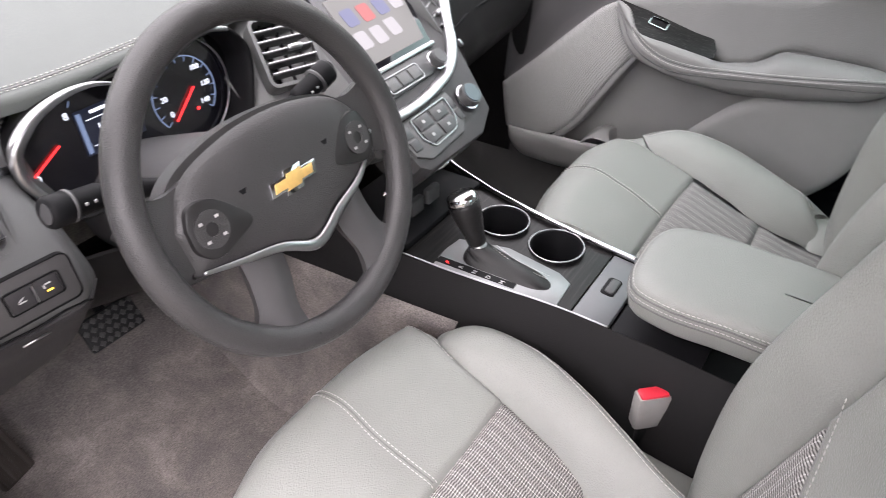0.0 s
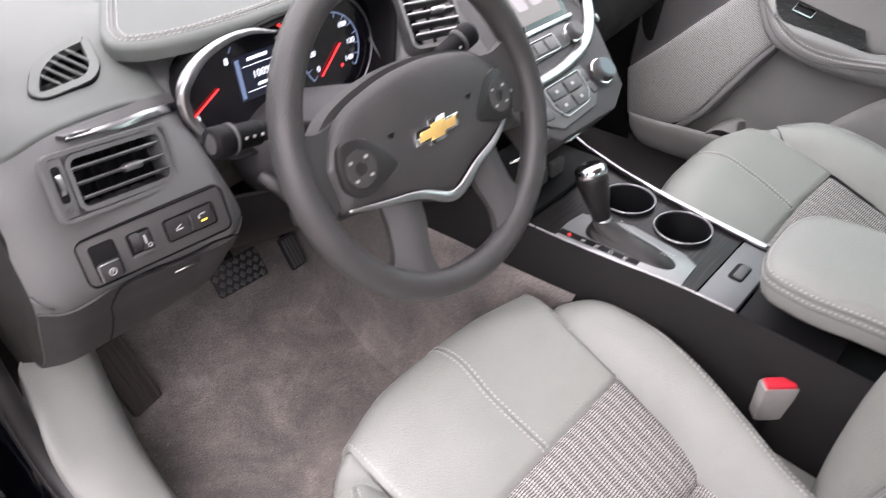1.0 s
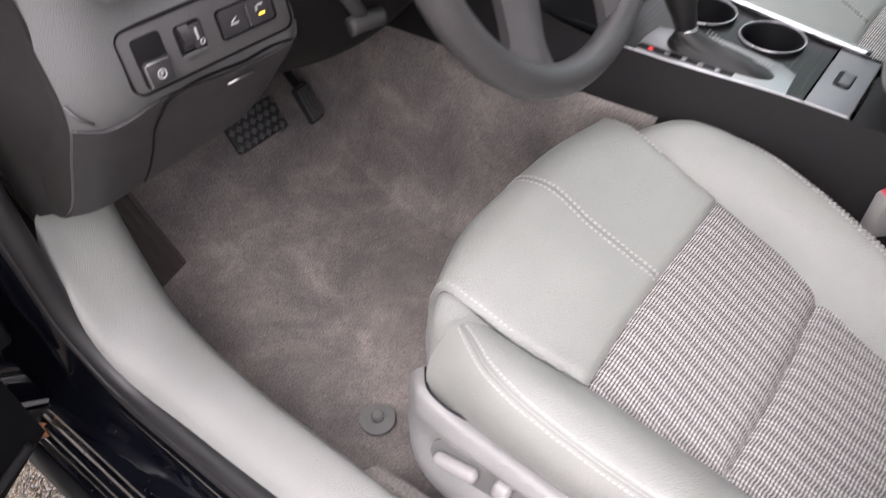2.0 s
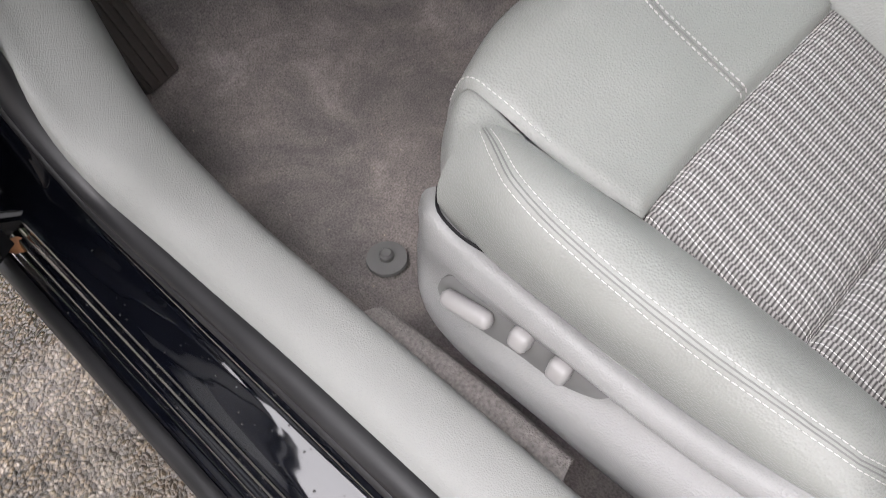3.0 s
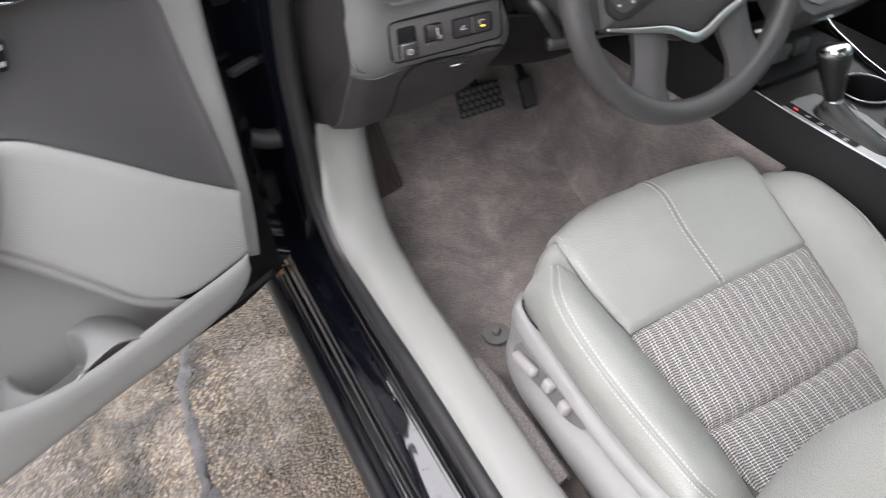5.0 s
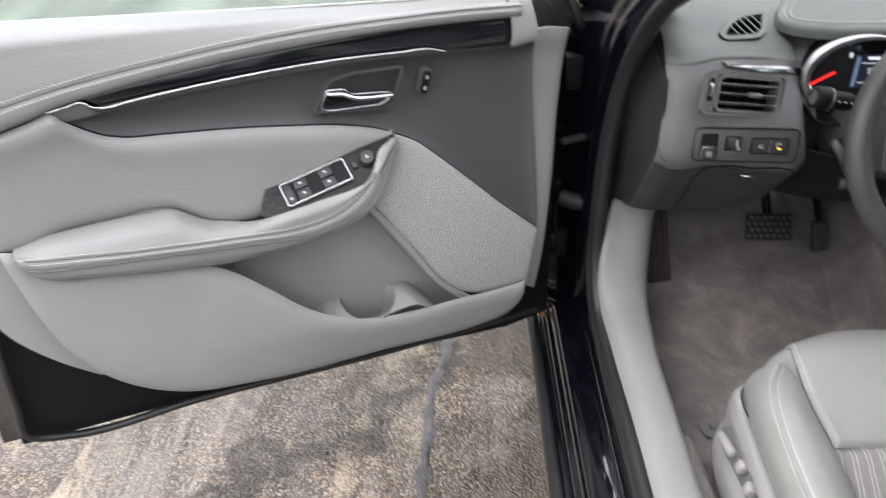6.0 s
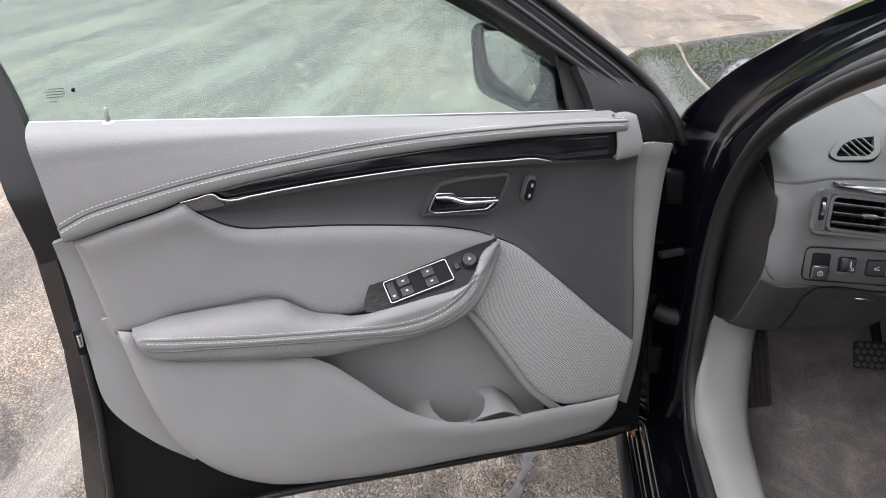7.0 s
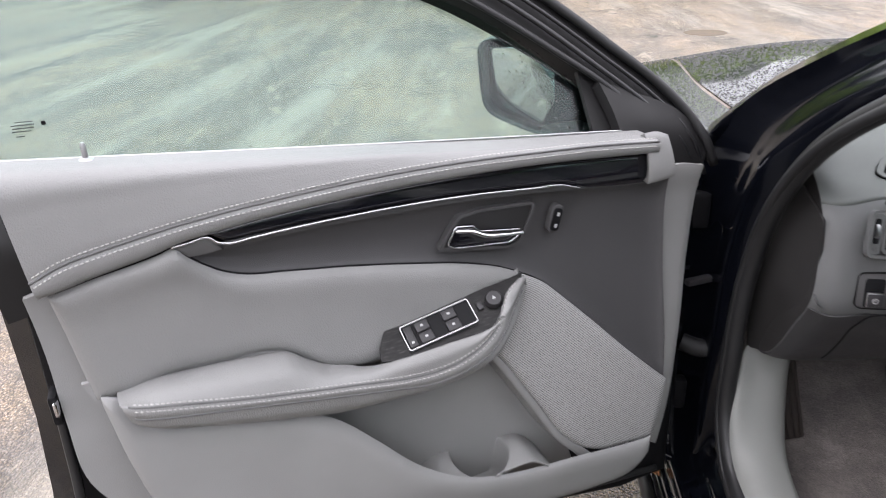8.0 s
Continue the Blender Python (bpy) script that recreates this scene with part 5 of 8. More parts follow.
    rec = softened([(-(u - 0.445), z - 0.95) for u, z in ((0.524, 0.928), (0.511, 0.950), (0.492, 0.978), (0.457, 0.983), (0.374, 0.981), (0.369, 0.972), (0.390, 0.920), (0.408, 0.912))], 0.006)
    part("handle_bezel", ring_mesh("handle_bezel", rec, 0.005, -0.01, 0.004, face(0.445, 0.091, 0.95)), DARK, door, "charcoal handle surround")
    part("handle_cup", prism_mesh("handle_cup", [(x * 0.95, y * 0.93) for x, y in rec], -0.008, 0.0012, 0.0, face(0.445, 0.091, 0.95)), PODBLACK, door)
    loop = softened([(0.511, 0.938), (0.498, 0.964), (0.471, 0.961), (0.462, 0.951), (0.396, 0.943), (0.399, 0.934), (0.414, 0.925), (0.500, 0.931)], 0.004)
    part("handle_loop", tube_mesh("handle_loop", [(u, 0.1, z) for u, z in loop], 0.0014, 8, True), CHROME, door, "thin chrome edge round the handle")
    part("handle_back", prism_mesh("handle_back", [(-(u - 0.445), z - 0.95) for u, z in loop], 0.0, 0.006, 0.001, face(0.445, 0.091, 0.95)), GLOSS, door)
    part("handle", tube_mesh("handle", spline([(0.499, 0.101, 0.958), (0.476, 0.108, 0.957), (0.460, 0.112, 0.950), (0.43, 0.114, 0.946), (0.396, 0.110, 0.942)], 30), spline([[0.004], [0.0055], [0.0045], [0.0048], [0.0042]], 30)[:, 0], 10, flat=0.7), CHROME, door, "chrome inside door handle")
    part("lock_switch_bezel", prism_mesh("lock_switch_bezel", rounded(0.020, 0.046, 0.009, 5), -0.008, 0.004, 0.002, face(0.336, 0.094, 0.947) @ pose(0, 0, 0, 0, 0, -14)), DARK, door)
    lb = part("lock_switch", prism_mesh("lock_switch", rounded(0.014, 0.036, 0.005, 4), 0.002, 0.007, 0.0015, face(0.336, 0.094, 0.947) @ pose(0, 0, 0, 0, 0, -14)), BLACK, door, "door lock rocker")
    for dy in (-0.009, 0.009):
        part("lock_mark", prism_mesh("lock_mark", rounded(0.004, 0.006, 0.001, 3, 0, dy), 0.0071, 0.0076, 0, face(0.336, 0.094, 0.947) @ pose(0, 0, 0, 0, 0, -14)), WHITE, lb)
    # window switches on the armrest plate
    pm = plane_at((0.541, 0.134, 0.8305), (-0.10, 0.0, 0.0235), (0.0, -0.035, 0.022)) @ Matrix.Translation((0, 0, 0.004))
    part("switch_frame", ring_mesh("switch_frame", rounded(0.108, 0.041, 0.004, 4), 0.0013, -0.008, 0.0022, pm), SATIN, door, "thin chrome frame round the window switches")
    part("switch_bed", prism_mesh("switch_bed", rounded(0.105, 0.038, 0.003, 4), -0.008, -0.001, 0.0, pm), BLACK, door)
    for x in (-0.023, 0.019):
        for y in (0.0092, -0.0092):
            b = part("window_switch", box_mesh("window_switch", (0.021, 0.0172, 0.009), (x, y, -0.0005), 0.0025, pm), KEYGREY, door, "dark grey window switch")
            part("switch_mark", box_mesh("switch_mark", (0.004, 0.0032, 0.0004), (x, y, 0.0042), 0, pm), WHITE, b)
    b = part("window_switch", box_mesh("window_switch", (0.0125, 0.034, 0.006), (-0.0445, 0, 0.0), 0.002, pm), KEYGREY, door, "dark grey window lock switch")
    part("switch_mark", box_mesh("switch_mark", (0.004, 0.0032, 0.0004), (-0.0445, -0.010, 0.0032), 0, pm), WHITE, b)
    km = plane_at((0.454, 0.131, 0.851), (-0.10, 0.0, 0.0235), (0.0, -0.035, 0.022))
    kn = part("mirror_knob", lathe_mesh("mirror_knob", [(0.0, -0.004), (0.0130, -0.004), (0.0130, 0.007), (0.0110, 0.010), (0.0, 0.0105)], km), KEYGREY, door, "round mirror adjuster")
    part("knob_arrow", prism_mesh("knob_arrow", [(-0.003, -0.002), (0.003, -0.002), (0, 0.004)], 0.0104, 0.0109, 0, km), WHITE, kn)
    part("mirror_select", box_mesh("mirror_select", (0.009, 0.013, 0.008), (-0.0225, 0.000, 0.001), 0.002, km), KEYGREY, door)
    # latch at the rear edge
    part("latch", box_mesh("latch", (0.012, 0.035, 0.045), (1.052, 0.07, 0.80), 0.004), BLACK, door, "black door latch")
    part("latch_plate", box_mesh("latch_plate", (0.006, 0.022, 0.02), (1.049, 0.084, 0.806), 0.002), CHROME, door)
    # printed mark on the glass: unreadable lines
    mk = [(1.020, 1.146, 0.020), (1.022, 1.1425, 0.027), (1.022, 1.139, 0.025), (1.024, 1.1355, 0.022), (1.026, 1.130, 0.010)]
    for u, z, w in mk:
        y = 0.0245 - (z - 1.02) * 0.55
        part("glass_print", box_mesh("glass_print", (w, 0.0006, 0.0012), (u, y + 0.0015, z), 0), PRINT, door)
    part("glass_print", box_mesh("glass_print", (0.005, 0.0006, 0.005), (0.998, 0.0245 - 0.12 * 0.55 + 0.0015, 1.143), 0), BLACK, door)
    return door


def build_drops(door, lean):
    """Rain drops on the outside of the glass."""
    rng = random.Random(11)
    verts, faces = [], []
    k = 0
    while k < 1100:
        u, z = rng.choice((rng.uniform(0.14, 1.04), rng.uniform(0.14, 1.04), rng.uniform(0.14, 0.36))), rng.uniform(1.04, 1.38)
        if z > 1.03 + (u - 0.12) * 0.78:
            continue
        r = 0.0006 + 0.0009 * rng.random() ** 3 + (0.0010 * rng.random() if u < 0.36 else 0.0)
        y = 0.0242 - (z - 1.02) * 0.55
        n = Vector((0, 0.876, 0.482))
        x, w = Vector((1, 0, 0)), Vector((0, -0.482, 0.876))
        c = Vector((u, y, z))
        b = len(verts)
        for j in range(8):
            a = j * math.pi / 4
            verts.append(c + x * r * math.cos(a) + w * r * 1.2 * math.sin(a))
        for j in range(8):
            a = j * math.pi / 4
            verts.append(c + x * r * 0.65 * math.cos(a) + w * r * 0.8 * math.sin(a) + n * r * 0.45)
        verts.append(c + n * r * 0.6)
        for j in range(8):
            i = (j + 1) % 8
            faces += [(b + j, b + i, b + 8 + i, b + 8 + j), (b + 8 + j, b + 8 + i, b + 16)]
        k += 1
    ob = part("rain_drops", mesh_of("rain_drops", verts, faces), WATER, door, "rain drops on the glass", shadow=False)
    ob["kind"] = "stuff"


def build_mirror(door):
    """Door mirror: its glass looks back along the door, the housing swells ahead of it."""
    look_back, outward = Vector((0.751, 0.661, 0)), Vector((0.661, -0.751, 0))
    m = Matrix.Translation((0.255, -0.19, 1.08)) @ Matrix((outward, Vector((0, 0, 1)), look_back)).transposed().to_4x4()
    out = MIRROR_OUT
    c = np.array(out).mean(0)
    rows = []
    for d, f in ((0.004, 0.95), (0.010, 1.0), (-0.01, 1.04), (-0.05, 1.02), (-0.09, 0.85), (-0.115, 0.5), (-0.12, 0.08)):
        loop = [tuple(m @ Vector((*(c + (np.array(p) - c) * f), d))) for p in out]
        rows.append(loop + loop[:1])
    g = sheet(rows, 60, 26)
    ctr = np.array(m @ Vector((*c, -0.05)))
    if ((g[10] - ctr) * grid_normals(g)[10]).sum() < 0:
        g = g[:, ::-1]
    part("mirror_housing", grid_mesh("mirror_housing", g, 0.003), MIRRORSHELL, door, "wet black door mirror housing")
    ring = softened(MIRROR_GLASS, 0.010)
    part("mirror_surround", prism_mesh("mirror_surround", [tuple(c + (np.array(p) - c) * 0.97) for p in out], -0.03, -0.022, 0.002, m), BLACK, door)
    part("mirror_glass", prism_mesh("mirror_glass", [tuple(p) for p in ring], -0.004, 0.0, 0.001, m @ Matrix.Translation((-0.014, 0, 0.008)) @ pose(0, 0, 0, 13, 9, 0) @ Matrix.Translation((0.014, 0, 0))), MIRROR, door, "mirror glass")
    part("mirror_foot", box_mesh("mirror_foot", (0.09, 0.16, 0.045), (0.20, -0.06, 1.005), 0.015), MIRRORSHELL, door)
    g = between([(0.12, 0.03, 1.04), (0.20, 0.03, 1.045), (0.235, 0.03, 1.047)], [(0.12, 0.03, 1.05), (0.21, -0.03, 1.13), (0.235, -0.04, 1.15)], 16, 8)
    part("mirror_sail", grid_mesh("mirror_sail", facing(g, (0, 1, 0)), 0.008), FRAMEDARK, door, "dark mirror corner cover")


def softened(poly, r, n=5):
    """A polygon with its corners rounded."""
    out = []
    p = [np.array(q, float) for q in poly]
    for k, c in enumerate(p):
        a, b = p[k - 1] - c, p[(k + 1) % len(p)] - c
        da, db = np.linalg.norm(a), np.linalg.norm(b)
        a, b = c + a * min(r / da, 0.45), c + b * min(r / db, 0.45)
        out += [tuple(a * (1 - t) ** 2 + c * 2 * t * (1 - t) + b * t * t) for t in np.linspace(0, 1, n)]
    return out


MIRROR_OUT = softened([(0.081, 0.070), (0.066, 0.084), (-0.028, 0.091), (-0.075, 0.063), (-0.140, 0.020), (-0.146, -0.070), (-0.038, -0.078), (0.055, -0.050), (0.071, -0.03)], 0.014)
MIRROR_GLASS = [(0.049, 0.073), (-0.028, 0.080), (-0.075, 0.060), (-0.072, -0.014), (-0.039, -0.064), (0.040, -0.038), (0.049, -0.003)]
WATER = bpy.data.materials.new("rain_water")
WATER.use_nodes = True
WATER.node_tree.nodes["Principled BSDF"].inputs["Transmission Weight"].default_value = 1.0
WATER.node_tree.nodes["Principled BSDF"].inputs["Roughness"].default_value = 0.02
WATER.node_tree.nodes["Principled BSDF"].inputs["IOR"].default_value = 1.33


def build_passenger_door():
    door = thing("passenger_door", "closed passenger door with grey armrest and map pocket", "car door", pose(0.848, 0.471, -0.058, 0, 0, -90))
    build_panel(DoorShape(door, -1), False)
    m = Matrix(((1, 0, 0, 0), (0, 0, 1, 0), (0, 1, 0, 0), (0, 0, 0, 1)))
    outline = [(0.0, 0.30), (1.12, 0.38), (1.10, 0.75), (1.08, 1.09), (0.14, 1.03), (0.02, 0.99)]
    part("outer_shell", prism_mesh("outer_shell", outline, 0.03, -0.02, 0.0, m), PAINT, door)
    pm = plane_at((0.500, -0.130, 0.845), (-0.10, 0.0, 0.0235), (0.0, 0.035, 0.022)) @ Matrix.Translation((0, 0, 0.003))
    part("switch_frame", ring_mesh("switch_frame", rounded(0.042, 0.022, 0.003, 4), 0.0018, -0.006, 0.002, pm), CHROME, door, "chrome framed window switch")
    part("window_switch", box_mesh("window_switch", (0.036, 0.016, 0.006), (0, 0, -0.001), 0.002, pm), BLACK, door)
    g = between([(0.13, -0.02, 1.05), (0.6, -0.02, 1.08), (1.05, -0.02, 1.12)], [(0.66, -0.24, 1.43), (0.8, -0.25, 1.44), (1.06, -0.25, 1.46)], 20, 8)
    part("window_glass", grid_mesh("window_glass", facing(g, (0, 1, 0)), 0.004), GLASS, door)
    return door


build_driver_door(), build_passenger_door()


# ---- dashboard ----
HOODEDGE = [(-0.36, 0.60), (-0.42, 0.53), (-0.48, 0.455), (-0.522, 0.385), (-0.545, 0.335), (-0.546, 0.310), (-0.528, 0.292), (-0.488, 0.277), (-0.42, 0.268), (-0.34, 0.268), (-0.13, 0.288)]
VENT_AT = plane_at((-0.612, 0.208, 0.925), (0.98, 0.20, -0.02), (0.02, 0.30, 0.95)) @ Matrix.Translation((-0.012, 0.005, 0)) @ pose(0, 0, 0, 0, 0, -8)
DEMIST_AT = plane_at((-0.598, 0.335, 1.0065), (0.97, 0.22, 0.02), (-0.10, 0.93, 0.34))
DEMIST_LEAF = softened([(-0.060, -0.030), (-0.034, -0.002), (-0.002, 0.014), (0.040, 0.017), (0.048, 0.008), (0.026, -0.034), (0.004, -0.050), (-0.054, -0.046)], 0.012)
DEMIST_MID = np.array([-0.004, -0.017])
DEMIST_HOLE = np.array([DEMIST_MID + (np.array(p) - DEMIST_MID) * 0.80 for p in DEMIST_LEAF])


def inside(poly, q):
    """Whether a point lies in a convex outline."""
    e, f = np.roll(poly, -1, axis=0) - poly, q - poly
    turn = e[:, 0] * f[:, 1] - e[:, 1] * f[:, 0]
    return bool((turn > -1e-9).all() or (turn < 1e-9).all())


def demist_hole(p):
    q = DEMIST_AT.inverted() @ Vector(p)
    return abs(q.z) < 0.02 and inside(DEMIST_HOLE, np.array([q.x, q.y]))


def build_dashboard():
    d = thing("dashboard", "two-tone grey moulded dashboard", "dashboard", kind="structure")
    rows = [[(-0.60, 0.72, 1.035), (-0.4, 0.82, 1.045), (-0.03, 0.84, 1.05), (0.34, 0.82, 1.045), (0.54, 0.72, 1.035)],
            [(-0.705, 0.52, 1.035), (-0.4, 0.58, 1.03), (-0.03, 0.58, 1.04), (0.34, 0.58, 1.03), (0.65, 0.52, 1.035)],
            [(-0.74, 0.42, 1.03), (-0.56, 0.40, 1.012), (-0.35, 0.42, 1.01), (-0.03, 0.40, 1.03), (0.34, 0.42, 1.02), (0.69, 0.42, 1.02)],
            [(-0.738, 0.32, 1.01), (-0.60, 0.30, 0.995), (-0.35, 0.36, 1.0), (-0.03, 0.31, 1.012), (0.34, 0.36, 0.995), (0.69, 0.36, 0.99)]]
    g = facing(sheet(rows, 60, 30), (0, 0, 1))
    g[..., 2] -= 0.020 + 0.012 * np.clip((-0.44 - g[..., 0]) / 0.06, 0, 1)
    part("dash_top", grid_mesh("dash_top", g, 0.01), DASH, d, "grained grey dashboard top")
    # driver's end with vent and switches
    st = [(-0.742, [(0.34, 1.012), (0.262, 0.985), (0.232, 0.955), (0.218, 0.90), (0.214, 0.825), (0.25, 0.765), (0.345, 0.648), (0.50, 0.64)]),
          (-0.725, [(0.33, 1.006), (0.243, 0.978), (0.218, 0.95), (0.206, 0.90), (0.203, 0.822), (0.24, 0.762), (0.338, 0.645), (0.50, 0.635)]),
          (-0.66, [(0.31, 0.998), (0.240, 0.972), (0.218, 0.945), (0.204, 0.90), (0.198, 0.815), (0.235, 0.758), (0.332, 0.645), (0.50, 0.635)]),
          (-0.58, [(0.31, 0.994), (0.262, 0.965), (0.232, 0.94), (0.206, 0.90), (0.189, 0.815), (0.225, 0.76), (0.322, 0.655), (0.50, 0.64)]),
          (-0.52, [(0.33, 0.99), (0.285, 0.958), (0.252, 0.93), (0.214, 0.885), (0.186, 0.815), (0.222, 0.765), (0.318, 0.67), (0.50, 0.65)]),
          (-0.495, [(0.36, 0.985), (0.33, 0.95), (0.30, 0.91), (0.245, 0.86), (0.212, 0.81), (0.25, 0.77), (0.33, 0.69), (0.50, 0.66)])]
    g = sheet([[(x, y, z) for y, z in p] for x, p in st], 200, 100)
    vm = VENT_AT.inverted()

    def vent_hole(p):
        q = vm @ Vector(p)
        return (abs(q.x - 0.009) < 0.0535 and abs(q.y) < 0.0265 and abs(q.z) < 0.03) or demist_hole(p)

    # soft grey shoulder: from the windscreen over the end panel's upper edge, down to the chrome strip
    rows = []
    for x, p in st:
        rise = min(max((x + 0.735) / 0.075, 0.0), 1.0)
        c = spline([(x, 0.60, p[0][1] + 0.012 + 0.03 * rise), (x, 0.46, p[0][1] + 0.008 + 0.025 * rise), (x, 0.37, p[0][1] + 0.005 + 0.014 * rise)] + [(x, y, z) for y, z in p[:5]], 600)
        low = np.interp(x, [-0.742, -0.70, -0.654, -0.60, -0.552, -0.517, -0.495], [0.966, 0.967, 0.972, 0.966, 0.960, 0.950, 0.945])
        c = c[: int(np.argmax(c[:, 2] < low))]
        rows.append(spline(c[::12].tolist() + [c[-1].tolist(), (x, c[-1][1] + 0.004, c[-1][2] - 0.002)], 40) + np.array([0, -0.0014, 0.0014]))
    part("dash_shoulder", grid_mesh("dash_shoulder", facing(sheet(rows, 130, 130), (0, -1, 0.5)), 0.003, demist_hole), DASH, d, "grained grey dashboard shoulder")
    part("driver_end_panel", grid_mesh("driver_end_panel", facing(g, (0, -1, 0)), 0.006, vent_hole), DASHLOW, d, "charcoal dashboard end with vent and switches")
    end = between([(-0.7425, y, z) for y, z in st[0][1]], [(-0.753, 0.50, 1.0), (-0.753, 0.52, 0.8), (-0.753, 0.52, 0.64)], 60, 6)
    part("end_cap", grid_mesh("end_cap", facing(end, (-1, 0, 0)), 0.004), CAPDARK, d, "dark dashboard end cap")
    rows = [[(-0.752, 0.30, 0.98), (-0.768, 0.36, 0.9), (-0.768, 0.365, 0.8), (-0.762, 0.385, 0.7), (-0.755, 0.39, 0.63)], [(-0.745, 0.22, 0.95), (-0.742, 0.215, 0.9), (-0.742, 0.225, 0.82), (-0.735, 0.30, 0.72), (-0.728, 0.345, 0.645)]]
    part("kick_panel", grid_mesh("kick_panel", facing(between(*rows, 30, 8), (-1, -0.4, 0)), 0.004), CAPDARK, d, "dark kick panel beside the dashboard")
    rows = [[(-0.50, 0.235, 0.82), (-0.36, 0.21, 0.80), (-0.20, 0.20, 0.82)], [(-0.51, 0.25, 0.765), (-0.36, 0.23, 0.735), (-0.20, 0.23, 0.76)], [(-0.51, 0.33, 0.69), (-0.36, 0.33, 0.66), (-0.20, 0.33, 0.68)], [(-0.51, 0.52, 0.66), (-0.36, 0.52, 0.64), (-0.20, 0.52, 0.65)]]
    part("knee_panel", grid_mesh("knee_panel", facing(sheet(rows, 24, 20), (0, -1, -0.3)), 0.006), CONSOLEDARK, d, "dark panel under the steering column")
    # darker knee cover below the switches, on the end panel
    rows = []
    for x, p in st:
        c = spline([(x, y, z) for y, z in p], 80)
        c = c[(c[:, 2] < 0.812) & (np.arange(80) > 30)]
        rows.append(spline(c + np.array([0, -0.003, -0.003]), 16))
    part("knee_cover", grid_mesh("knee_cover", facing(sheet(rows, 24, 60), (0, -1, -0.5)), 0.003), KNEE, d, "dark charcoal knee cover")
    profiles = [spline([(x, y, z) for y, z in p], 200)[71:] for x, p in st]

    def skin(x, z, out):
        y = np.interp(x, [q for q, _ in st], [np.interp(-z, -c[:, 2], c[:, 1]) for c in profiles])
        return (x, y - out, z - 0.7 * out)

    gap = [(-0.666, 0.67), (-0.667, 0.735), (-0.669, 0.790), (-0.662, 0.808), (-0.646, 0.813), (-0.583, 0.812), (-0.538, 0.812), (-0.520, 0.806), (-0.516, 0.785), (-0.516, 0.76)]
    part("cover_gap", tube_mesh("cover_gap", [skin(x, z, 0.0038) for x, z in spline(gap, 120)], 0.0015, 6), BLACK, d)
    part("cover_pull", tube_mesh("cover_pull", [skin(-0.601, 0.795, 0.006), skin(-0.571, 0.795, 0.006)], 0.0013, 6), SATIN, d, "slim grey pull")
    # chrome and dark strip above the vent
    high = [(-0.657, 0.236, 0.9735), (-0.60, 0.243, 0.973), (-0.552, 0.257, 0.968), (-0.515, 0.272, 0.958)]
    mid = [(-0.650, 0.231, 0.9715), (-0.60, 0.236, 0.9660), (-0.556, 0.248, 0.960), (-0.515, 0.264, 0.949)]
    low = [(-0.642, 0.231, 0.9690), (-0.60, 0.232, 0.9590), (-0.562, 0.242, 0.953), (-0.516, 0.260, 0.941)]
    crest = [(x, y - 0.0025, (z + w) / 2) for (x, y, z), (_, _, w) in zip(mid, low)]
    part("dash_chrome", grid_mesh("dash_chrome", facing(sheet([mid, crest, low], 40, 10), (0, -1, 0.5)), 0.005), BRIGHT, d, "polished chrome strip over the vent")
    part("dash_band", grid_mesh("dash_band", facing(between(high, [(x, y - 0.0005, z + 0.0006) for x, y, z in mid], 40, 5), (0, -1, 0.5)), 0.005), SPOKE, d, "dark satin band over the chrome strip")
    part("end_nick", tube_mesh("end_nick", [(-0.741, 0.211, 0.836), (-0.737, 0.205, 0.822), (-0.728, 0.203, 0.815)], 0.0014, 6), SLAT, d)
    rows = [[(-0.540, 0.330, 0.987), (-0.530, 0.288, 0.957), (-0.520, 0.256, 0.915), (-0.50, 0.244, 0.87)], [(-0.42, 0.345, 0.99), (-0.455, 0.310, 0.97), (-0.480, 0.292, 0.92), (-0.46, 0.280, 0.86)]]
    part("cluster_cheek", grid_mesh("cluster_cheek", facing(between(*rows, 20, 10), (0, -1, 0)), 0.003), DASHLOW, d, "charcoal cheek beside the instruments")
    # stitched hood over the instruments
    edge = spline(HOODEDGE, 70)
    me = prism_mesh("instrument_hood", [tuple(p) for p in edge] + [(-0.10, 0.32), (-0.10, 0.60)], -0.019, 0.0, 0.009, None, 5)
    lift = lambda x, y: 1.010 + 0.12 * (y - 0.275) + 0.004 * math.sin(math.pi * min(max((x + 0.53) / 0.42, 0), 1))
    for v in me.vertices:
        v.co.z += lift(v.co.x, v.co.y)
    part("instrument_hood", me, HOODPAD, d, "stitched soft hood over the instruments")
    tang = np.gradient(edge, axis=0)
    inw = np.stack([-tang[:, 1], tang[:, 0]], 1) / np.linalg.norm(tang, axis=1, keepdims=True)
    for off in (0.011, 0.021):
        c = edge + inw * off
        part("stitching", stitch_mesh("stitching", [(x, y, lift(x, y) + 0.0007) for x, y in spline(c[2:], 240)], r=0.0009), STITCH, d)
    c = spline((edge + inw * 0.016)[2:], 120)
    part("hood_seam", tube_mesh("hood_seam", [(x, y, lift(x, y)) for x, y in c], 0.0014, 6), SEAMDARK, d)
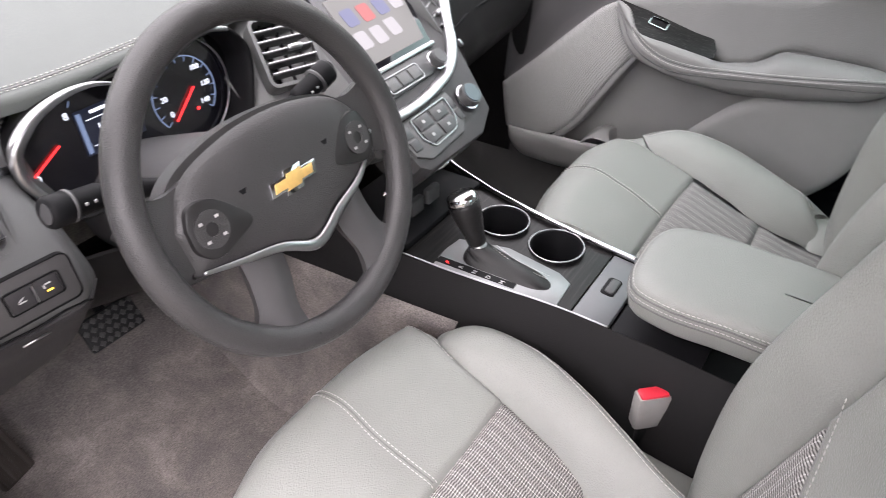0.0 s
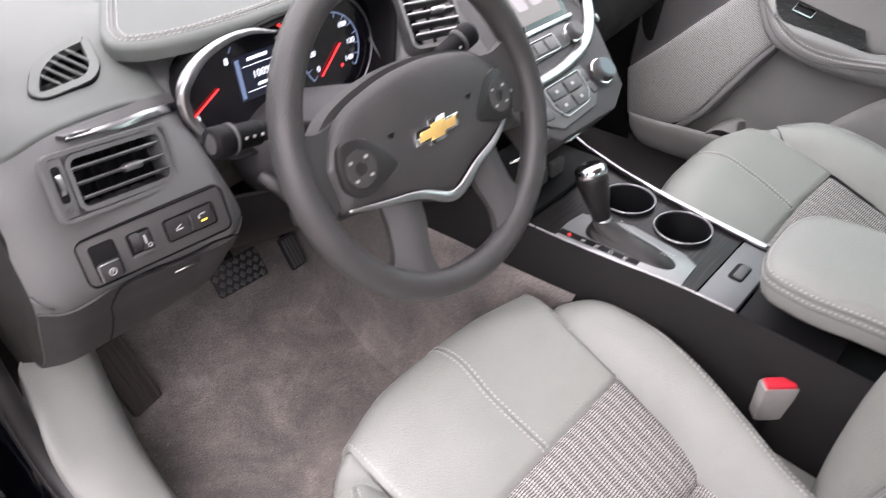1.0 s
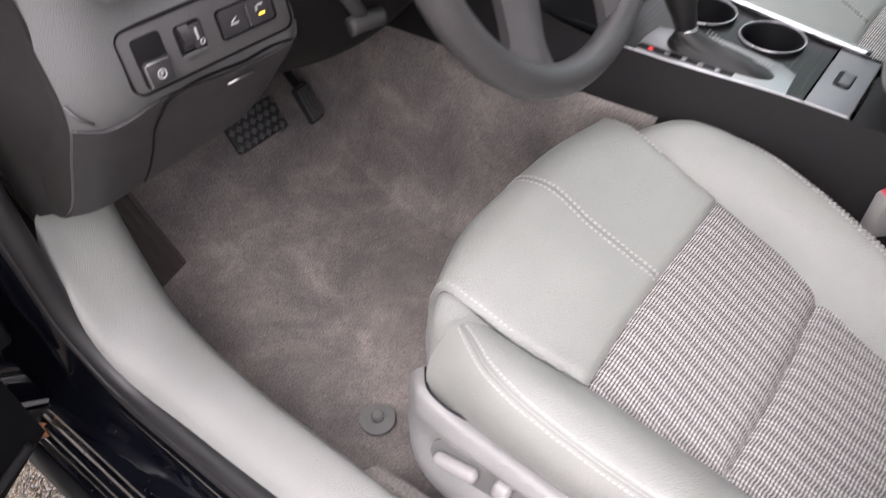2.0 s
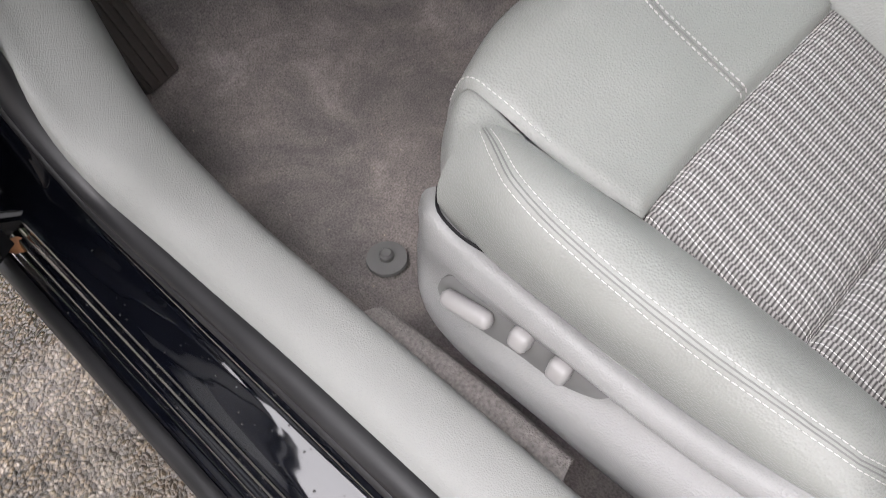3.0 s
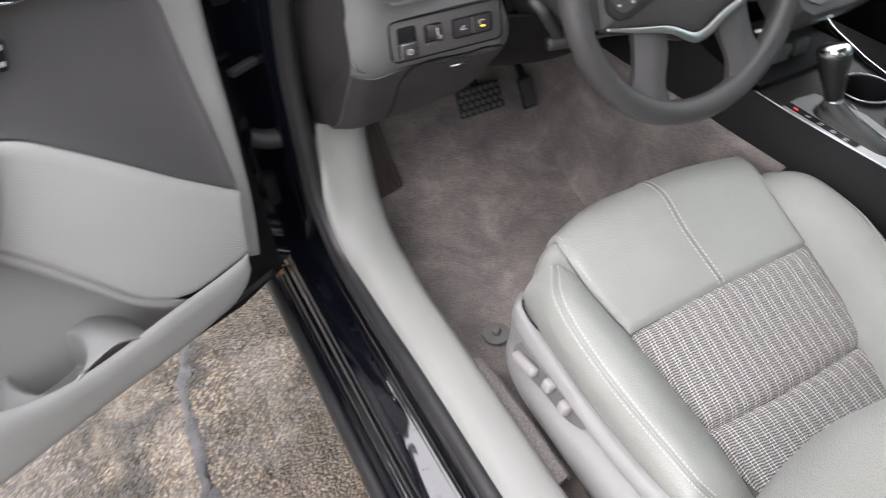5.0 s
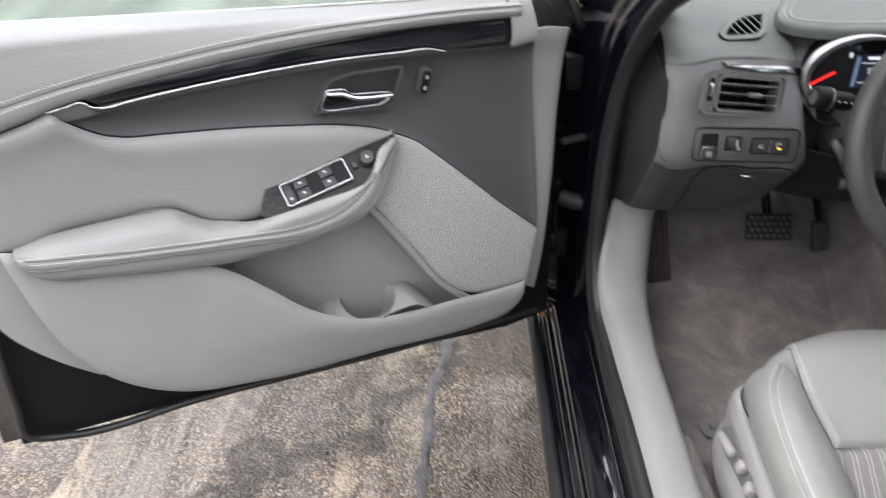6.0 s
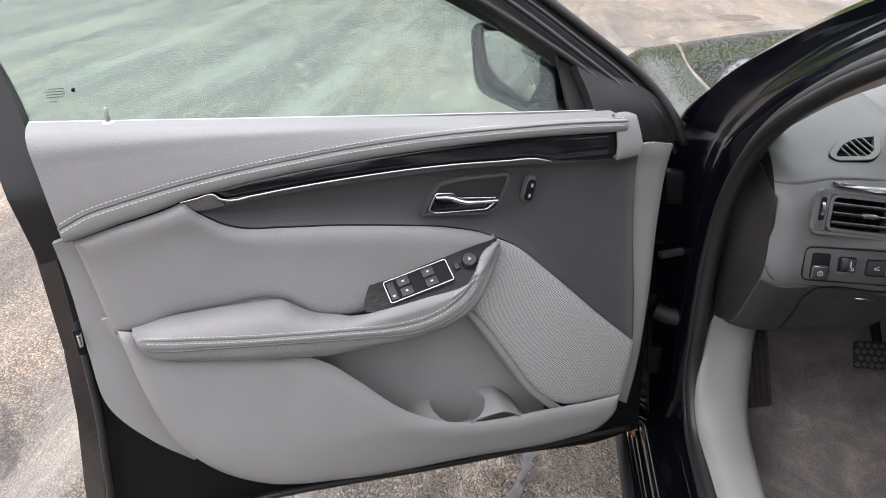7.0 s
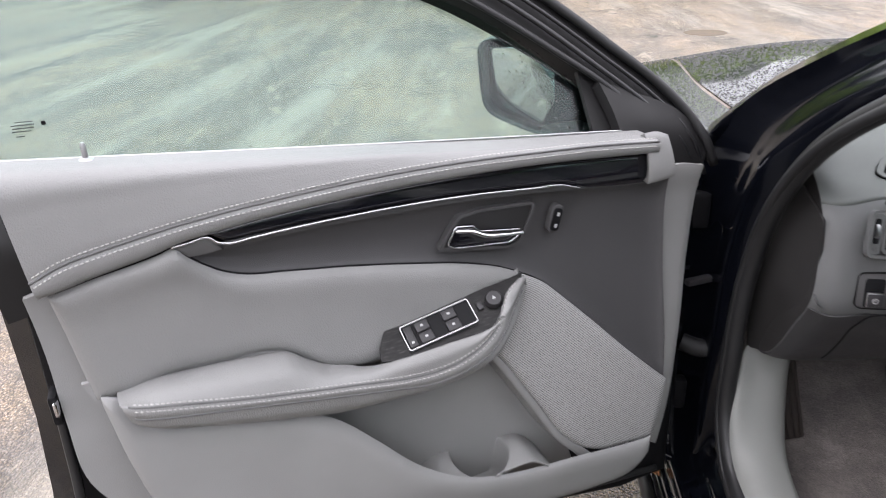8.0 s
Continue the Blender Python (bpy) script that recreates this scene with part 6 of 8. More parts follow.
    # glovebox side
    rows = [[(0.19, 0.33, 1.0), (0.19, 0.24, 0.955), (0.205, 0.16, 0.88), (0.19, 0.13, 0.82), (0.17, 0.20, 0.75), (0.16, 0.5, 0.68)],
            [(0.25, 0.34, 1.0), (0.255, 0.27, 0.955), (0.26, 0.22, 0.88), (0.25, 0.20, 0.80), (0.24, 0.28, 0.72), (0.24, 0.5, 0.66)],
            [(0.40, 0.35, 1.0), (0.40, 0.30, 0.955), (0.40, 0.26, 0.88), (0.40, 0.24, 0.78), (0.40, 0.30, 0.70), (0.40, 0.5, 0.64)],
            [(0.69, 0.36, 0.99), (0.69, 0.32, 0.95), (0.69, 0.28, 0.88), (0.69, 0.27, 0.78), (0.69, 0.33, 0.70), (0.69, 0.5, 0.64)]]
    part("passenger_panel", grid_mesh("passenger_panel", facing(sheet(rows, 50, 40), (0, -1, 0)), 0.006), CONSOLEDARK, d, "charcoal passenger side of the dashboard")
    part("glovebox_gap", tube_mesh("glovebox_gap", [(0.262, 0.213, 0.86), (0.40, 0.255, 0.855), (0.68, 0.274, 0.85)], 0.002, 6), BLACK, d)
    rows = [[(0.742, 0.30, 0.95), (0.745, 0.29, 0.80), (0.745, 0.31, 0.60), (0.74, 0.33, 0.36)], [(0.735, 0.62, 0.95), (0.735, 0.62, 0.80), (0.735, 0.64, 0.60), (0.73, 0.66, 0.36)]]
    part("kick_panel", grid_mesh("kick_panel", facing(between(*rows, 20, 8), (-1, 0, 0)), 0.004), CONSOLEDARK, d, "charcoal kick panel on the passenger side")
    # between instruments and centre stack
    rows = [[(-0.21, 0.33, 1.0), (-0.20, 0.30, 0.94), (-0.20, 0.24, 0.88), (-0.20, 0.20, 0.82), (-0.20, 0.30, 0.72)], [(-0.10, 0.33, 1.012), (-0.09, 0.235, 0.97), (-0.085, 0.15, 0.895), (-0.08, 0.08, 0.83), (-0.08, 0.2, 0.74)]]
    part("middle_panel", grid_mesh("middle_panel", facing(between(*rows, 30, 14), (0, -1, 0.4)), 0.006), DASHLOW, d)
    return d


def vent_parts(v, m, w, h, slats, upright=6):
    """A framed air vent in the plane of m: frame, dark throat, level slats, upright fins and a sliding tab."""
    part("throat", prism_mesh("throat", rounded(w - 0.006, h - 0.006, 0.008, 4), -0.03, -0.026, 0, m), BLACK, v)
    part("frame", ring_mesh("frame", rounded(w, h, 0.012, 5), 0.005, -0.028, 0.0018, m), DASHLOW, v)
    for k in range(upright):
        part("fin", box_mesh("fin", (0.0015, h - 0.012, 0.012), (-w / 2 + w * (k + 1) / (upright + 1), 0, -0.018), 0, m), BLACK, v)
    for k in range(slats):
        y = -h / 2 + h * (k + 1) / (slats + 1)
        part("slat", box_mesh("slat", (w - 0.012, 0.0035, 0.016), (0, y, -0.006), 0.0015, m @ pose(0, 0, 0, -12)), SLAT, v, "dark slat with a pale front edge")
        part("slat_edge", box_mesh("slat_edge", (w - 0.013, 0.0013, 0.001), (0, y + 0.0006, 0.0024), 0, m @ pose(0, 0, 0, -12)), SATIN, v)
    part("tab", box_mesh("tab", (0.022, 0.008, 0.012), (0.01, 0.0, 0.002), 0.003, m), SATIN, v, "silver sliding tab")


def build_vents():
    v = thing("side_air_vent", "square dashboard air vent with level slats and thumbwheel", "air vent", group="dashboard vents")
    m = VENT_AT
    vent_parts(v, m @ Matrix.Translation((0.009, 0, 0)), 0.112, 0.058, 3)
    part("surround", ring_mesh("surround", rounded(0.140, 0.068, 0.010, 5, 0.001, 0.0), 0.004, -0.006, 0.0026, m), DASHLOW, v, "soft-edged vent surround")
    part("wheel_plate", prism_mesh("wheel_plate", rounded(0.018, 0.058, 0.003, 4, -0.057, 0.0), -0.006, 0.0006, 0.0006, m), DASHLOW, v)
    part("wheel_slot", prism_mesh("wheel_slot", rounded(0.009, 0.036, 0.003, 4, -0.057, 0.004), -0.01, 0.0014, 0.0004, m), BLACK, v)
    part("thumbwheel", lathe_mesh("thumbwheel", [(0.0, -0.0025), (0.018, -0.0025), (0.018, 0.0025), (0.0, 0.0025)], m @ Matrix.Translation((-0.057, 0.004, -0.0135)) @ pose(0, 0, 0, 0, 90, 0)), SATIN, v, "ribbed silver thumbwheel")
    part("wheel_mark", ring_mesh("wheel_mark", disc(0.003, 12, -0.057, -0.0215), 0.0008, 0.0004, 0.0012, m), SLAT, v)
    c = thing("centre_air_vent", "slatted air vent beside the instruments", "air vent", group="dashboard vents")
    m = plane_at((-0.132, 0.225, 0.958), (0.93, -0.36, 0.0), (0.1, 0.60, 0.70))
    vent_parts(c, m, 0.085, 0.10, 5, 3)
    r = thing("centre_air_vent", "dark upright air vent beside the screen", "air vent", group="dashboard vents")
    m = plane_at((0.172, 0.185, 0.925), (0.90, 0.35, 0.0), (0.30, 0.62, 0.66))
    vent_parts(r, m, 0.05, 0.11, 5, 2)
    part("thumbwheel", box_mesh("thumbwheel", (0.010, 0.014, 0.008), (0.012, -0.064, 0.004), 0.003, m), SATIN, r)
    o = thing("defroster_vent", "oval slotted demister vent on the dashboard top", "air vent", group="dashboard vents")
    m, leaf, hole, c = DEMIST_AT, DEMIST_LEAF, DEMIST_HOLE, DEMIST_MID
    part("throat", prism_mesh("throat", [tuple(p) for p in hole * 1.1], -0.030, -0.026, 0, m), BLACK, o)
    part("throat_wall", ring_mesh("throat_wall", [tuple(c + (p - c) * 1.10) for p in hole], 0.003, -0.027, 0.001, m), BLACK, o)
    part("frame", ring_mesh("frame", leaf, 0.0095, -0.006, 0.0036, m), DASH, o)
    part("frame_gap", ring_mesh("frame_gap", [tuple(c + (np.array(p) - c) * 1.03) for p in leaf], 0.0012, -0.006, 0.0022, m), BLACK, o)

    along, across = np.array([0.20, -0.98]), np.array([0.98, 0.20])
    for k in range(5):
        q = [c + across * (-0.026 + 0.0125 * k) + along * t for t in np.linspace(-0.05, 0.05, 101)]
        q = [p for p in q if inside(hole, p)]
        if len(q) > 8:
            a, b = q[0], q[-1]
            mid, run = (a + b) / 2, b - a
            part("slat", box_mesh("slat", (float(np.hypot(*run)) + 0.001, 0.0026, 0.003), (0, 0, 0), 0.0008, m @ Matrix.Translation((mid[0], mid[1], 0.0022)) @ pose(0, 0, 0, 0, 0, math.degrees(math.atan2(run[1], run[0])))), DASH, o)


def build_switches():
    """Panel of switches below the side vent."""
    p = thing("dash_switch_panel", "dark switch panel with parking brake, dimmer and two buttons", "switch panel")
    m = plane_at((-0.612, 0.1865, 0.852), (0.99, -0.10, 0.01), (0.0, 0.16, 0.98))
    part("surround", ring_mesh("surround", rounded(0.164, 0.056, 0.010, 5, 0.002, 0.0), 0.0013, -0.006, 0.0018, m), BLACK, p)
    part("plate", prism_mesh("plate", rounded(0.161, 0.053, 0.009, 5, 0.002, 0.0), -0.008, 0.001, 0.001, m), SWITCHPLATE, p, "charcoal switch plate")
    part("brake_well", prism_mesh("brake_well", rounded(0.027, 0.043, 0.004, 4, -0.055, -0.003), -0.004, 0.0015, 0.0005, m), BLACK, p)
    b = part("brake_switch", box_mesh("brake_switch", (0.023, 0.021, 0.014), (-0.055, -0.012, 0.002), 0.003, m), KEYGREY, p, "parking brake switch")
    part("brake_mark", ring_mesh("brake_mark", disc(0.0042, 16, -0.055, -0.013), 0.0010, 0.0090, 0.0094, m), WHITE, b)
    part("brake_letter", words_mesh("brake_letter", "P", 0.0055, m @ Matrix.Translation((-0.055, -0.013, 0.0092))), WHITE, b)
    part("brake_edge", box_mesh("brake_edge", (0.021, 0.0022, 0.006), (-0.055, -0.0025, 0.0055), 0.001, m), SATIN, b)
    part("brake_edge", box_mesh("brake_edge", (0.0016, 0.019, 0.004), (-0.0665, -0.012, 0.007), 0.0006, m), SATIN, b)
    part("dimmer_well", prism_mesh("dimmer_well", rounded(0.026, 0.028, 0.004, 4, -0.0175, 0.001), -0.004, 0.0016, 0.0005, m), BLACK, p)
    k = part("dimmer_wheel", lathe_mesh("dimmer_wheel", [(0.0, -0.009), (0.013, -0.009), (0.013, 0.0), (0.0, 0.0)], m @ Matrix.Translation((-0.0175, 0.003, -0.006)) @ pose(0, 0, 0, 0, 90, 0)), KEYGREY, p, "ribbed dimmer wheel")
    part("dimmer_face", box_mesh("dimmer_face", (0.011, 0.020, 0.003), (-0.0115, 0.002, 0.003), 0.001, m), KEYGREY, p)
    part("dimmer_mark", box_mesh("dimmer_mark", (0.0018, 0.010, 0.0006), (-0.0125, 0.004, 0.0047), 0, m), WHITE, k)
    part("dimmer_mark", ring_mesh("dimmer_mark", disc(0.0025, 10, -0.0095, -0.004), 0.0009, 0.0045, 0.005, m), WHITE, k)
    part("dimmer_foot", box_mesh("dimmer_foot", (0.024, 0.004, 0.004), (-0.0175, -0.0115, 0.002), 0.001, m), SLAT, p)
    part("button_bezel", ring_mesh("button_bezel", rounded(0.059, 0.027, 0.004, 4, 0.039, 0.0), 0.0016, -0.002, 0.0026, m), BLACK, p)
    for x in (0.0253, 0.0527):
        b = part("push_button", prism_mesh("push_button", rounded(0.026, 0.0235, 0.003, 4, x, 0.0), -0.002, 0.0032, 0.001, m), KEYGREY, p, "dark push button")
        if x > 0.05:
            part("button_light", box_mesh("button_light", (0.006, 0.0018, 0.0004), (x + 0.001, -0.0035, 0.0034), 0, m), AMBER, b, "lit amber tell-tale")
            part("button_mark", box_mesh("button_mark", (0.006, 0.0016, 0.0004), (x + 0.001, 0.0045, 0.0034), 0, m), WHITE, b)
            part("button_mark", box_mesh("button_mark", (0.0016, 0.004, 0.0004), (x - 0.0035, 0.002, 0.0034), 0, m), WHITE, b)
        else:
            part("button_mark", box_mesh("button_mark", (0.008, 0.0014, 0.0004), (x, -0.0022, 0.0034), 0, m), WHITE, b)
            part("button_mark", box_mesh("button_mark", (0.007, 0.0012, 0.0004), (0, 0, 0), 0, m @ Matrix.Translation((x - 0.0005, 0.001, 0.0034)) @ pose(0, 0, 0, 0, 0, 28)), WHITE, b)
    part("button_line", box_mesh("button_line", (0.0011, 0.021, 0.004), (0.039, 0.0, 0.002), 0, m), SATIN, p)


def build_cluster():
    c = thing("instrument_cluster", "lit instrument cluster with red needles and silver rims", "instrument cluster")
    m = plane_at((-0.355, 0.288, 0.925), (1, -0.01, 0), (0, 0.10, 1))
    out = [(-0.148, -0.03), (-0.152, 0.02), (-0.135, 0.052), (-0.095, 0.068), (-0.05, 0.070), (-0.01, 0.074), (0.05, 0.074), (0.10, 0.078), (0.14, 0.072), (0.165, 0.045), (0.160, -0.01), (0.14, -0.055), (0.06, -0.068), (-0.06, -0.068), (-0.12, -0.058)]
    ring = spline(out + [out[0]], 80)[:-1]
    part("face", prism_mesh("face", [tuple(p) for p in ring * 0.99], -0.01, 0.0, 0, m), GLOSS, c, "glossy black dial face")
    wall = np.stack([np.array([tuple(m @ Vector((x * f, y * f, z))) for x, y in np.r_[ring, ring[:1]]]) for z, f in ((-0.002, 0.98), (0.02, 1.0), (0.040, 1.03), (0.044, 1.05), (0.038, 1.07))])
    g = sheet(list(wall), 90, 12)
    part("binnacle", grid_mesh("binnacle", g if grid_normals(g)[2, :].dot(np.array([0, -1.0, 0])).mean() > -2 else g, 0.003), BLACK, c, "black instrument binnacle")
    # silver crescent on the left and a thin line round the right dial
    left = [tuple(m @ Vector((x, y, 0.044))) for x, y in spline([(-0.128, -0.055), (-0.1455, -0.0225), (-0.1585, 0.008), (-0.155, 0.035), (-0.1335, 0.0565), (-0.0957, 0.0715), (-0.054, 0.0735), (-0.018, 0.063)], 60)]
    part("silver_crescent", tube_mesh("silver_crescent", left, spline([[0.003], [0.006], [0.0075], [0.008], [0.0085], [0.007], [0.0045], [0.0015]], 60)[:, 0], 12), SATIN, c, "satin silver crescent rim")
    right = [tuple(m @ Vector((x, y, 0.040))) for x, y in spline([(-0.02, 0.056), (0.025, 0.056), (0.052, 0.068), (0.085, 0.080), (0.12, 0.083), (0.150, 0.074)], 50)]
    part("silver_line", tube_mesh("silver_line", right, spline([[0.002], [0.003], [0.006], [0.008], [0.008], [0.003]], 50)[:, 0], 8), SATIN, c)
    thin = [tuple(m @ Vector((x, y, 0.006))) for x, y in [(0.085 + 0.072 * math.cos(a), 0.005 + 0.072 * math.sin(a)) for a in np.linspace(-2.1, 1.2, 40)]]
    part("dial_rim", tube_mesh("dial_rim", thin, 0.0012, 6), SATIN, c)
    # dials: ticks, numerals, needles
    for cx, cy, r, a0, a1, n, hand in ((-0.088, 0.004, 0.050, 215, 60, 9, 212), (0.088, 0.003, 0.045, 222, -40, 15, 222)):
        for k in range(n):
            a = radians(a0 + (a1 - a0) * k / (n - 1))
            part("tick", box_mesh("tick", (0.007, 0.0013, 0.0004), (0, 0, 0), 0, m @ Matrix.Translation((cx + r * math.cos(a), cy + r * math.sin(a), 0.001)) @ pose(0, 0, 0, 0, 0, math.degrees(a))), BLUEGLOW, c)
    arc = [tuple(m @ Vector((0.088 + 0.049 * math.cos(a), 0.003 + 0.049 * math.sin(a), 0.001))) for a in np.linspace(radians(222), radians(-40), 50)]
    part("dial_arc", tube_mesh("dial_arc", arc, 0.0009, 6), BLUEGLOW, c)
    for text, x, y, s in (("0", -0.1266, -0.019, 0.011), ("8", -0.0714, 0.035, 0.012), ("0", 0.0615, -0.016, 0.011), ("20", 0.056, 0.006, 0.010), ("100", 0.113, 0.031, 0.010), ("120", 0.123, 0.006, 0.010), ("140", 0.116, -0.016, 0.010)):
        part("numeral", words_mesh("numeral", text, s, m @ Matrix.Translation((x, y, 0.001))), WHITEGLOW, c)
    for x, y, a, ln in ((-0.1116, -0.003, 29, 0.0465), (0.0835, -0.009, 42, 0.052)):
        part("needle", box_mesh("needle", (ln, 0.0022, 0.0012), (0, 0, 0.003), 0, m @ Matrix.Translation((x, y, 0)) @ pose(0, 0, 0, 0, 0, a)), REDGLOW, c, "lit red needle")
    part("warning_light", lathe_mesh("warning_light", [(0.0, 0.001), (0.0025, 0.001), (0.0, 0.002)], m @ Matrix.Translation((0.1024, -0.0224, 0))), REDGLOW, c)
    part("small_needle", box_mesh("small_needle", (0.016, 0.0022, 0.001), (0, 0, 0.003), 0, m @ Matrix.Translation((0.010, 0.062, 0)) @ pose(0, 0, 0, 0, 0, 120)), REDGLOW, c)
    # message display
    part("display", prism_mesh("display", rounded(0.082, 0.056, 0.002, 3, -0.022, 0.008), 0.0, 0.0012, 0, m), DIMGLOW, c, "lit message display")
    part("display_bar", box_mesh("display_bar", (0.006, 0.050, 0.0004), (-0.058, 0.008, 0.0016), 0, m), BLUEGLOW, c)
    part("display_header", box_mesh("display_header", (0.030, 0.004, 0.0004), (-0.028, 0.030, 0.0016), 0, m), WHITEGLOW, c)
    for y in (0.022, -0.010):
        part("display_line", box_mesh("display_line", (0.066, 0.0008, 0.0004), (-0.018, y, 0.0016), 0, m), WHITEGLOW, c)
    part("display_words", words_mesh("display_words", "100%", 0.013, m @ Matrix.Translation((-0.026, 0.009, 0.0016))), WHITEGLOW, c)
    part("display_line", box_mesh("display_line", (0.030, 0.004, 0.0004), (-0.020, -0.004, 0.0016), 0, m), WHITEGLOW, c)
    return c


def build_column():
    c = thing("steering_column", "dark plastic steering column shroud with two stalks", "steering column")
    axis = np.array([0, 0.916, -0.40])
    o = np.array([-0.361, 0.017, 0.941])
    rows = []
    for t, w, h in ((0.03, 0.045, 0.04), (0.06, 0.062, 0.05), (0.12, 0.070, 0.058), (0.22, 0.078, 0.066), (0.30, 0.085, 0.07)):
        p = o + axis * t
        up = np.array([0, 0.40, 0.916])
        rows.append([p + np.array([1, 0, 0]) * w * math.cos(a) + up * h * math.sin(a) for a in np.linspace(0, 2 * np.pi, 13)])
    g = sheet(rows, 40, 20)
    part("shroud", grid_mesh("shroud", g[:, ::-1] if grid_normals(g)[10, 10] @ np.array([0, 0.4, 0.916]) < 0 else g, 0.004), DARK, c, "charcoal column shroud")
    for pts, label in (([(-0.43, 0.125, 0.925), (-0.47, 0.135, 0.94), (-0.505, 0.137, 0.949)], "left"), ([(-0.29, 0.125, 0.915), (-0.24, 0.13, 0.932), (-0.20, 0.13, 0.947)], "right")):
        part("stalk_arm", tube_mesh("stalk_arm", spline(pts, 12), 0.0105, 12), BLACK, c, "black stalk")
    for a, b, dial in (((-0.492, 0.136, 0.946), (-0.553, 0.133, 0.957), (-0.520, 0.134, 0.951)), ((-0.222, 0.130, 0.940), (-0.160, 0.128, 0.960), (-0.19, 0.129, 0.950))):
        a, b = np.array(a), np.array(b)
        s = part("stalk_head", tube_mesh("stalk_head", [a, a + (b - a) * 0.1, a + (b - a) * 0.62, a + (b - a) * 0.66, a + (b - a) * 0.95, b], [0.010, 0.0135, 0.0135, 0.0165, 0.0165, 0.0145], 18), BLACK, c, "ribbed stalk end")
        part("stalk_ring", tube_mesh("stalk_ring", [a + (b - a) * 0.60, a + (b - a) * 0.645], 0.0170, 18), SLAT, s)
        d = (b - a) / np.linalg.norm(b - a)
        mm = plane_at(tuple(b + d * 0.0004), (0, 1, 0), (0.2, 0, 1))
        part("end_ring", lathe_mesh("end_ring", [(0.0085, 0.0), (0.0105, 0.0), (0.0105, 0.001), (0.0085, 0.001)], mm), SLAT, s)
        for k in range(3):
            q = a + (b - a) * (0.12 + 0.16 * k)
            part("stalk_mark", box_mesh("stalk_mark", (0.0028, 0.002, 0.0026), tuple(q + np.array([0, -0.0135, 0.003])), 0), WHITE, s)
    lv = thing("tilt_lever", "dark grey lever under the steering column", "lever")
    part("arm", tube_mesh("arm", spline([(-0.455, 0.215, 0.842), (-0.450, 0.200, 0.835), (-0.430, 0.198, 0.806), (-0.412, 0.200, 0.780)], 14), 0.0085, 10), SWITCHPLATE, lv)
    part("knob", tube_mesh("knob", spline([(-0.430, 0.201, 0.772), (-0.410, 0.197, 0.772), (-0.385, 0.196, 0.768)], 10), 0.0105, 12), SWITCHPLATE, lv)


def build_wheel():
    """Four-spoke steering wheel; local x right, y up in the wheel's plane, z to the driver."""
    M = plane_at((-0.361, 0.017, 0.941), (1, 0, 0), (0, 0.40, 0.916)) 
    w = thing("steering_wheel", "black four-spoke steering wheel with gold badge and silver trim", "steering wheel", M)
    R, r = 0.174, 0.0165
    a = np.linspace(0, 2 * np.pi, 96, endpoint=False)
    part("rim", tube_mesh("rim", np.c_[R * np.cos(a), R * np.sin(a), 0 * a], r, 16, True), WHEEL, w, "grained black wheel rim")
    # hub pad: a softly domed shield
    top = [(-0.142, 0.004), (-0.112, 0.042), (-0.055, 0.062), (0.0, 0.067), (0.055, 0.062), (0.112, 0.042), (0.142, 0.004)]
    low = [(-0.138, -0.044), (-0.10, -0.050), (-0.05, -0.062), (0.0, -0.080), (0.05, -0.062), (0.10, -0.050), (0.138, -0.044)]
    g = between([(x, y, -0.004) for x, y in top], [(x, y, -0.004) for x, y in low], 60, 30)
    g[..., 2] += -0.25 * g[..., 0] ** 2
    g = padded(facing(g, (0, 0, 1)), 0.014, 0.045)
    part("airbag_cover", grid_mesh("airbag_cover", g, 0.03), WHEEL, w, "grained charcoal airbag cover")
    back = between([(x * 1.05, y * 1.05, -0.016) for x, y in top], [(x * 1.05, y * 1.08, -0.016) for x, y in low], 40, 16)
    part("hub_back", grid_mesh("hub_back", facing(back, (0, 0, 1)), 0.025), WHEEL, w)
    # spokes: two level ones, two lower ones
    for s in (-1, 1):
        rows = [[(s * 0.100, 0.045, -0.010), (s * 0.13, 0.040, -0.006), (s * 0.165, 0.052, 0.0)], [(s * 0.105, 0.0, -0.008), (s * 0.135, 0.0, -0.004), (s * 0.172, 0.0, 0.004)], [(s * 0.105, -0.045, -0.010), (s * 0.135, -0.036, -0.006), (s * 0.166, -0.046, 0.0)]]
        part("spoke", grid_mesh("spoke", facing(sheet(rows, 14, 14), (0, 0, 1)), 0.014), WHEEL, w)
        rows = [[(s * 0.040, -0.045, -0.006), (s * 0.043, -0.09, -0.004), (s * 0.053, -0.130, -0.002), (s * 0.048, -0.164, 0.0)], [(s * 0.066, -0.045, 0.0), (s * 0.070, -0.09, 0.003), (s * 0.074, -0.13, 0.005), (s * 0.080, -0.156, 0.006)],
                [(s * 0.092, -0.04, -0.006), (s * 0.094, -0.085, -0.004), (s * 0.104, -0.115, -0.002), (s * 0.124, -0.125, 0.0)]]
        part("spoke", grid_mesh("spoke", facing(sheet(rows, 20, 14), (0, 0, 1)), 0.014), SPOKE, w, "satin charcoal lower spoke")
        # button pods
        pod = [(s * x, y - 0.008) for x, y in ((0.132, 0.012), (0.122, 0.030), (0.098, 0.030), (0.078, 0.014), (0.062, -0.010), (0.088, -0.022), (0.116, -0.026), (0.130, -0.014))]
        p = part("button_pod", prism_mesh("button_pod", [tuple(q) for q in spline(pod + [pod[0]], 40)[:-1]], -0.004, 0.0122, 0.003, pose(0, 0, 0, 0, s * 2, 0)), PODBLACK, w, "black steering wheel button pod")
        part("button_ring", ring_mesh("button_ring", disc(0.019, 28, s * 0.108, -0.006), 0.012, 0.004, 0.0134, pose(0, 0, 0, 0, s * 2, 0)), WHEEL, p)
        for k in range(4):
            b = radians(45 + 90 * k)
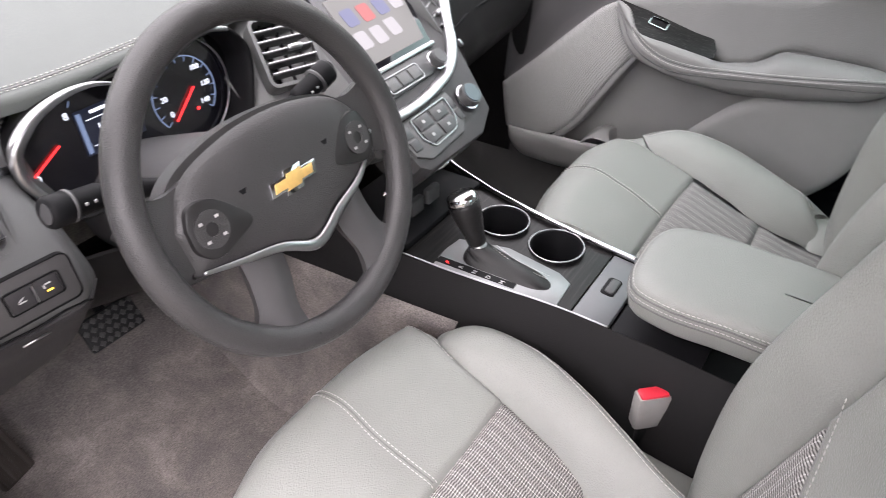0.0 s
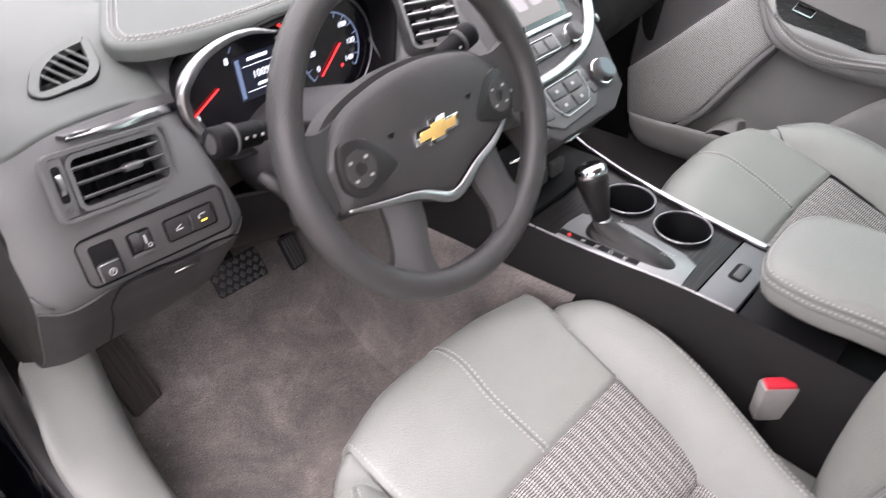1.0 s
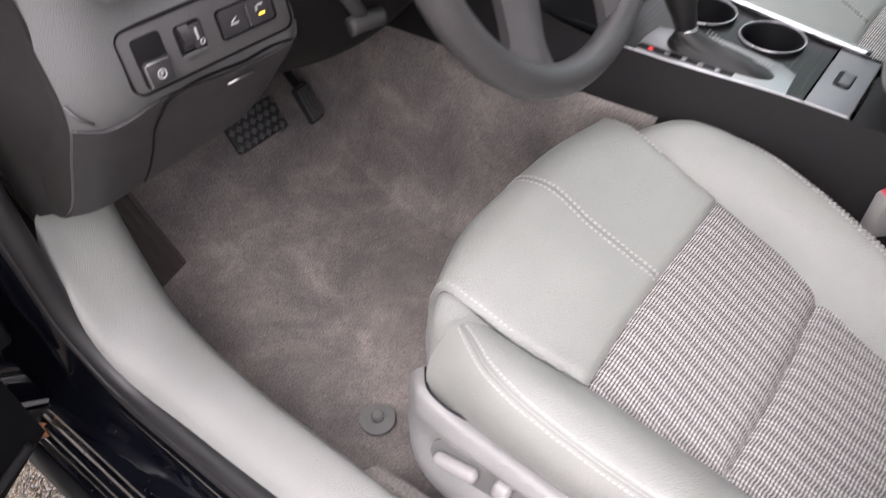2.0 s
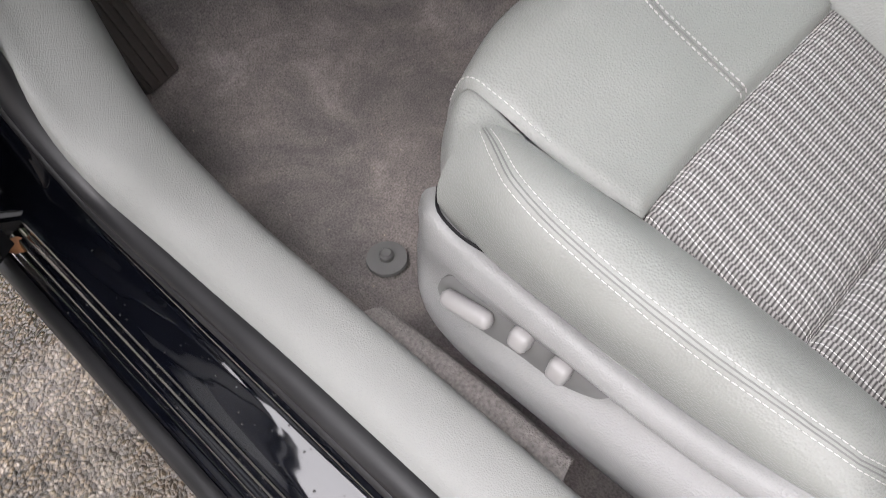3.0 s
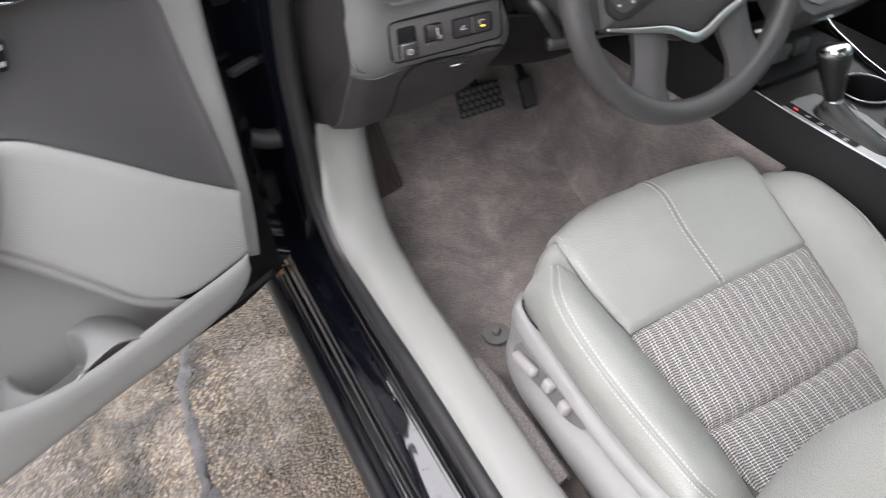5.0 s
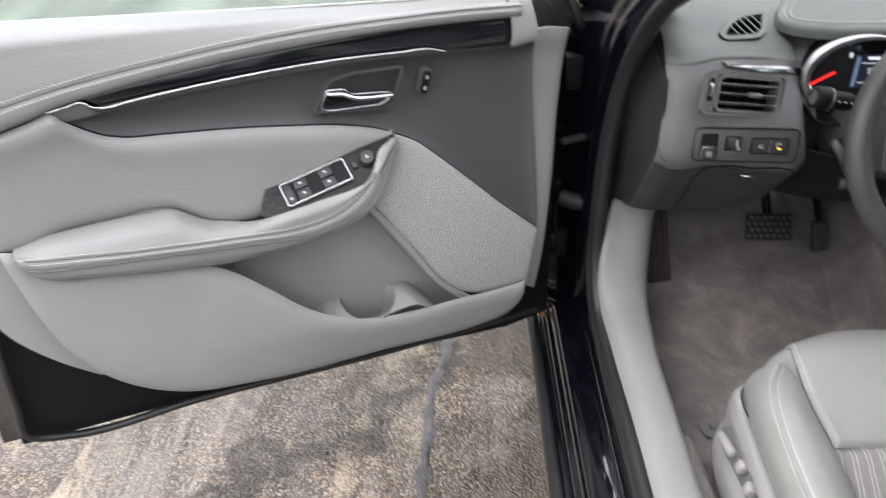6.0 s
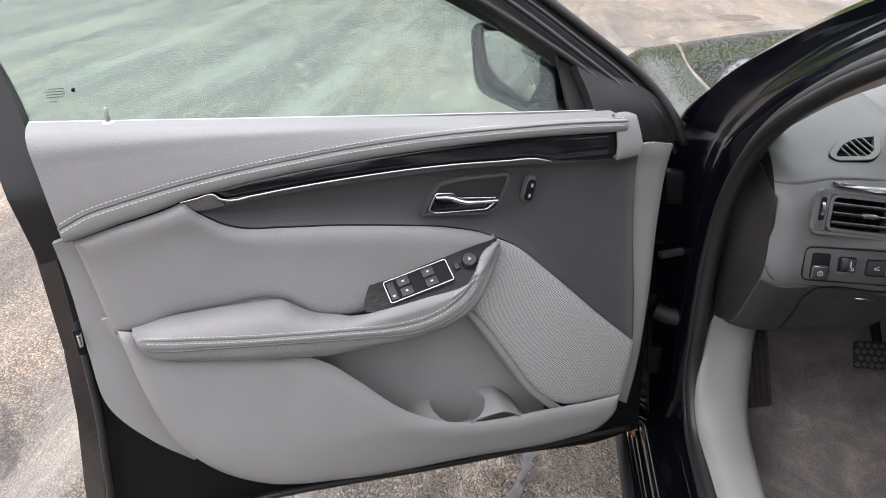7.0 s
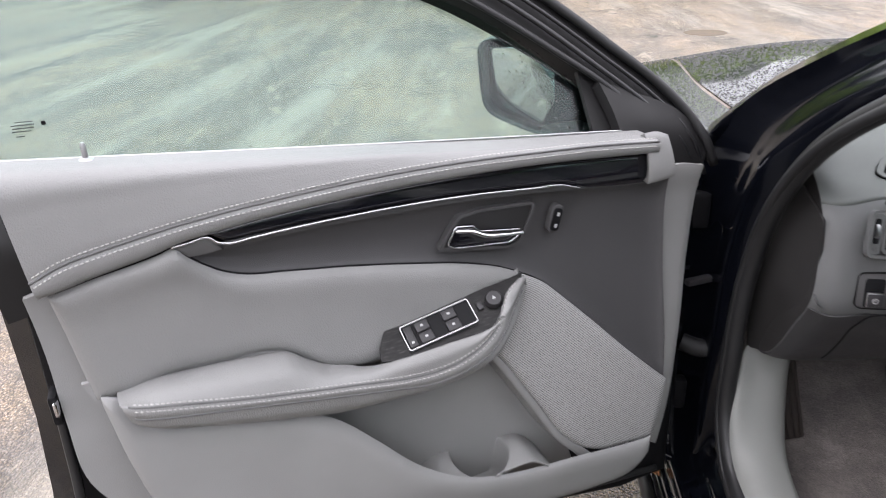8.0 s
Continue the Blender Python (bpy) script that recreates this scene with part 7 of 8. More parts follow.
            part("button_mark", box_mesh("button_mark", (0.0042, 0.0028, 0.0006), (s * 0.108 + 0.0135 * math.cos(b), -0.006 + 0.0135 * math.sin(b), 0.0136), 0, pose(0, 0, 0, 0, s * 2, 0)), WHITE, p)
    # silver V trim
    v = spline([(-0.134, -0.040, 0.002), (-0.095, -0.050, 0.004), (-0.045, -0.062, 0.006), (0.0, -0.082, 0.005), (0.045, -0.064, 0.006), (0.095, -0.046, 0.004), (0.138, -0.008, 0.002)], 90)
    rad = spline([[0.0020], [0.0045], [0.0055], [0.0068], [0.0055], [0.004], [0.0020]], 90)[:, 0]
    part("silver_trim", tube_mesh("silver_trim", v, rad, 10, flat=0.6), SATIN, w, "satin silver V-shaped trim")
    # badge
    cross = [(-0.035, -0.0075), (-0.014, -0.0075), (-0.016, -0.013), (0.009, -0.013), (0.011, -0.0075), (0.031, -0.0075), (0.035, 0.0075), (0.014, 0.0075), (0.016, 0.013), (-0.009, 0.013), (-0.011, 0.0075), (-0.031, 0.0075)]
    mb = Matrix.Translation((0.0, -0.006, 0.0))
    part("badge_rim", prism_mesh("badge_rim", [(x * 1.0, y * 1.0) for x, y in cross], 0.004, 0.0125, 0.001, mb), CHROME, w, "chrome badge edge")
    part("badge", prism_mesh("badge", [(x * 0.84, y * 0.64) for x, y in cross], 0.0124, 0.0134, 0.0006, mb), GOLD, w, "gold cross-shaped badge")
    for x in (-0.060, 0.060):
        part("horn_mark", prism_mesh("horn_mark", [(x - 0.005, 0.012), (x + 0.005, 0.012), (x + 0.002, 0.007), (x - 0.002, 0.007)], 0.0085, 0.0096, 0, None), BLACK, w)
    return w


def build_stack():
    """Centre stack: screen, radio and climate panels in one leaning face."""
    s = thing("centre_stack", "silver framed centre stack with touchscreen and climate controls", "centre stack")
    m = plane_at((0.02, 0.075, 0.832), (1, 0, 0), (0, 0.764, 0.645))
    body = [(-0.10, -0.045), (-0.085, -0.058), (0.06, -0.060), (0.11, -0.035), (0.13, 0.02), (0.15, 0.08), (0.20, 0.16), (0.20, 0.26), (-0.12, 0.26), (-0.11, 0.1)]
    part("housing", prism_mesh("housing", body, -0.07, -0.002, 0.004, m), DARK, s, "charcoal stack housing")
    scr = [(-0.055, 0.118), (0.085, 0.118), (0.125, 0.235), (-0.045, 0.235)]
    part("screen_bezel", prism_mesh("screen_bezel", [(-0.072, 0.108), (0.096, 0.108), (0.140, 0.25), (-0.062, 0.25)], -0.01, 0.003, 0.002, m), GLOSS, s, "glossy black screen surround")
    sc = part("screen", prism_mesh("screen", scr, 0.0, 0.0045, 0, m), SCREEN, s, "lit touchscreen with app tiles")
    for k, (x, y, mt) in enumerate(((0.0, 0.195, ICONRED), (-0.036, 0.197, ICONBLUE), (0.037, 0.195, ICONBLUE), (0.072, 0.195, ICONGREY), (0.0, 0.155, ICONGREY), (0.037, 0.157, ICONGREY), (-0.036, 0.157, ICONGREY))):
        part("app_tile", prism_mesh("app_tile", rounded(0.026, 0.030, 0.005, 4, x + (y - 0.118) * 0.2, y), 0.004, 0.0052, 0, m), mt, sc)
    part("screen_ledge", box_mesh("screen_ledge", (0.17, 0.008, 0.010), (0.012, 0.104, 0.003), 0.003, m), SATIN, s)
    # silver band sweeping under the radio and up beside the screen
    band = [tuple(m @ Vector((x, y, 0.004))) for x, y in spline([(-0.13, 0.05), (-0.09, 0.036), (-0.04, 0.033), (0.03, 0.040), (0.085, 0.055), (0.128, 0.085), (0.16, 0.125), (0.205, 0.18), (0.23, 0.25)], 60)]
    part("silver_band", tube_mesh("silver_band", band, 0.010, 12, flat=0.7), SATIN, s, "satin silver band framing the stack")
    # radio buttons
    part("radio_panel", prism_mesh("radio_panel", [(-0.085, 0.058), (0.052, 0.062), (0.075, 0.075), (0.078, 0.100), (-0.078, 0.100)], -0.004, 0.003, 0.002, m), SLAT, s)
    part("radio_frame", ring_mesh("radio_frame", rounded(0.085, 0.028, 0.006, 4, -0.012, 0.077), 0.0013, 0.002, 0.0052, m), SATIN, s, "chrome framed radio keys")
    for k in range(3):
        part("radio_key", box_mesh("radio_key", (0.024, 0.020, 0.004), (-0.040 + 0.028 * k, 0.077, 0.004), 0.0015, m), DASHLOW, s)
    for nm, x, y, rr, lb in (("volume_knob", 0.072, 0.0765, 0.0145, "black volume knob with chrome ring"), ("temperature_knob", 0.075, 0.0, 0.0195, "temperature knob with chrome ring")):
        k = part(nm, lathe_mesh(nm, [(0.0, 0.0), (rr, 0.0), (rr, 0.010), (rr * 0.94, 0.016), (0.0, 0.0165)], m @ Matrix.Translation((x, y, 0.002))), SLAT, s, lb)
        part("knob_ring", lathe_mesh("knob_ring", [(rr * 1.0, 0.0), (rr * 1.18, 0.0), (rr * 1.14, 0.004), (rr * 1.0, 0.005)], m @ Matrix.Translation((x, y, 0.002))), CHROME, k)
        part("knob_cap", lathe_mesh("knob_cap", [(0.0, 0.0), (rr * 0.82, 0.0), (rr * 0.80, 0.0012), (0.0, 0.0015)], m @ Matrix.Translation((x, y, 0.0183))), KNOBCAP if rr > 0.018 else SLAT, k)
    # climate panel
    hv = [(-0.062, 0.020), (0.030, 0.022), (0.026, -0.012), (0.010, -0.030), (-0.052, -0.034), (-0.066, -0.012)]
    part("climate_panel", prism_mesh("climate_panel", [(-0.10, 0.018), (-0.062, 0.026), (0.045, 0.028), (0.046, -0.020), (0.02, -0.040), (-0.07, -0.046), (-0.095, -0.03)], -0.004, 0.002, 0.002, m), DASHLOW, s)
    part("climate_frame", ring_mesh("climate_frame", softened(hv, 0.006), 0.0014, 0.001, 0.005, m), SATIN, s, "chrome framed climate keys")
    for x in (-0.041, 0.0):
        for y in (0.007, -0.017):
            k = part("climate_key", box_mesh("climate_key", (0.034, 0.021, 0.004), (x, y, 0.003), 0.0015, m), SLAT, s)
            part("key_mark", box_mesh("key_mark", (0.006, 0.005, 0.0004), (x, y, 0.0053), 0, m), WHITE, k)
    for y in (0.006, -0.016):
        part("climate_key", box_mesh("climate_key", (0.018, 0.018, 0.004), (-0.083, y, 0.002), 0.0015, m), SLAT, s)
        part("climate_key", box_mesh("climate_key", (0.013, 0.018, 0.004), (0.037, y + 0.002, 0.002), 0.0015, m), SLAT, s)
    return s


def build_console():
    c = thing("centre_console", "dark centre console with cup holders and streaked trim", "centre console")
    # top deck runs back and slightly down; z of the deck along y
    dz = lambda y: 0.664 + 0.09 * max(y, -0.30) * 0.8 + (0.0 if y < 0.06 else min(y - 0.06, 0.12) * 0.25)
    left = [(-0.15, 0.62), (-0.135, 0.25), (-0.125, 0.05), (-0.108, -0.08), (-0.088, -0.2), (-0.083, -0.30), (-0.10, -0.6), (-0.10, -1.0)]
    right = [(0.14, 0.62), (0.13, 0.25), (0.115, 0.05), (0.092, -0.08), (0.080, -0.2), (0.078, -0.30), (0.085, -0.6), (0.085, -1.0)]
    for side, name, s in ((left, "left_wall", -1), (right, "right_wall", 1)):
        top = [(x, y, dz(y) + 0.003) for x, y in side]
        mid = [(x + s * 0.014, y, dz(y) - 0.03) for x, y in side]
        low = [(x + s * 0.035, y, 0.50) for x, y in side]
        foot = [(x + s * 0.05, y, 0.28) for x, y in side]
        part(name, grid_mesh(name, facing(sheet([top, mid, low, foot], 50, 20), (s, 0, 0)), 0.004), CONSOLEDARK, c, "charcoal console side")
    g = between([(x, y, dz(y)) for x, y in left], [(x, y, dz(y)) for x, y in right], 80, 8)
    # deck pieces
    def deck(name, pts, mat, lift, label="", bevel=0.002):
        me = prism_mesh(name, pts, -0.006, lift, bevel)
        for v in me.vertices:
            v.co.z += dz(v.co.y)
        return part(name, me, mat, c, label)

    cups = ((0.042, -0.032), (0.036, -0.132))
    sides = [[p for p in side if -0.215 < p[1] < 0.06] for side in (left, right)]
    g = between([(x, y, dz(y)) for x, y in sides[0] + [(-0.0875, -0.211)]], [(x, y, dz(y)) for x, y in sides[1] + [(0.0795, -0.211)]], 220, 150)
    g[..., 2] = np.vectorize(dz)(g[..., 1])
    part("streaked_deck", grid_mesh("streaked_deck", facing(g, (0, 0, 1)), 0.003, lambda p: any((p[0] - x) ** 2 + (p[1] - y) ** 2 < 0.0405**2 for x, y in cups)), WOOD, c, "dark streaked console trim")
    part("deck_floor", box_mesh("deck_floor", (0.2, 0.95, 0.01), (0.0, -0.42, 0.575), 0.002), BLACK, c)
    deck("bin_cover", [(-0.084, -0.214), (0.074, -0.214), (0.072, -0.268), (-0.082, -0.268)], BINGREY, 0.002, "silver-grey lid of the storage bin")
    deck("bin_latch", rounded(0.042, 0.022, 0.006, 4, 0.0, -0.240), BLACK, 0.0035, "small latch button")
    deck("bin_latch_cap", rounded(0.034, 0.014, 0.005, 4, 0.0, -0.242), SLAT, 0.006)
    # storage bin opening behind the cover
    deck("bin_well", [(-0.080, -0.272), (0.07, -0.272), (0.07, -0.40), (-0.08, -0.40)], BLACK, -0.002)
    # chrome rails along both sides
    rail = [(x - 0.003, y, dz(y) + 0.006) for x, y in [(0.135, 0.22), (0.128, 0.14), (0.112, 0.05), (0.094, -0.05), (0.084, -0.15), (0.080, -0.25)]]
    rail[0] = (0.125, 0.155, 0.765)
    part("chrome_rail", tube_mesh("chrome_rail", spline(rail, 60), 0.0055, 10, flat=0.7), CHROME, c, "bright rail along the console")
    rail = [(x + 0.001, y, dz(y) + 0.004) for x, y in [(-0.124, 0.05), (-0.117, -0.02), (-0.108, -0.08), (-0.088, -0.2), (-0.083, -0.27)]]
    part("chrome_rail", tube_mesh("chrome_rail", spline(rail, 60), 0.0013, 8), SATIN, c)
    part("cross_rail", tube_mesh("cross_rail", [(-0.10, 0.10, 0.745), (0.0, 0.06, 0.758), (0.11, 0.06, 0.768)], 0.004, 8), CHROME, c, "bright strip under the stack")
    # cup holders
    for x, y in cups:
        k = part("cup_holder", lathe_mesh("cup_holder", [(0.0, -0.060), (0.034, -0.060), (0.0395, 0.0), (0.0405, 0.003), (0.043, 0.003), (0.044, 0.0), (0.040, -0.062), (0.0, -0.064)], Matrix.Translation((x, y, dz(y))), 36), BLACK, c, "black cup holder")
        ring = [(x + 0.043 * math.cos(a), y + 0.043 * math.sin(a), dz(y) + 0.005) for a in np.linspace(0, 2 * np.pi, 48, endpoint=False)]
        part("cup_ring", tube_mesh("cup_ring", ring, 0.0011, 6, True), SATIN, k, "thin satin cup holder ring")
    # front pocket with two dark sockets
    part("front_pocket", box_mesh("front_pocket", (0.22, 0.16, 0.012), (0.0, 0.13, 0.672), 0.004), BLACK, c)
    for x in (-0.03, 0.015):
        part("socket_cover", box_mesh("socket_cover", (0.034, 0.012, 0.03), (x, 0.09, 0.69), 0.004, None), DARK, c)
    # shifter gate plate
    deck("gate_plate", [(-0.115, 0.0), (-0.075, 0.004), (-0.040, 0.0), (-0.028, -0.03), (-0.012, -0.075), (-0.018, -0.165), (-0.030, -0.188), (-0.084, -0.192), (-0.093, -0.15), (-0.108, -0.07)], PLATE, 0.003, "dark silver shifter surround")
    for k, ch in enumerate("PRNDM"):
        y = -0.018 - 0.022 * k
        mm = Matrix.Translation((-0.1005 + 0.0024 * k, y, dz(y) + 0.0045)) @ pose(0, 0, 0, 0, 0, 0)
        part("gate_letter", words_mesh("gate_letter", ch, 0.010, mm), REDGLOW if ch == "P" else WHITE, c)
    deck("gate_slot", [(-0.108, 0.0), (-0.094, 0.0), (-0.080, -0.125), (-0.092, -0.125)], BLACK, 0.0036, bevel=0)
    return c, dz


def build_shifter(dz):
    s = thing("gear_shifter", "black leather gear lever with chrome cap and stitched boot", "gear shifter")
    base = np.array([-0.056, -0.052, dz(-0.05)])
    top = np.array([-0.056, -0.010, 0.765])
    ax = (top - base) / np.linalg.norm(top - base)
    p = [base + ax * t for t in (0.022, 0.03, 0.045, 0.07, 0.090, 0.098)]
    part("grip", tube_mesh("grip", p, [0.012, 0.0145, 0.0160, 0.0212, 0.0240, 0.0238], 24), BOOT, s, "black leather grip")
    part("cap", tube_mesh("cap", [base + ax * t for t in (0.095, 0.099, 0.105, 0.110, 0.1125, 0.1135)], [0.0238, 0.0246, 0.0240, 0.0205, 0.014, 0.003], 28), CHROME, s, "polished chrome cap")
    part("collar", tube_mesh("collar", [base + ax * t for t in (0.016, 0.018, 0.024, 0.026)], [0.012, 0.014, 0.014, 0.012], 20), SATIN, s, "silver collar")
    # boot: folds from the collar down to a long loop
    rows = []
    for f, w, l0, l1 in ((0.0, 0.013, 0.013, 0.013), (0.25, 0.018, 0.018, 0.03), (0.6, 0.026, 0.024, 0.085), (0.85, 0.030, 0.030, 0.115), (1.0, 0.032, 0.036, 0.125)):
        c = base + ax * 0.020 * (1 - f) + np.array([0, 0, 0.006 * (1 - f)])
        loop = []
        for a in np.linspace(0, 2 * np.pi, 25):
            y = math.sin(a)
            fold = 1 + 0.06 * math.sin(5 * a) * math.sin(f * math.pi)
            loop.append((c[0] + w * math.cos(a) * fold + 0.010 * f * max(-y, 0) * -0.2, c[1] + (l0 * y if y > 0 else l1 * y) * fold, c[2] - (0.010 * f) * max(-y, 0) + (0.004 * math.sin(3 * a) * math.sin(f * math.pi))))
        rows.append(loop)
    g = sheet(rows, 60, 20)
    part("boot", grid_mesh("boot", g if grid_normals(g)[10, 0][0] > 0 else g[:, ::-1], 0.002), BOOT, s, "black leather boot with pale stitches")
    part("boot_frame", tube_mesh("boot_frame", spline(np.array(rows[-1]) + np.array([0, 0, 0.0]), 60)[:-1], 0.0028, 8, True), SATIN, s, "silver ring round the boot")
    for off in (-0.004, 0.004):
        c = spline([(-0.050 + off, -0.066, dz(-0.05) + 0.024), (-0.048 + off, -0.10, dz(-0.10) + 0.012), (-0.046 + off, -0.165, dz(-0.165) + 0.007)], 40)
        part("stitching", stitch_mesh("stitching", c + np.array([0, 0, 0.003]), step=0.005, length=0.0035, r=0.0006), STITCH, s)


def build_lid():
    l = thing("console_armrest", "light grey padded console armrest lid with stitched edge", "armrest")
    z = 0.722
    out = [(-0.088, -0.62), (-0.090, -0.42), (-0.092, -0.33), (-0.080, -0.292), (-0.045, -0.276), (0.0, -0.272), (0.045, -0.274), (0.078, -0.288), (0.092, -0.33), (0.092, -0.42), (0.092, -0.62), (0.092, -0.95), (-0.088, -0.95)]
    ring = spline(out + [out[0]], 120)[:-1]
    c = np.array([0.0, -0.62])
    rows = []
    for f, h in ((0.90, -0.038), (0.975, -0.034), (1.0, -0.022), (1.005, -0.010), (0.995, 0.002), (0.965, 0.010), (0.90, 0.014), (0.7, 0.017), (0.35, 0.018), (0.02, 0.018)):
        q = c + (ring - c) * np.array([f, 1 - (1 - f) * 0.55])
        q = np.r_[q, q[:1]]
        rows.append(np.c_[q, z + h + 0.02 * np.clip(q[:, 1] + 0.4, -1, 0)])
    g = np.stack(rows)
    g2 = np.stack([spline(g[:, k], 40) for k in range(g.shape[1])], axis=1)
    part("pad", grid_mesh("pad", g2 if grid_normals(g2)[36].mean(0)[2] > 0 else g2[:, ::-1], 0.003), LEATHER, l, "light grey leather pad")
    swell = np.array([1.003, 1.0, 1.0])
    for row in (g[3], g[4]):
        part("seam", tube_mesh("seam", row[2:104] * swell, 0.0014, 6), SEAMDARK, l)
    for row in (g[4] * 0.55 + g[5] * 0.45, g[3] * 0.6 + g[4] * 0.4):
        part("stitching", stitch_mesh("stitching", row[2:104] * swell + np.array([0, 0, 0.001])), STITCH, l)


def build_pedals():
    p = thing("brake_pedal", "dark rubber brake pedal with cross-hatched studs", "pedal", plane_at((-0.362, 0.515, 0.475), (1, -0.03, 0), (0, 0.55, 0.83)))
    part("pad", box_mesh("pad", (0.105, 0.060, 0.012), (0, 0, -0.004), 0.006), PEDAL, p)
    for i in range(7):
        for j in range(4):
            part("stud", prism_mesh("stud", [(-0.006, 0), (0, -0.006), (0.006, 0), (0, 0.006)], 0.001, 0.005, 0.001, Matrix.Translation((-0.043 + 0.0143 * i + (0.004 if j % 2 else -0.003), -0.021 + 0.014 * j, 0))), STUD, p)
    part("arm", tube_mesh("arm", [(0.0, 0.02, -0.01), (0.0, 0.10, -0.03), (0.0, 0.20, -0.02)], 0.010, 8), BLACK, p)
    a = thing("accelerator_pedal", "narrow ribbed black accelerator pedal", "pedal", plane_at((-0.228, 0.53, 0.44), (1, 0.12, 0), (0, 0.45, 0.89)))
    part("pad", box_mesh("pad", (0.036, 0.072, 0.012), (-0.004, 0, -0.004), 0.006), PEDAL, a)
    for k in range(4):
        part("rib", box_mesh("rib", (0.004, 0.060, 0.005), (-0.016 + 0.008 * k, 0, 0.003), 0.001), STUD, a)
    part("arm", tube_mesh("arm", [(0.0, 0.03, -0.01), (0.0, 0.12, -0.03), (0.0, 0.22, -0.01)], 0.008, 8), BLACK, a)


build_dashboard(), build_vents(), build_switches(), build_cluster(), build_column(), build_wheel(), build_stack()
DECK = build_console()[1]
build_shifter(DECK), build_lid(), build_pedals()


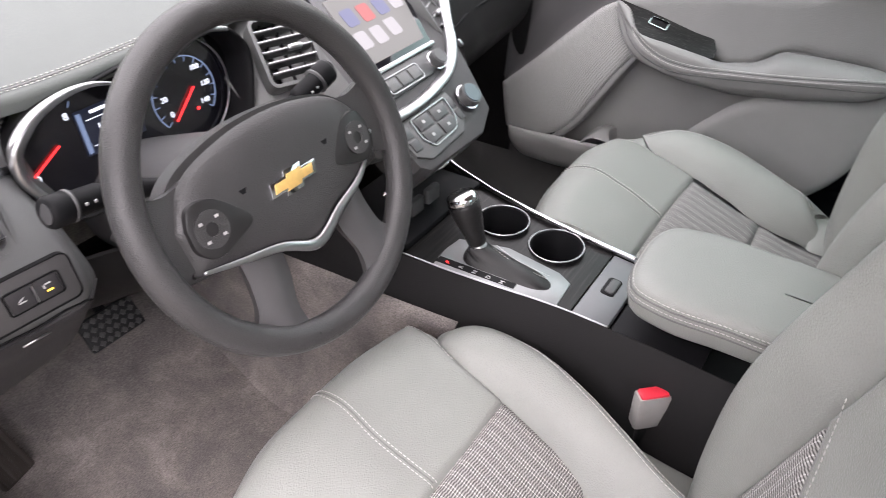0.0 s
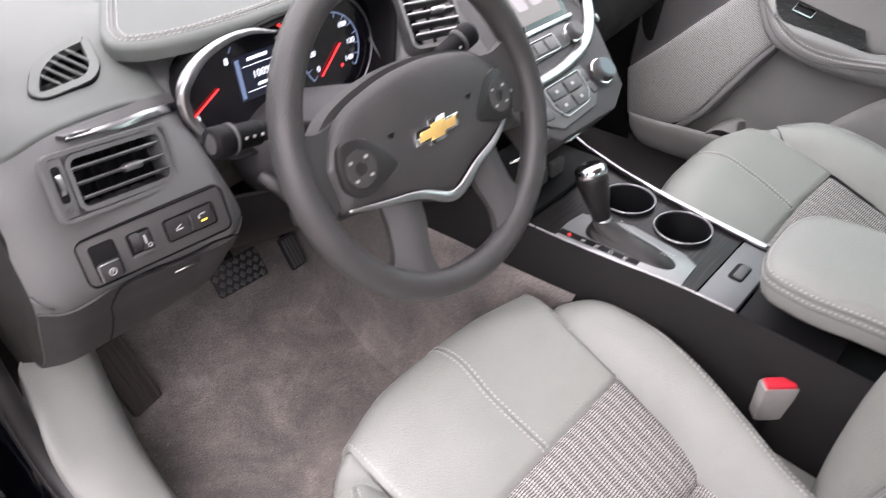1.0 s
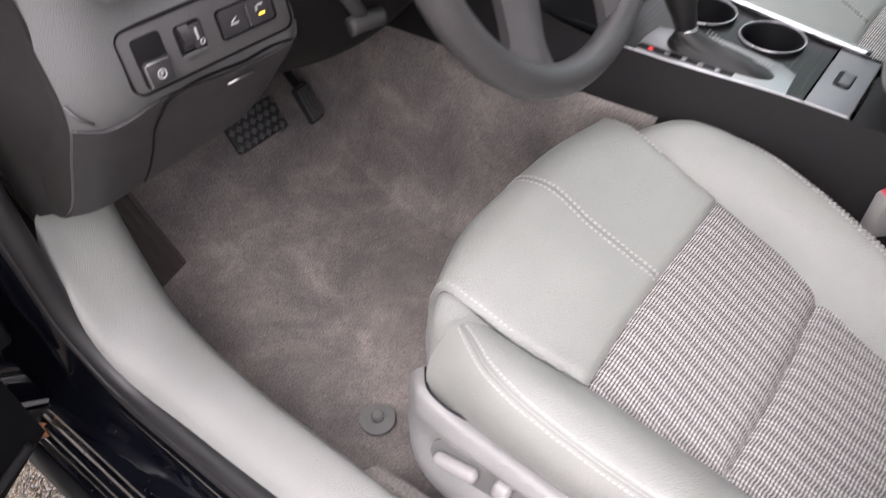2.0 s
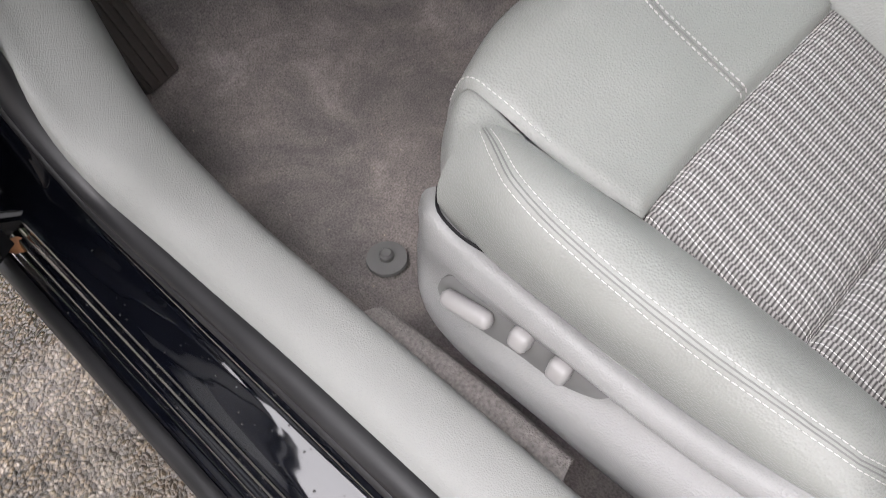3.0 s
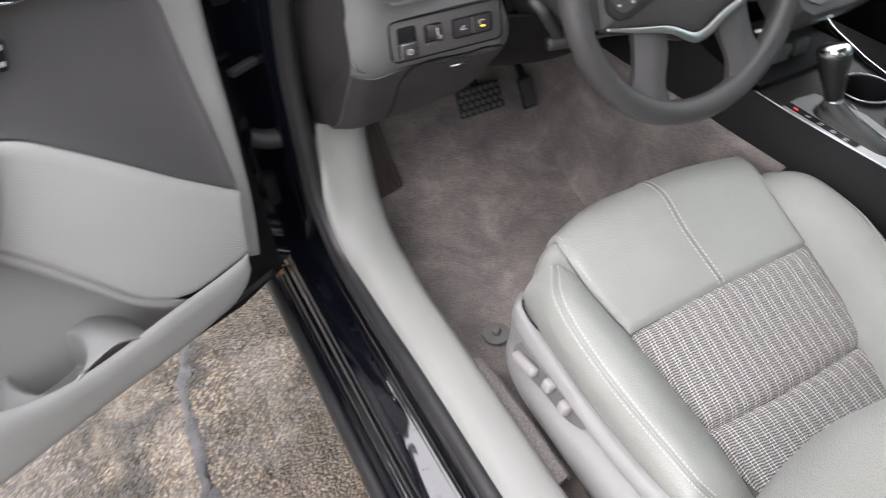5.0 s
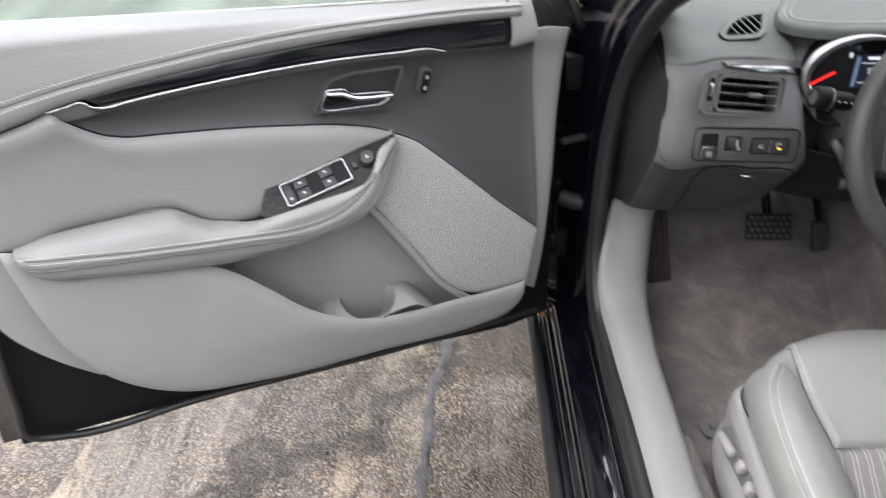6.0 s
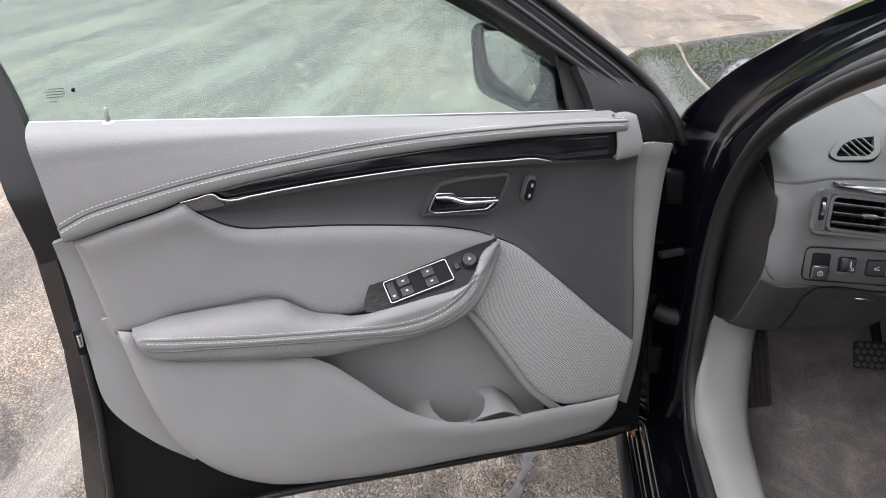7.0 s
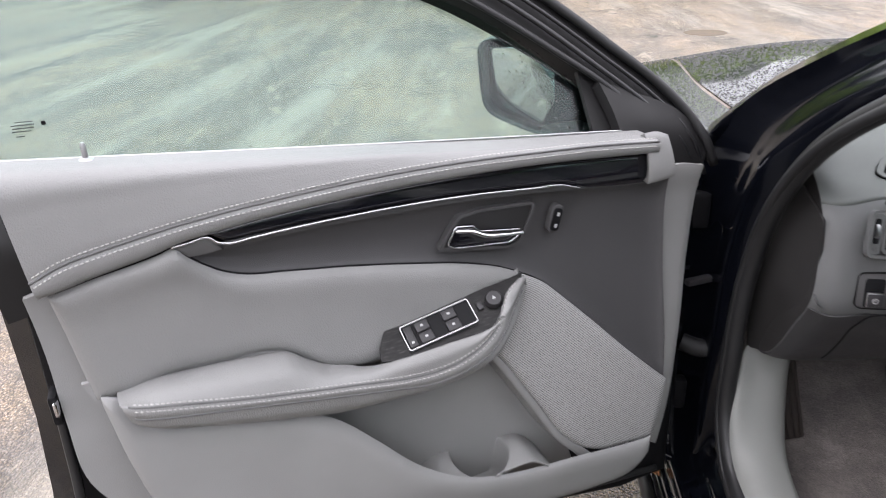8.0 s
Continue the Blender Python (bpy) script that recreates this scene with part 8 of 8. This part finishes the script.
# ---- seats: local x across (positive inboard side follows sign), y forward, z up ----
def build_seat(name, label, at, side, driver):
    """side 1: the outer side lies at negative x."""
    seat = thing(name, label, "car seat", at, group="front seats")

    def P(rows):
        return [[(side * x, y, z) for x, y, z in r] for r in rows]

    def pad(nm, rows, mat, nu, nv, puff, width, hint, lb="", thick=0.02):
        g = facing(sheet(P(rows), nu, nv), (side * hint[0], hint[1], hint[2]))
        g = padded(g, puff, width)
        part(nm, grid_mesh(nm, g, thick), mat, seat, lb)
        return g

    # thigh panel, rolling over the front edge
    th = [[(-0.166, -0.186, 0.564), (-0.09, -0.180, 0.558), (0.0, -0.178, 0.558), (0.09, -0.180, 0.558), (0.170, -0.180, 0.560)],
          [(-0.177, -0.10, 0.585), (-0.09, -0.09, 0.594), (0.0, -0.088, 0.596), (0.09, -0.09, 0.595), (0.172, -0.10, 0.594)],
          [(-0.176, -0.047, 0.598), (-0.09, -0.026, 0.611), (0.0, -0.026, 0.615), (0.09, -0.027, 0.614), (0.186, -0.038, 0.604)],
          [(-0.172, -0.017, 0.596), (-0.09, 0.008, 0.600), (0.0, 0.010, 0.602), (0.09, 0.007, 0.601), (0.190, -0.010, 0.596)],
          [(-0.173, -0.003, 0.568), (-0.09, 0.025, 0.560), (0.0, 0.027, 0.56), (0.09, 0.024, 0.56), (0.190, -0.006, 0.57)],
          [(-0.175, 0.003, 0.50), (-0.09, 0.025, 0.47), (0.0, 0.027, 0.47), (0.09, 0.024, 0.47), (0.184, -0.006, 0.50)]]
    g = pad("thigh_panel", th, LEATHER, 60, 50, 0.007, 0.012, (0, 0.1, 1), "light grey leather thigh panel")
    for dx in (-0.0045, 0.0045):
        k = g.shape[1] // 2
        line = spline(g[:, k] + np.array([dx, 0, 0.0]), 120)
        part("stitching", stitch_mesh("stitching", line + np.array([0, 0.0003, 0.0010])), STITCH, seat, "white double stitching")
    part("centre_seam", tube_mesh("centre_seam", g[1:-6, g.shape[1] // 2] + np.array([0, 0, 0.0002]), 0.0011, 6), SEAM, seat)
    for k in (1, -2):
        part("stitching", stitch_mesh("stitching", spline(g[15:39, k], 80) + np.array([0, 0.0003, 0.0008]), r=0.0007), STITCH, seat)
    # woven inserts
    pad("front_insert", [[(-0.168, -0.181, 0.5575), (0.0, -0.177, 0.5575), (0.170, -0.179, 0.5595)], [(-0.160, -0.25, 0.536), (0.0, -0.25, 0.534), (0.160, -0.25, 0.538)], [(-0.150, -0.329, 0.512), (0.0, -0.334, 0.510), (0.150, -0.329, 0.514)]], FABRIC, 40, 24, 0.010, 0.03, (0, 0, 1), "grey woven cloth insert")
    pad("rear_insert", [[(-0.150, -0.328, 0.512), (0.0, -0.333, 0.510), (0.150, -0.328, 0.514)], [(-0.145, -0.39, 0.497), (0.0, -0.40, 0.495), (0.145, -0.39, 0.499)], [(-0.135, -0.46, 0.49), (0.0, -0.48, 0.488), (0.135, -0.46, 0.49)]], FABRIC, 40, 24, 0.010, 0.03, (0, 0, 1), "grey woven cloth insert")
    def outer_bolster():
        """Outer cushion bolster: profiles from the inner seam over the stitched crest down to the side shield, front to rear."""
        st = [[(-0.182, -0.084, 0.592), (-0.190, -0.072, 0.601), (-0.198, -0.063, 0.606), (-0.206, -0.057, 0.606), (-0.224, -0.049, 0.588), (-0.238, -0.044, 0.560), (-0.240, -0.046, 0.510)],
              [(-0.177, -0.100, 0.582), (-0.192, -0.093, 0.603), (-0.207, -0.088, 0.613), (-0.222, -0.085, 0.615), (-0.239, -0.082, 0.600), (-0.248, -0.080, 0.568), (-0.243, -0.080, 0.505)],
              [(-0.174, -0.125, 0.575), (-0.198, -0.121, 0.607), (-0.220, -0.118, 0.619), (-0.240, -0.115, 0.621), (-0.254, -0.114, 0.601), (-0.258, -0.113, 0.566), (-0.243, -0.112, 0.50)],
              [(-0.170, -0.156, 0.568), (-0.200, -0.154, 0.606), (-0.228, -0.153, 0.621), (-0.250, -0.152, 0.620), (-0.263, -0.151, 0.597), (-0.263, -0.150, 0.560), (-0.243, -0.150, 0.50)],
              [(-0.167, -0.189, 0.565), (-0.200, -0.187, 0.602), (-0.230, -0.185, 0.618), (-0.253, -0.183, 0.616), (-0.265, -0.183, 0.592), (-0.264, -0.183, 0.555), (-0.242, -0.183, 0.50)],
              [(-0.162, -0.227, 0.553), (-0.197, -0.224, 0.594), (-0.229, -0.222, 0.610), (-0.252, -0.220, 0.609), (-0.264, -0.220, 0.586), (-0.263, -0.220, 0.549), (-0.241, -0.221, 0.495)],
              [(-0.157, -0.267, 0.540), (-0.192, -0.265, 0.582), (-0.224, -0.264, 0.599), (-0.247, -0.263, 0.599), (-0.260, -0.263, 0.577), (-0.260, -0.265, 0.542), (-0.241, -0.270, 0.49)],
              [(-0.148, -0.319, 0.520), (-0.184, -0.315, 0.563), (-0.215, -0.312, 0.582), (-0.238, -0.311, 0.585), (-0.253, -0.312, 0.565), (-0.256, -0.316, 0.535), (-0.242, -0.320, 0.49)],
              [(-0.147, -0.367, 0.508), (-0.178, -0.360, 0.548), (-0.207, -0.354, 0.567), (-0.230, -0.350, 0.573), (-0.248, -0.353, 0.558), (-0.254, -0.360, 0.535), (-0.245, -0.370, 0.50)],
              [(-0.150, -0.406, 0.500), (-0.175, -0.397, 0.535), (-0.202, -0.390, 0.553), (-0.222, -0.385, 0.560), (-0.242, -0.392, 0.548), (-0.250, -0.400, 0.535), (-0.245, -0.410, 0.51)],
              [(-0.150, -0.450, 0.480), (-0.170, -0.436, 0.510), (-0.192, -0.424, 0.526), (-0.208, -0.414, 0.534), (-0.232, -0.424, 0.528), (-0.243, -0.436, 0.520), (-0.243, -0.450, 0.50)]]
        even = []
        for pr in P(st):
            fine = spline(pr, 601)
            at = [int(np.argmin(np.linalg.norm(fine - np.array(c), axis=1))) for c in pr]
            idx = np.interp(np.arange(49), np.arange(7) * 8, at).round().astype(int)
            even.append(fine[idx])
        even = np.array(even)
        g = np.stack([spline(even[:, k], 90) for k in range(49)], axis=1)
        n = grid_normals(g)
        if (n[..., 2].mean()) < 0:
            n = -n
        g[:, :1] -= n[:, :1] * 0.002
        part("bolster", grid_mesh("bolster", facing(g, (-side * 0.3, 0, 1)), 0.02), LEATHER, seat, "light grey leather side bolster")
        marks = np.linspace(0, 88, 12)
        inner = np.interp(np.arange(90), marks, [19, 20.6, 21.4, 21.9, 22.3, 22.9, 23.5, 24.2, 24.8, 25.4, 25.6, 24])
        outer = np.interp(np.arange(90), marks, [24, 25.8, 26.2, 26.1, 26.0, 26.6, 27.4, 28.0, 28.2, 28.5, 28.6, 27.5])

        def follow(columns, height):
            k = columns.astype(int)
            f = (columns - k)[:, None]
            i = np.arange(90)
            h = g + n * height
            return spline((h[i, k] * (1 - f) + h[i, k + 1] * f)[1:-2], 260)

        for columns in (inner, outer):
            part("stitching", stitch_mesh("stitching", follow(columns, 0.0006), step=0.0056, length=0.0044, r=0.0006), STITCH, seat)
        for f in (0.36, 0.66):
            part("bolster_seam", tube_mesh("bolster_seam", follow(inner * (1 - f) + outer * f, -0.0001), 0.0007, 6), SEAM, seat)
        rows = [[(-0.180, -0.086, 0.586), (-0.176, -0.047, 0.598), (-0.172, -0.017, 0.595), (-0.174, -0.004, 0.566), (-0.177, -0.002, 0.49)],
                [(-0.190, -0.072, 0.597), (-0.190, -0.047, 0.596), (-0.190, -0.024, 0.588), (-0.192, -0.014, 0.562), (-0.195, -0.011, 0.49)],
                [(-0.200, -0.062, 0.604), (-0.207, -0.056, 0.599), (-0.215, -0.049, 0.582), (-0.221, -0.042, 0.556), (-0.223, -0.038, 0.49)]]
        pad("corner_panel", rows, LEATHER, 40, 18, 0.004, 0.010, (-0.8, 0.6, 0.3))

    # side bolsters: outer, then inner
    for s in (-1, 1):
        q = lambda r: [(-s * x, y, z) for x, y, z in r]
        rows = [q([(-0.172, -0.064, 0.582), (-0.165, -0.12, 0.578), (-0.168, -0.182, 0.558), (-0.160, -0.26, 0.535), (-0.150, -0.329, 0.512), (-0.142, -0.41, 0.497), (-0.13, -0.50, 0.49)]),
                q([(-0.186, -0.056, 0.591), (-0.196, -0.10, 0.608), (-0.206, -0.18, 0.602), (-0.208, -0.26, 0.590), (-0.205, -0.33, 0.578), (-0.20, -0.41, 0.57), (-0.19, -0.50, 0.56)]),
                q([(-0.202, -0.050, 0.588), (-0.230, -0.090, 0.606), (-0.246, -0.18, 0.604), (-0.253, -0.27, 0.598), (-0.254, -0.34, 0.592), (-0.254, -0.41, 0.588), (-0.25, -0.50, 0.585)]),
                q([(-0.211, -0.040, 0.572), (-0.240, -0.082, 0.582), (-0.258, -0.18, 0.582), (-0.265, -0.27, 0.578), (-0.266, -0.34, 0.572), (-0.265, -0.41, 0.568), (-0.26, -0.50, 0.565)]),
                q([(-0.205, -0.020, 0.53), (-0.234, -0.075, 0.535), (-0.252, -0.18, 0.535), (-0.259, -0.27, 0.530), (-0.260, -0.34, 0.525), (-0.258, -0.41, 0.52), (-0.255, -0.50, 0.52)]),
                q([(-0.203, -0.016, 0.485), (-0.226, -0.066, 0.485), (-0.244, -0.18, 0.485), (-0.250, -0.27, 0.480), (-0.250, -0.34, 0.475), (-0.248, -0.41, 0.47), (-0.245, -0.50, 0.47)])]
        if s == -1:
            outer_bolster()
            continue
        if s == 1 and driver:
            taper = lambda x, y, z: (x * np.interp(y, [-0.50, -0.41, -0.33, -0.25, -0.16], [0.55, 0.66, 0.80, 0.92, 1.0]), y, z - np.interp(y, [-0.45, -0.15], [0.03, 0.0]) * (z > 0.53))
            rows = [[taper(*p) for p in r] for r in rows]
        g = pad("bolster", rows, LEATHER, 70, 36, 0.004, 0.02, (-0.2 * -s, 0, 1), "light grey leather side bolster")
        js = np.arange(1, 69)
        run = np.full(68, 17.0)

        def along(shift):
            r = run + shift
            k = r.astype(int)
            f = (r - k)[:, None]
            return g[k, js] * (1 - f) + g[k + 1, js] * f

        for shift in (-0.62, 0.62):
            part("stitching", stitch_mesh("stitching", spline(along(shift), 200) + np.array([0, 0, 0.0009]), r=0.0009), STITCH, seat)
        part("bolster_seam", tube_mesh("bolster_seam", spline(along(0.0), 100) + np.array([0, 0, 0.0002]), 0.0011, 6), SEAM, seat)
        # corner panel: joins the thigh panel's edge to the front end of the bolster
        rows = [q([(-0.166, -0.086, 0.592), (-0.180, -0.045, 0.600), (-0.187, -0.016, 0.592), (-0.191, -0.007, 0.566), (-0.187, -0.006, 0.49)]),
                q([(-0.176, -0.084, 0.590), (-0.191, -0.048, 0.593), (-0.199, -0.023, 0.583), (-0.203, -0.012, 0.556), (-0.201, -0.010, 0.485)]),
                q([(-0.184, -0.084, 0.574), (-0.198, -0.062, 0.572), (-0.206, -0.042, 0.560), (-0.208, -0.026, 0.535), (-0.206, -0.020, 0.475)])]
        pad("corner_panel", rows, LEATHER, 30, 14, 0.003, 0.012, (-0.8 * -s, 0.6, 0.3))
    core = [[(-0.185, -0.012, 0.50), (0.0, 0.02, 0.50), (0.185, -0.012, 0.50)], [(-0.185, -0.03, 0.572), (0.0, 0.0, 0.578), (0.185, -0.03, 0.572)], [(-0.225, -0.09, 0.575), (0.0, -0.07, 0.585), (0.225, -0.09, 0.575)],
            [(-0.25, -0.18, 0.548), (0.0, -0.18, 0.545), (0.25, -0.18, 0.548)], [(-0.25, -0.33, 0.50), (0.0, -0.33, 0.497), (0.25, -0.33, 0.50)], [(-0.25, -0.52, 0.48), (0.0, -0.52, 0.475), (0.25, -0.52, 0.48)]]
    part("cushion_core", grid_mesh("cushion_core", facing(sheet(P(core), 20, 40), (0, 0, 1)), 0.03), LEATHER, seat)
    rear = [[(-0.14, -0.425, 0.490), (-0.19, -0.405, 0.515), (-0.232, -0.415, 0.512), (-0.250, -0.425, 0.49)], [(-0.14, -0.47, 0.492), (-0.19, -0.47, 0.524), (-0.235, -0.47, 0.520), (-0.254, -0.47, 0.495)], [(-0.14, -0.53, 0.50), (-0.19, -0.53, 0.53), (-0.235, -0.53, 0.525), (-0.254, -0.53, 0.50)]]
    pad("cushion_rear", rear, LEATHER, 20, 20, 0.004, 0.01, (0, 0, 1))
    # under-cushion base and runners
    part("cushion_base", box_mesh("cushion_base", (0.44, 0.46, 0.10), (0, -0.24, 0.445), 0.02), SEATBASE, seat)
    for x in (-0.17, 0.17):
        part("runner", box_mesh("runner", (0.05, 0.55, 0.09), (x, -0.25, 0.345), 0.01), SEATBASE, seat)
    # backrest
    bk = lambda z: -0.455 - 0.30 * (z - 0.50)
    zs = (0.50, 0.60, 0.75, 0.90, 1.05, 1.15)
    crown = lambda x: 0.69 + 0.11 * (abs(x) / 0.138) ** 1.5
    face = lambda x, z: (x, bk(z) - 0.026 * (1 - (x / 0.138) ** 2), z)
    across = np.linspace(-0.136, 0.136, 9)
    rows = [[face(x, 0.50 + (crown(x) - 0.50) * f) for x in across] for f in (0.0, 0.3, 0.6, 0.85, 1.0)]
    pad("back_insert", rows, FABRIC, 40, 40, 0.010, 0.02, (0, 1, 0), "grey woven cloth backrest insert")
    rows = [[face(x, crown(x) + (1.15 - crown(x)) * f) for x in across] for f in (0.0, 0.2, 0.5, 1.0)]
    pad("back_panel", rows, LEATHER, 40, 40, 0.012, 0.02, (0, 1, 0), "light grey leather backrest panel")
    part("back_seam", tube_mesh("back_seam", spline([face(x, crown(x)) for x in across], 80), 0.0014, 6), SEAM, seat)
    part("stitching", stitch_mesh("stitching", spline([face(x, crown(x) + 0.035) for x in across], 200) + np.array([0, 0.0130, 0.002]), r=0.0008), STITCH, seat)
    for s in (-1, 1):
        rows = []
        for z, w in zip(zs, (0.15, 0.55, 0.95, 0.9, 0.7, 0.45)):
            b = bk(z)
            rows.append([(s * 0.138, b, z), (s * 0.165, b + 0.05 * w, z), (s * 0.205, b + 0.075 * w, z), (s * 0.240, b + 0.05 * w, z), (s * 0.252, b - 0.02, z), (s * 0.24, b - 0.10, z)])
        g = pad("back_bolster", rows, LEATHER, 36, 50, 0.004, 0.02, (0, 1, 0), "light grey leather backrest bolster")
        k = 6
        part("stitching", stitch_mesh("stitching", spline(g[2:-2, k] + np.array([0, 0.001, 0]), 200)), STITCH, seat)
        part("stitching", stitch_mesh("stitching", spline(g[2:-2, k + 2] + np.array([0, 0.001, 0]), 200)), STITCH, seat)
    part("back_shell", grid_mesh("back_shell", facing(sheet([[(-0.245, bk(z) - 0.09, z), (0, bk(z) - 0.12, z), (0.245, bk(z) - 0.09, z)] for z in (0.46, 0.8, 1.17)], 16, 20), (0, -1, 0)), 0.03), LEATHER, seat)
    # outer side shield with power switches
    if driver:
        top = [(-0.222, -0.030, 0.530), (-0.243, -0.051, 0.534), (-0.247, -0.074, 0.530), (-0.245, -0.114, 0.529), (-0.244, -0.166, 0.526), (-0.243, -0.221, 0.518), (-0.243, -0.273, 0.514), (-0.244, -0.321, 0.517), (-0.246, -0.375, 0.526), (-0.250, -0.60, 0.50)]
        lip = [(-0.226, -0.018, 0.520), (-0.250, -0.044, 0.530), (-0.257, -0.076, 0.528), (-0.260, -0.120, 0.528), (-0.262, -0.172, 0.525), (-0.263, -0.228, 0.518), (-0.263, -0.274, 0.514), (-0.263, -0.320, 0.516), (-0.262, -0.370, 0.522), (-0.264, -0.60, 0.495)]
        edge = [(-0.228, -0.008, 0.490), (-0.255, -0.040, 0.505), (-0.264, -0.080, 0.510), (-0.268, -0.122, 0.512), (-0.270, -0.172, 0.510), (-0.271, -0.225, 0.505), (-0.271, -0.270, 0.500), (-0.270, -0.322, 0.498), (-0.268, -0.370, 0.500), (-0.267, -0.60, 0.480)]
        groove = [(-0.226, -0.004, 0.455), (-0.252, -0.036, 0.462), (-0.261, -0.080, 0.470), (-0.263, -0.123, 0.476), (-0.263, -0.163, 0.480), (-0.262, -0.209, 0.482), (-0.261, -0.250, 0.482), (-0.261, -0.308, 0.484), (-0.262, -0.353, 0.490), (-0.264, -0.60, 0.470)]
        ridge = [(-0.230, -0.003, 0.415), (-0.262, -0.038, 0.410), (-0.273, -0.084, 0.416), (-0.278, -0.137, 0.430), (-0.280, -0.171, 0.438), (-0.280, -0.228, 0.450), (-0.279, -0.276, 0.462), (-0.277, -0.319, 0.472), (-0.274, -0.362, 0.480), (-0.272, -0.60, 0.45)]
        belly = [(-0.226, -0.008, 0.385), (-0.256, -0.044, 0.372), (-0.268, -0.09, 0.372), (-0.272, -0.146, 0.380), (-0.273, -0.204, 0.382), (-0.273, -0.25, 0.380), (-0.272, -0.30, 0.378), (-0.270, -0.36, 0.376), (-0.268, -0.42, 0.372), (-0.266, -0.60, 0.365)]
        foot = [(-0.212, -0.02, 0.36), (-0.240, -0.055, 0.347), (-0.254, -0.095, 0.345), (-0.258, -0.15, 0.342), (-0.258, -0.20, 0.338), (-0.258, -0.25, 0.334), (-0.257, -0.30, 0.332), (-0.256, -0.36, 0.330), (-0.255, -0.42, 0.33), (-0.252, -0.60, 0.33)]
        g = facing(sheet(P([top, lip, edge, groove, ridge, belly, foot]), 120, 90), (-side, 0, 0.2))
        part("shield_gap", tube_mesh("shield_gap", spline(P([top])[0], 120) + np.array([-side * 0.003, 0, 0.0012]), 0.0016, 6), BLACK, seat)
        pm = plane_at((-0.266, -0.16, 0.485), (0.0, -1.0, 0.05), (0.3, 0.05, 1))
        # flat seat for the switch plate, blended into the moulding
        back = pm.inverted()
        for p in g.reshape(-1, 3):
            q = back @ Vector(p)
            out = max(abs(q.x + 0.005) - 0.082, abs(q.y + 0.002) - 0.018, 0.0) / 0.018
            if out < 1 and abs(q.z) < 0.03:
                w = 1 - out * out * (3 - 2 * out)
                p[:] = pm @ Vector((q.x, q.y, q.z * (1 - w) - 0.001 * w))
        part("side_shield", grid_mesh("side_shield", g, 0.004), SHIELD, seat, "light grey plastic seat side shield")
        plate = [(-0.0915, -0.014), (-0.0885, 0.0), (-0.081, 0.008), (-0.022, 0.0165), (0.008, 0.021), (0.04, 0.0225), (0.0675, 0.020), (0.0831, 0.0062), (0.0773, -0.005), (0.0545, -0.017), (-0.010, -0.022), (-0.062, -0.026), (-0.086, -0.023)]
        part("switch_recess", prism_mesh("switch_recess", [tuple(p) for p in spline(plate + [plate[0]], 60)[:-1]], -0.006, 0.0008, 0.0006, pm), SHIELDDARK, seat, "grey power seat switch plate")
        part("seat_switch", box_mesh("seat_switch", (0.053, 0.017, 0.016), (0, 0, 0), 0.007, pm @ Matrix.Translation((-0.054, -0.0066, 0.007)) @ pose(0, 0, 0, 0, 0, 8), 3), SWITCH, seat, "long power seat switch")
        for x, y in ((0.0014, 0.004), (0.0400, 0.001)):
            part("seat_switch", box_mesh("seat_switch", (0.0185, 0.021, 0.018), (0, 0, 0), 0.006, pm @ Matrix.Translation((x, y, 0.007)) @ pose(0, 0, 0, 0, 0, -4), 3), SWITCH, seat, "small power seat switch")
    return seat


def build_buckle():
    b = thing("seat_belt_buckle", "grey seat belt buckle with red release button", "seat belt buckle", plane_at((-0.112, -0.355, 0.565), (0.68, -0.73, 0), (0, 0, 1)))
    part("case", box_mesh("case", (0.048, 0.062, 0.024), (0, 0, 0), 0.006), BUCKLE, b)
    part("release_button", box_mesh("release_button", (0.040, 0.012, 0.019), (0, 0.0275, 0), 0.003), RED, b, "red release button")
    part("stalk", box_mesh("stalk", (0.026, 0.16, 0.010), (0, -0.10, 0), 0.003), BLACK, b)


build_seat("driver_seat", "light grey leather driver seat with woven cloth insert and power switches", pose(-0.378, 0.0, 0.0), 1, True)
build_seat("passenger_seat", "light grey leather front passenger seat with woven cloth insert", pose(0.324, -0.035, 0.013), -1, False)
build_buckle()
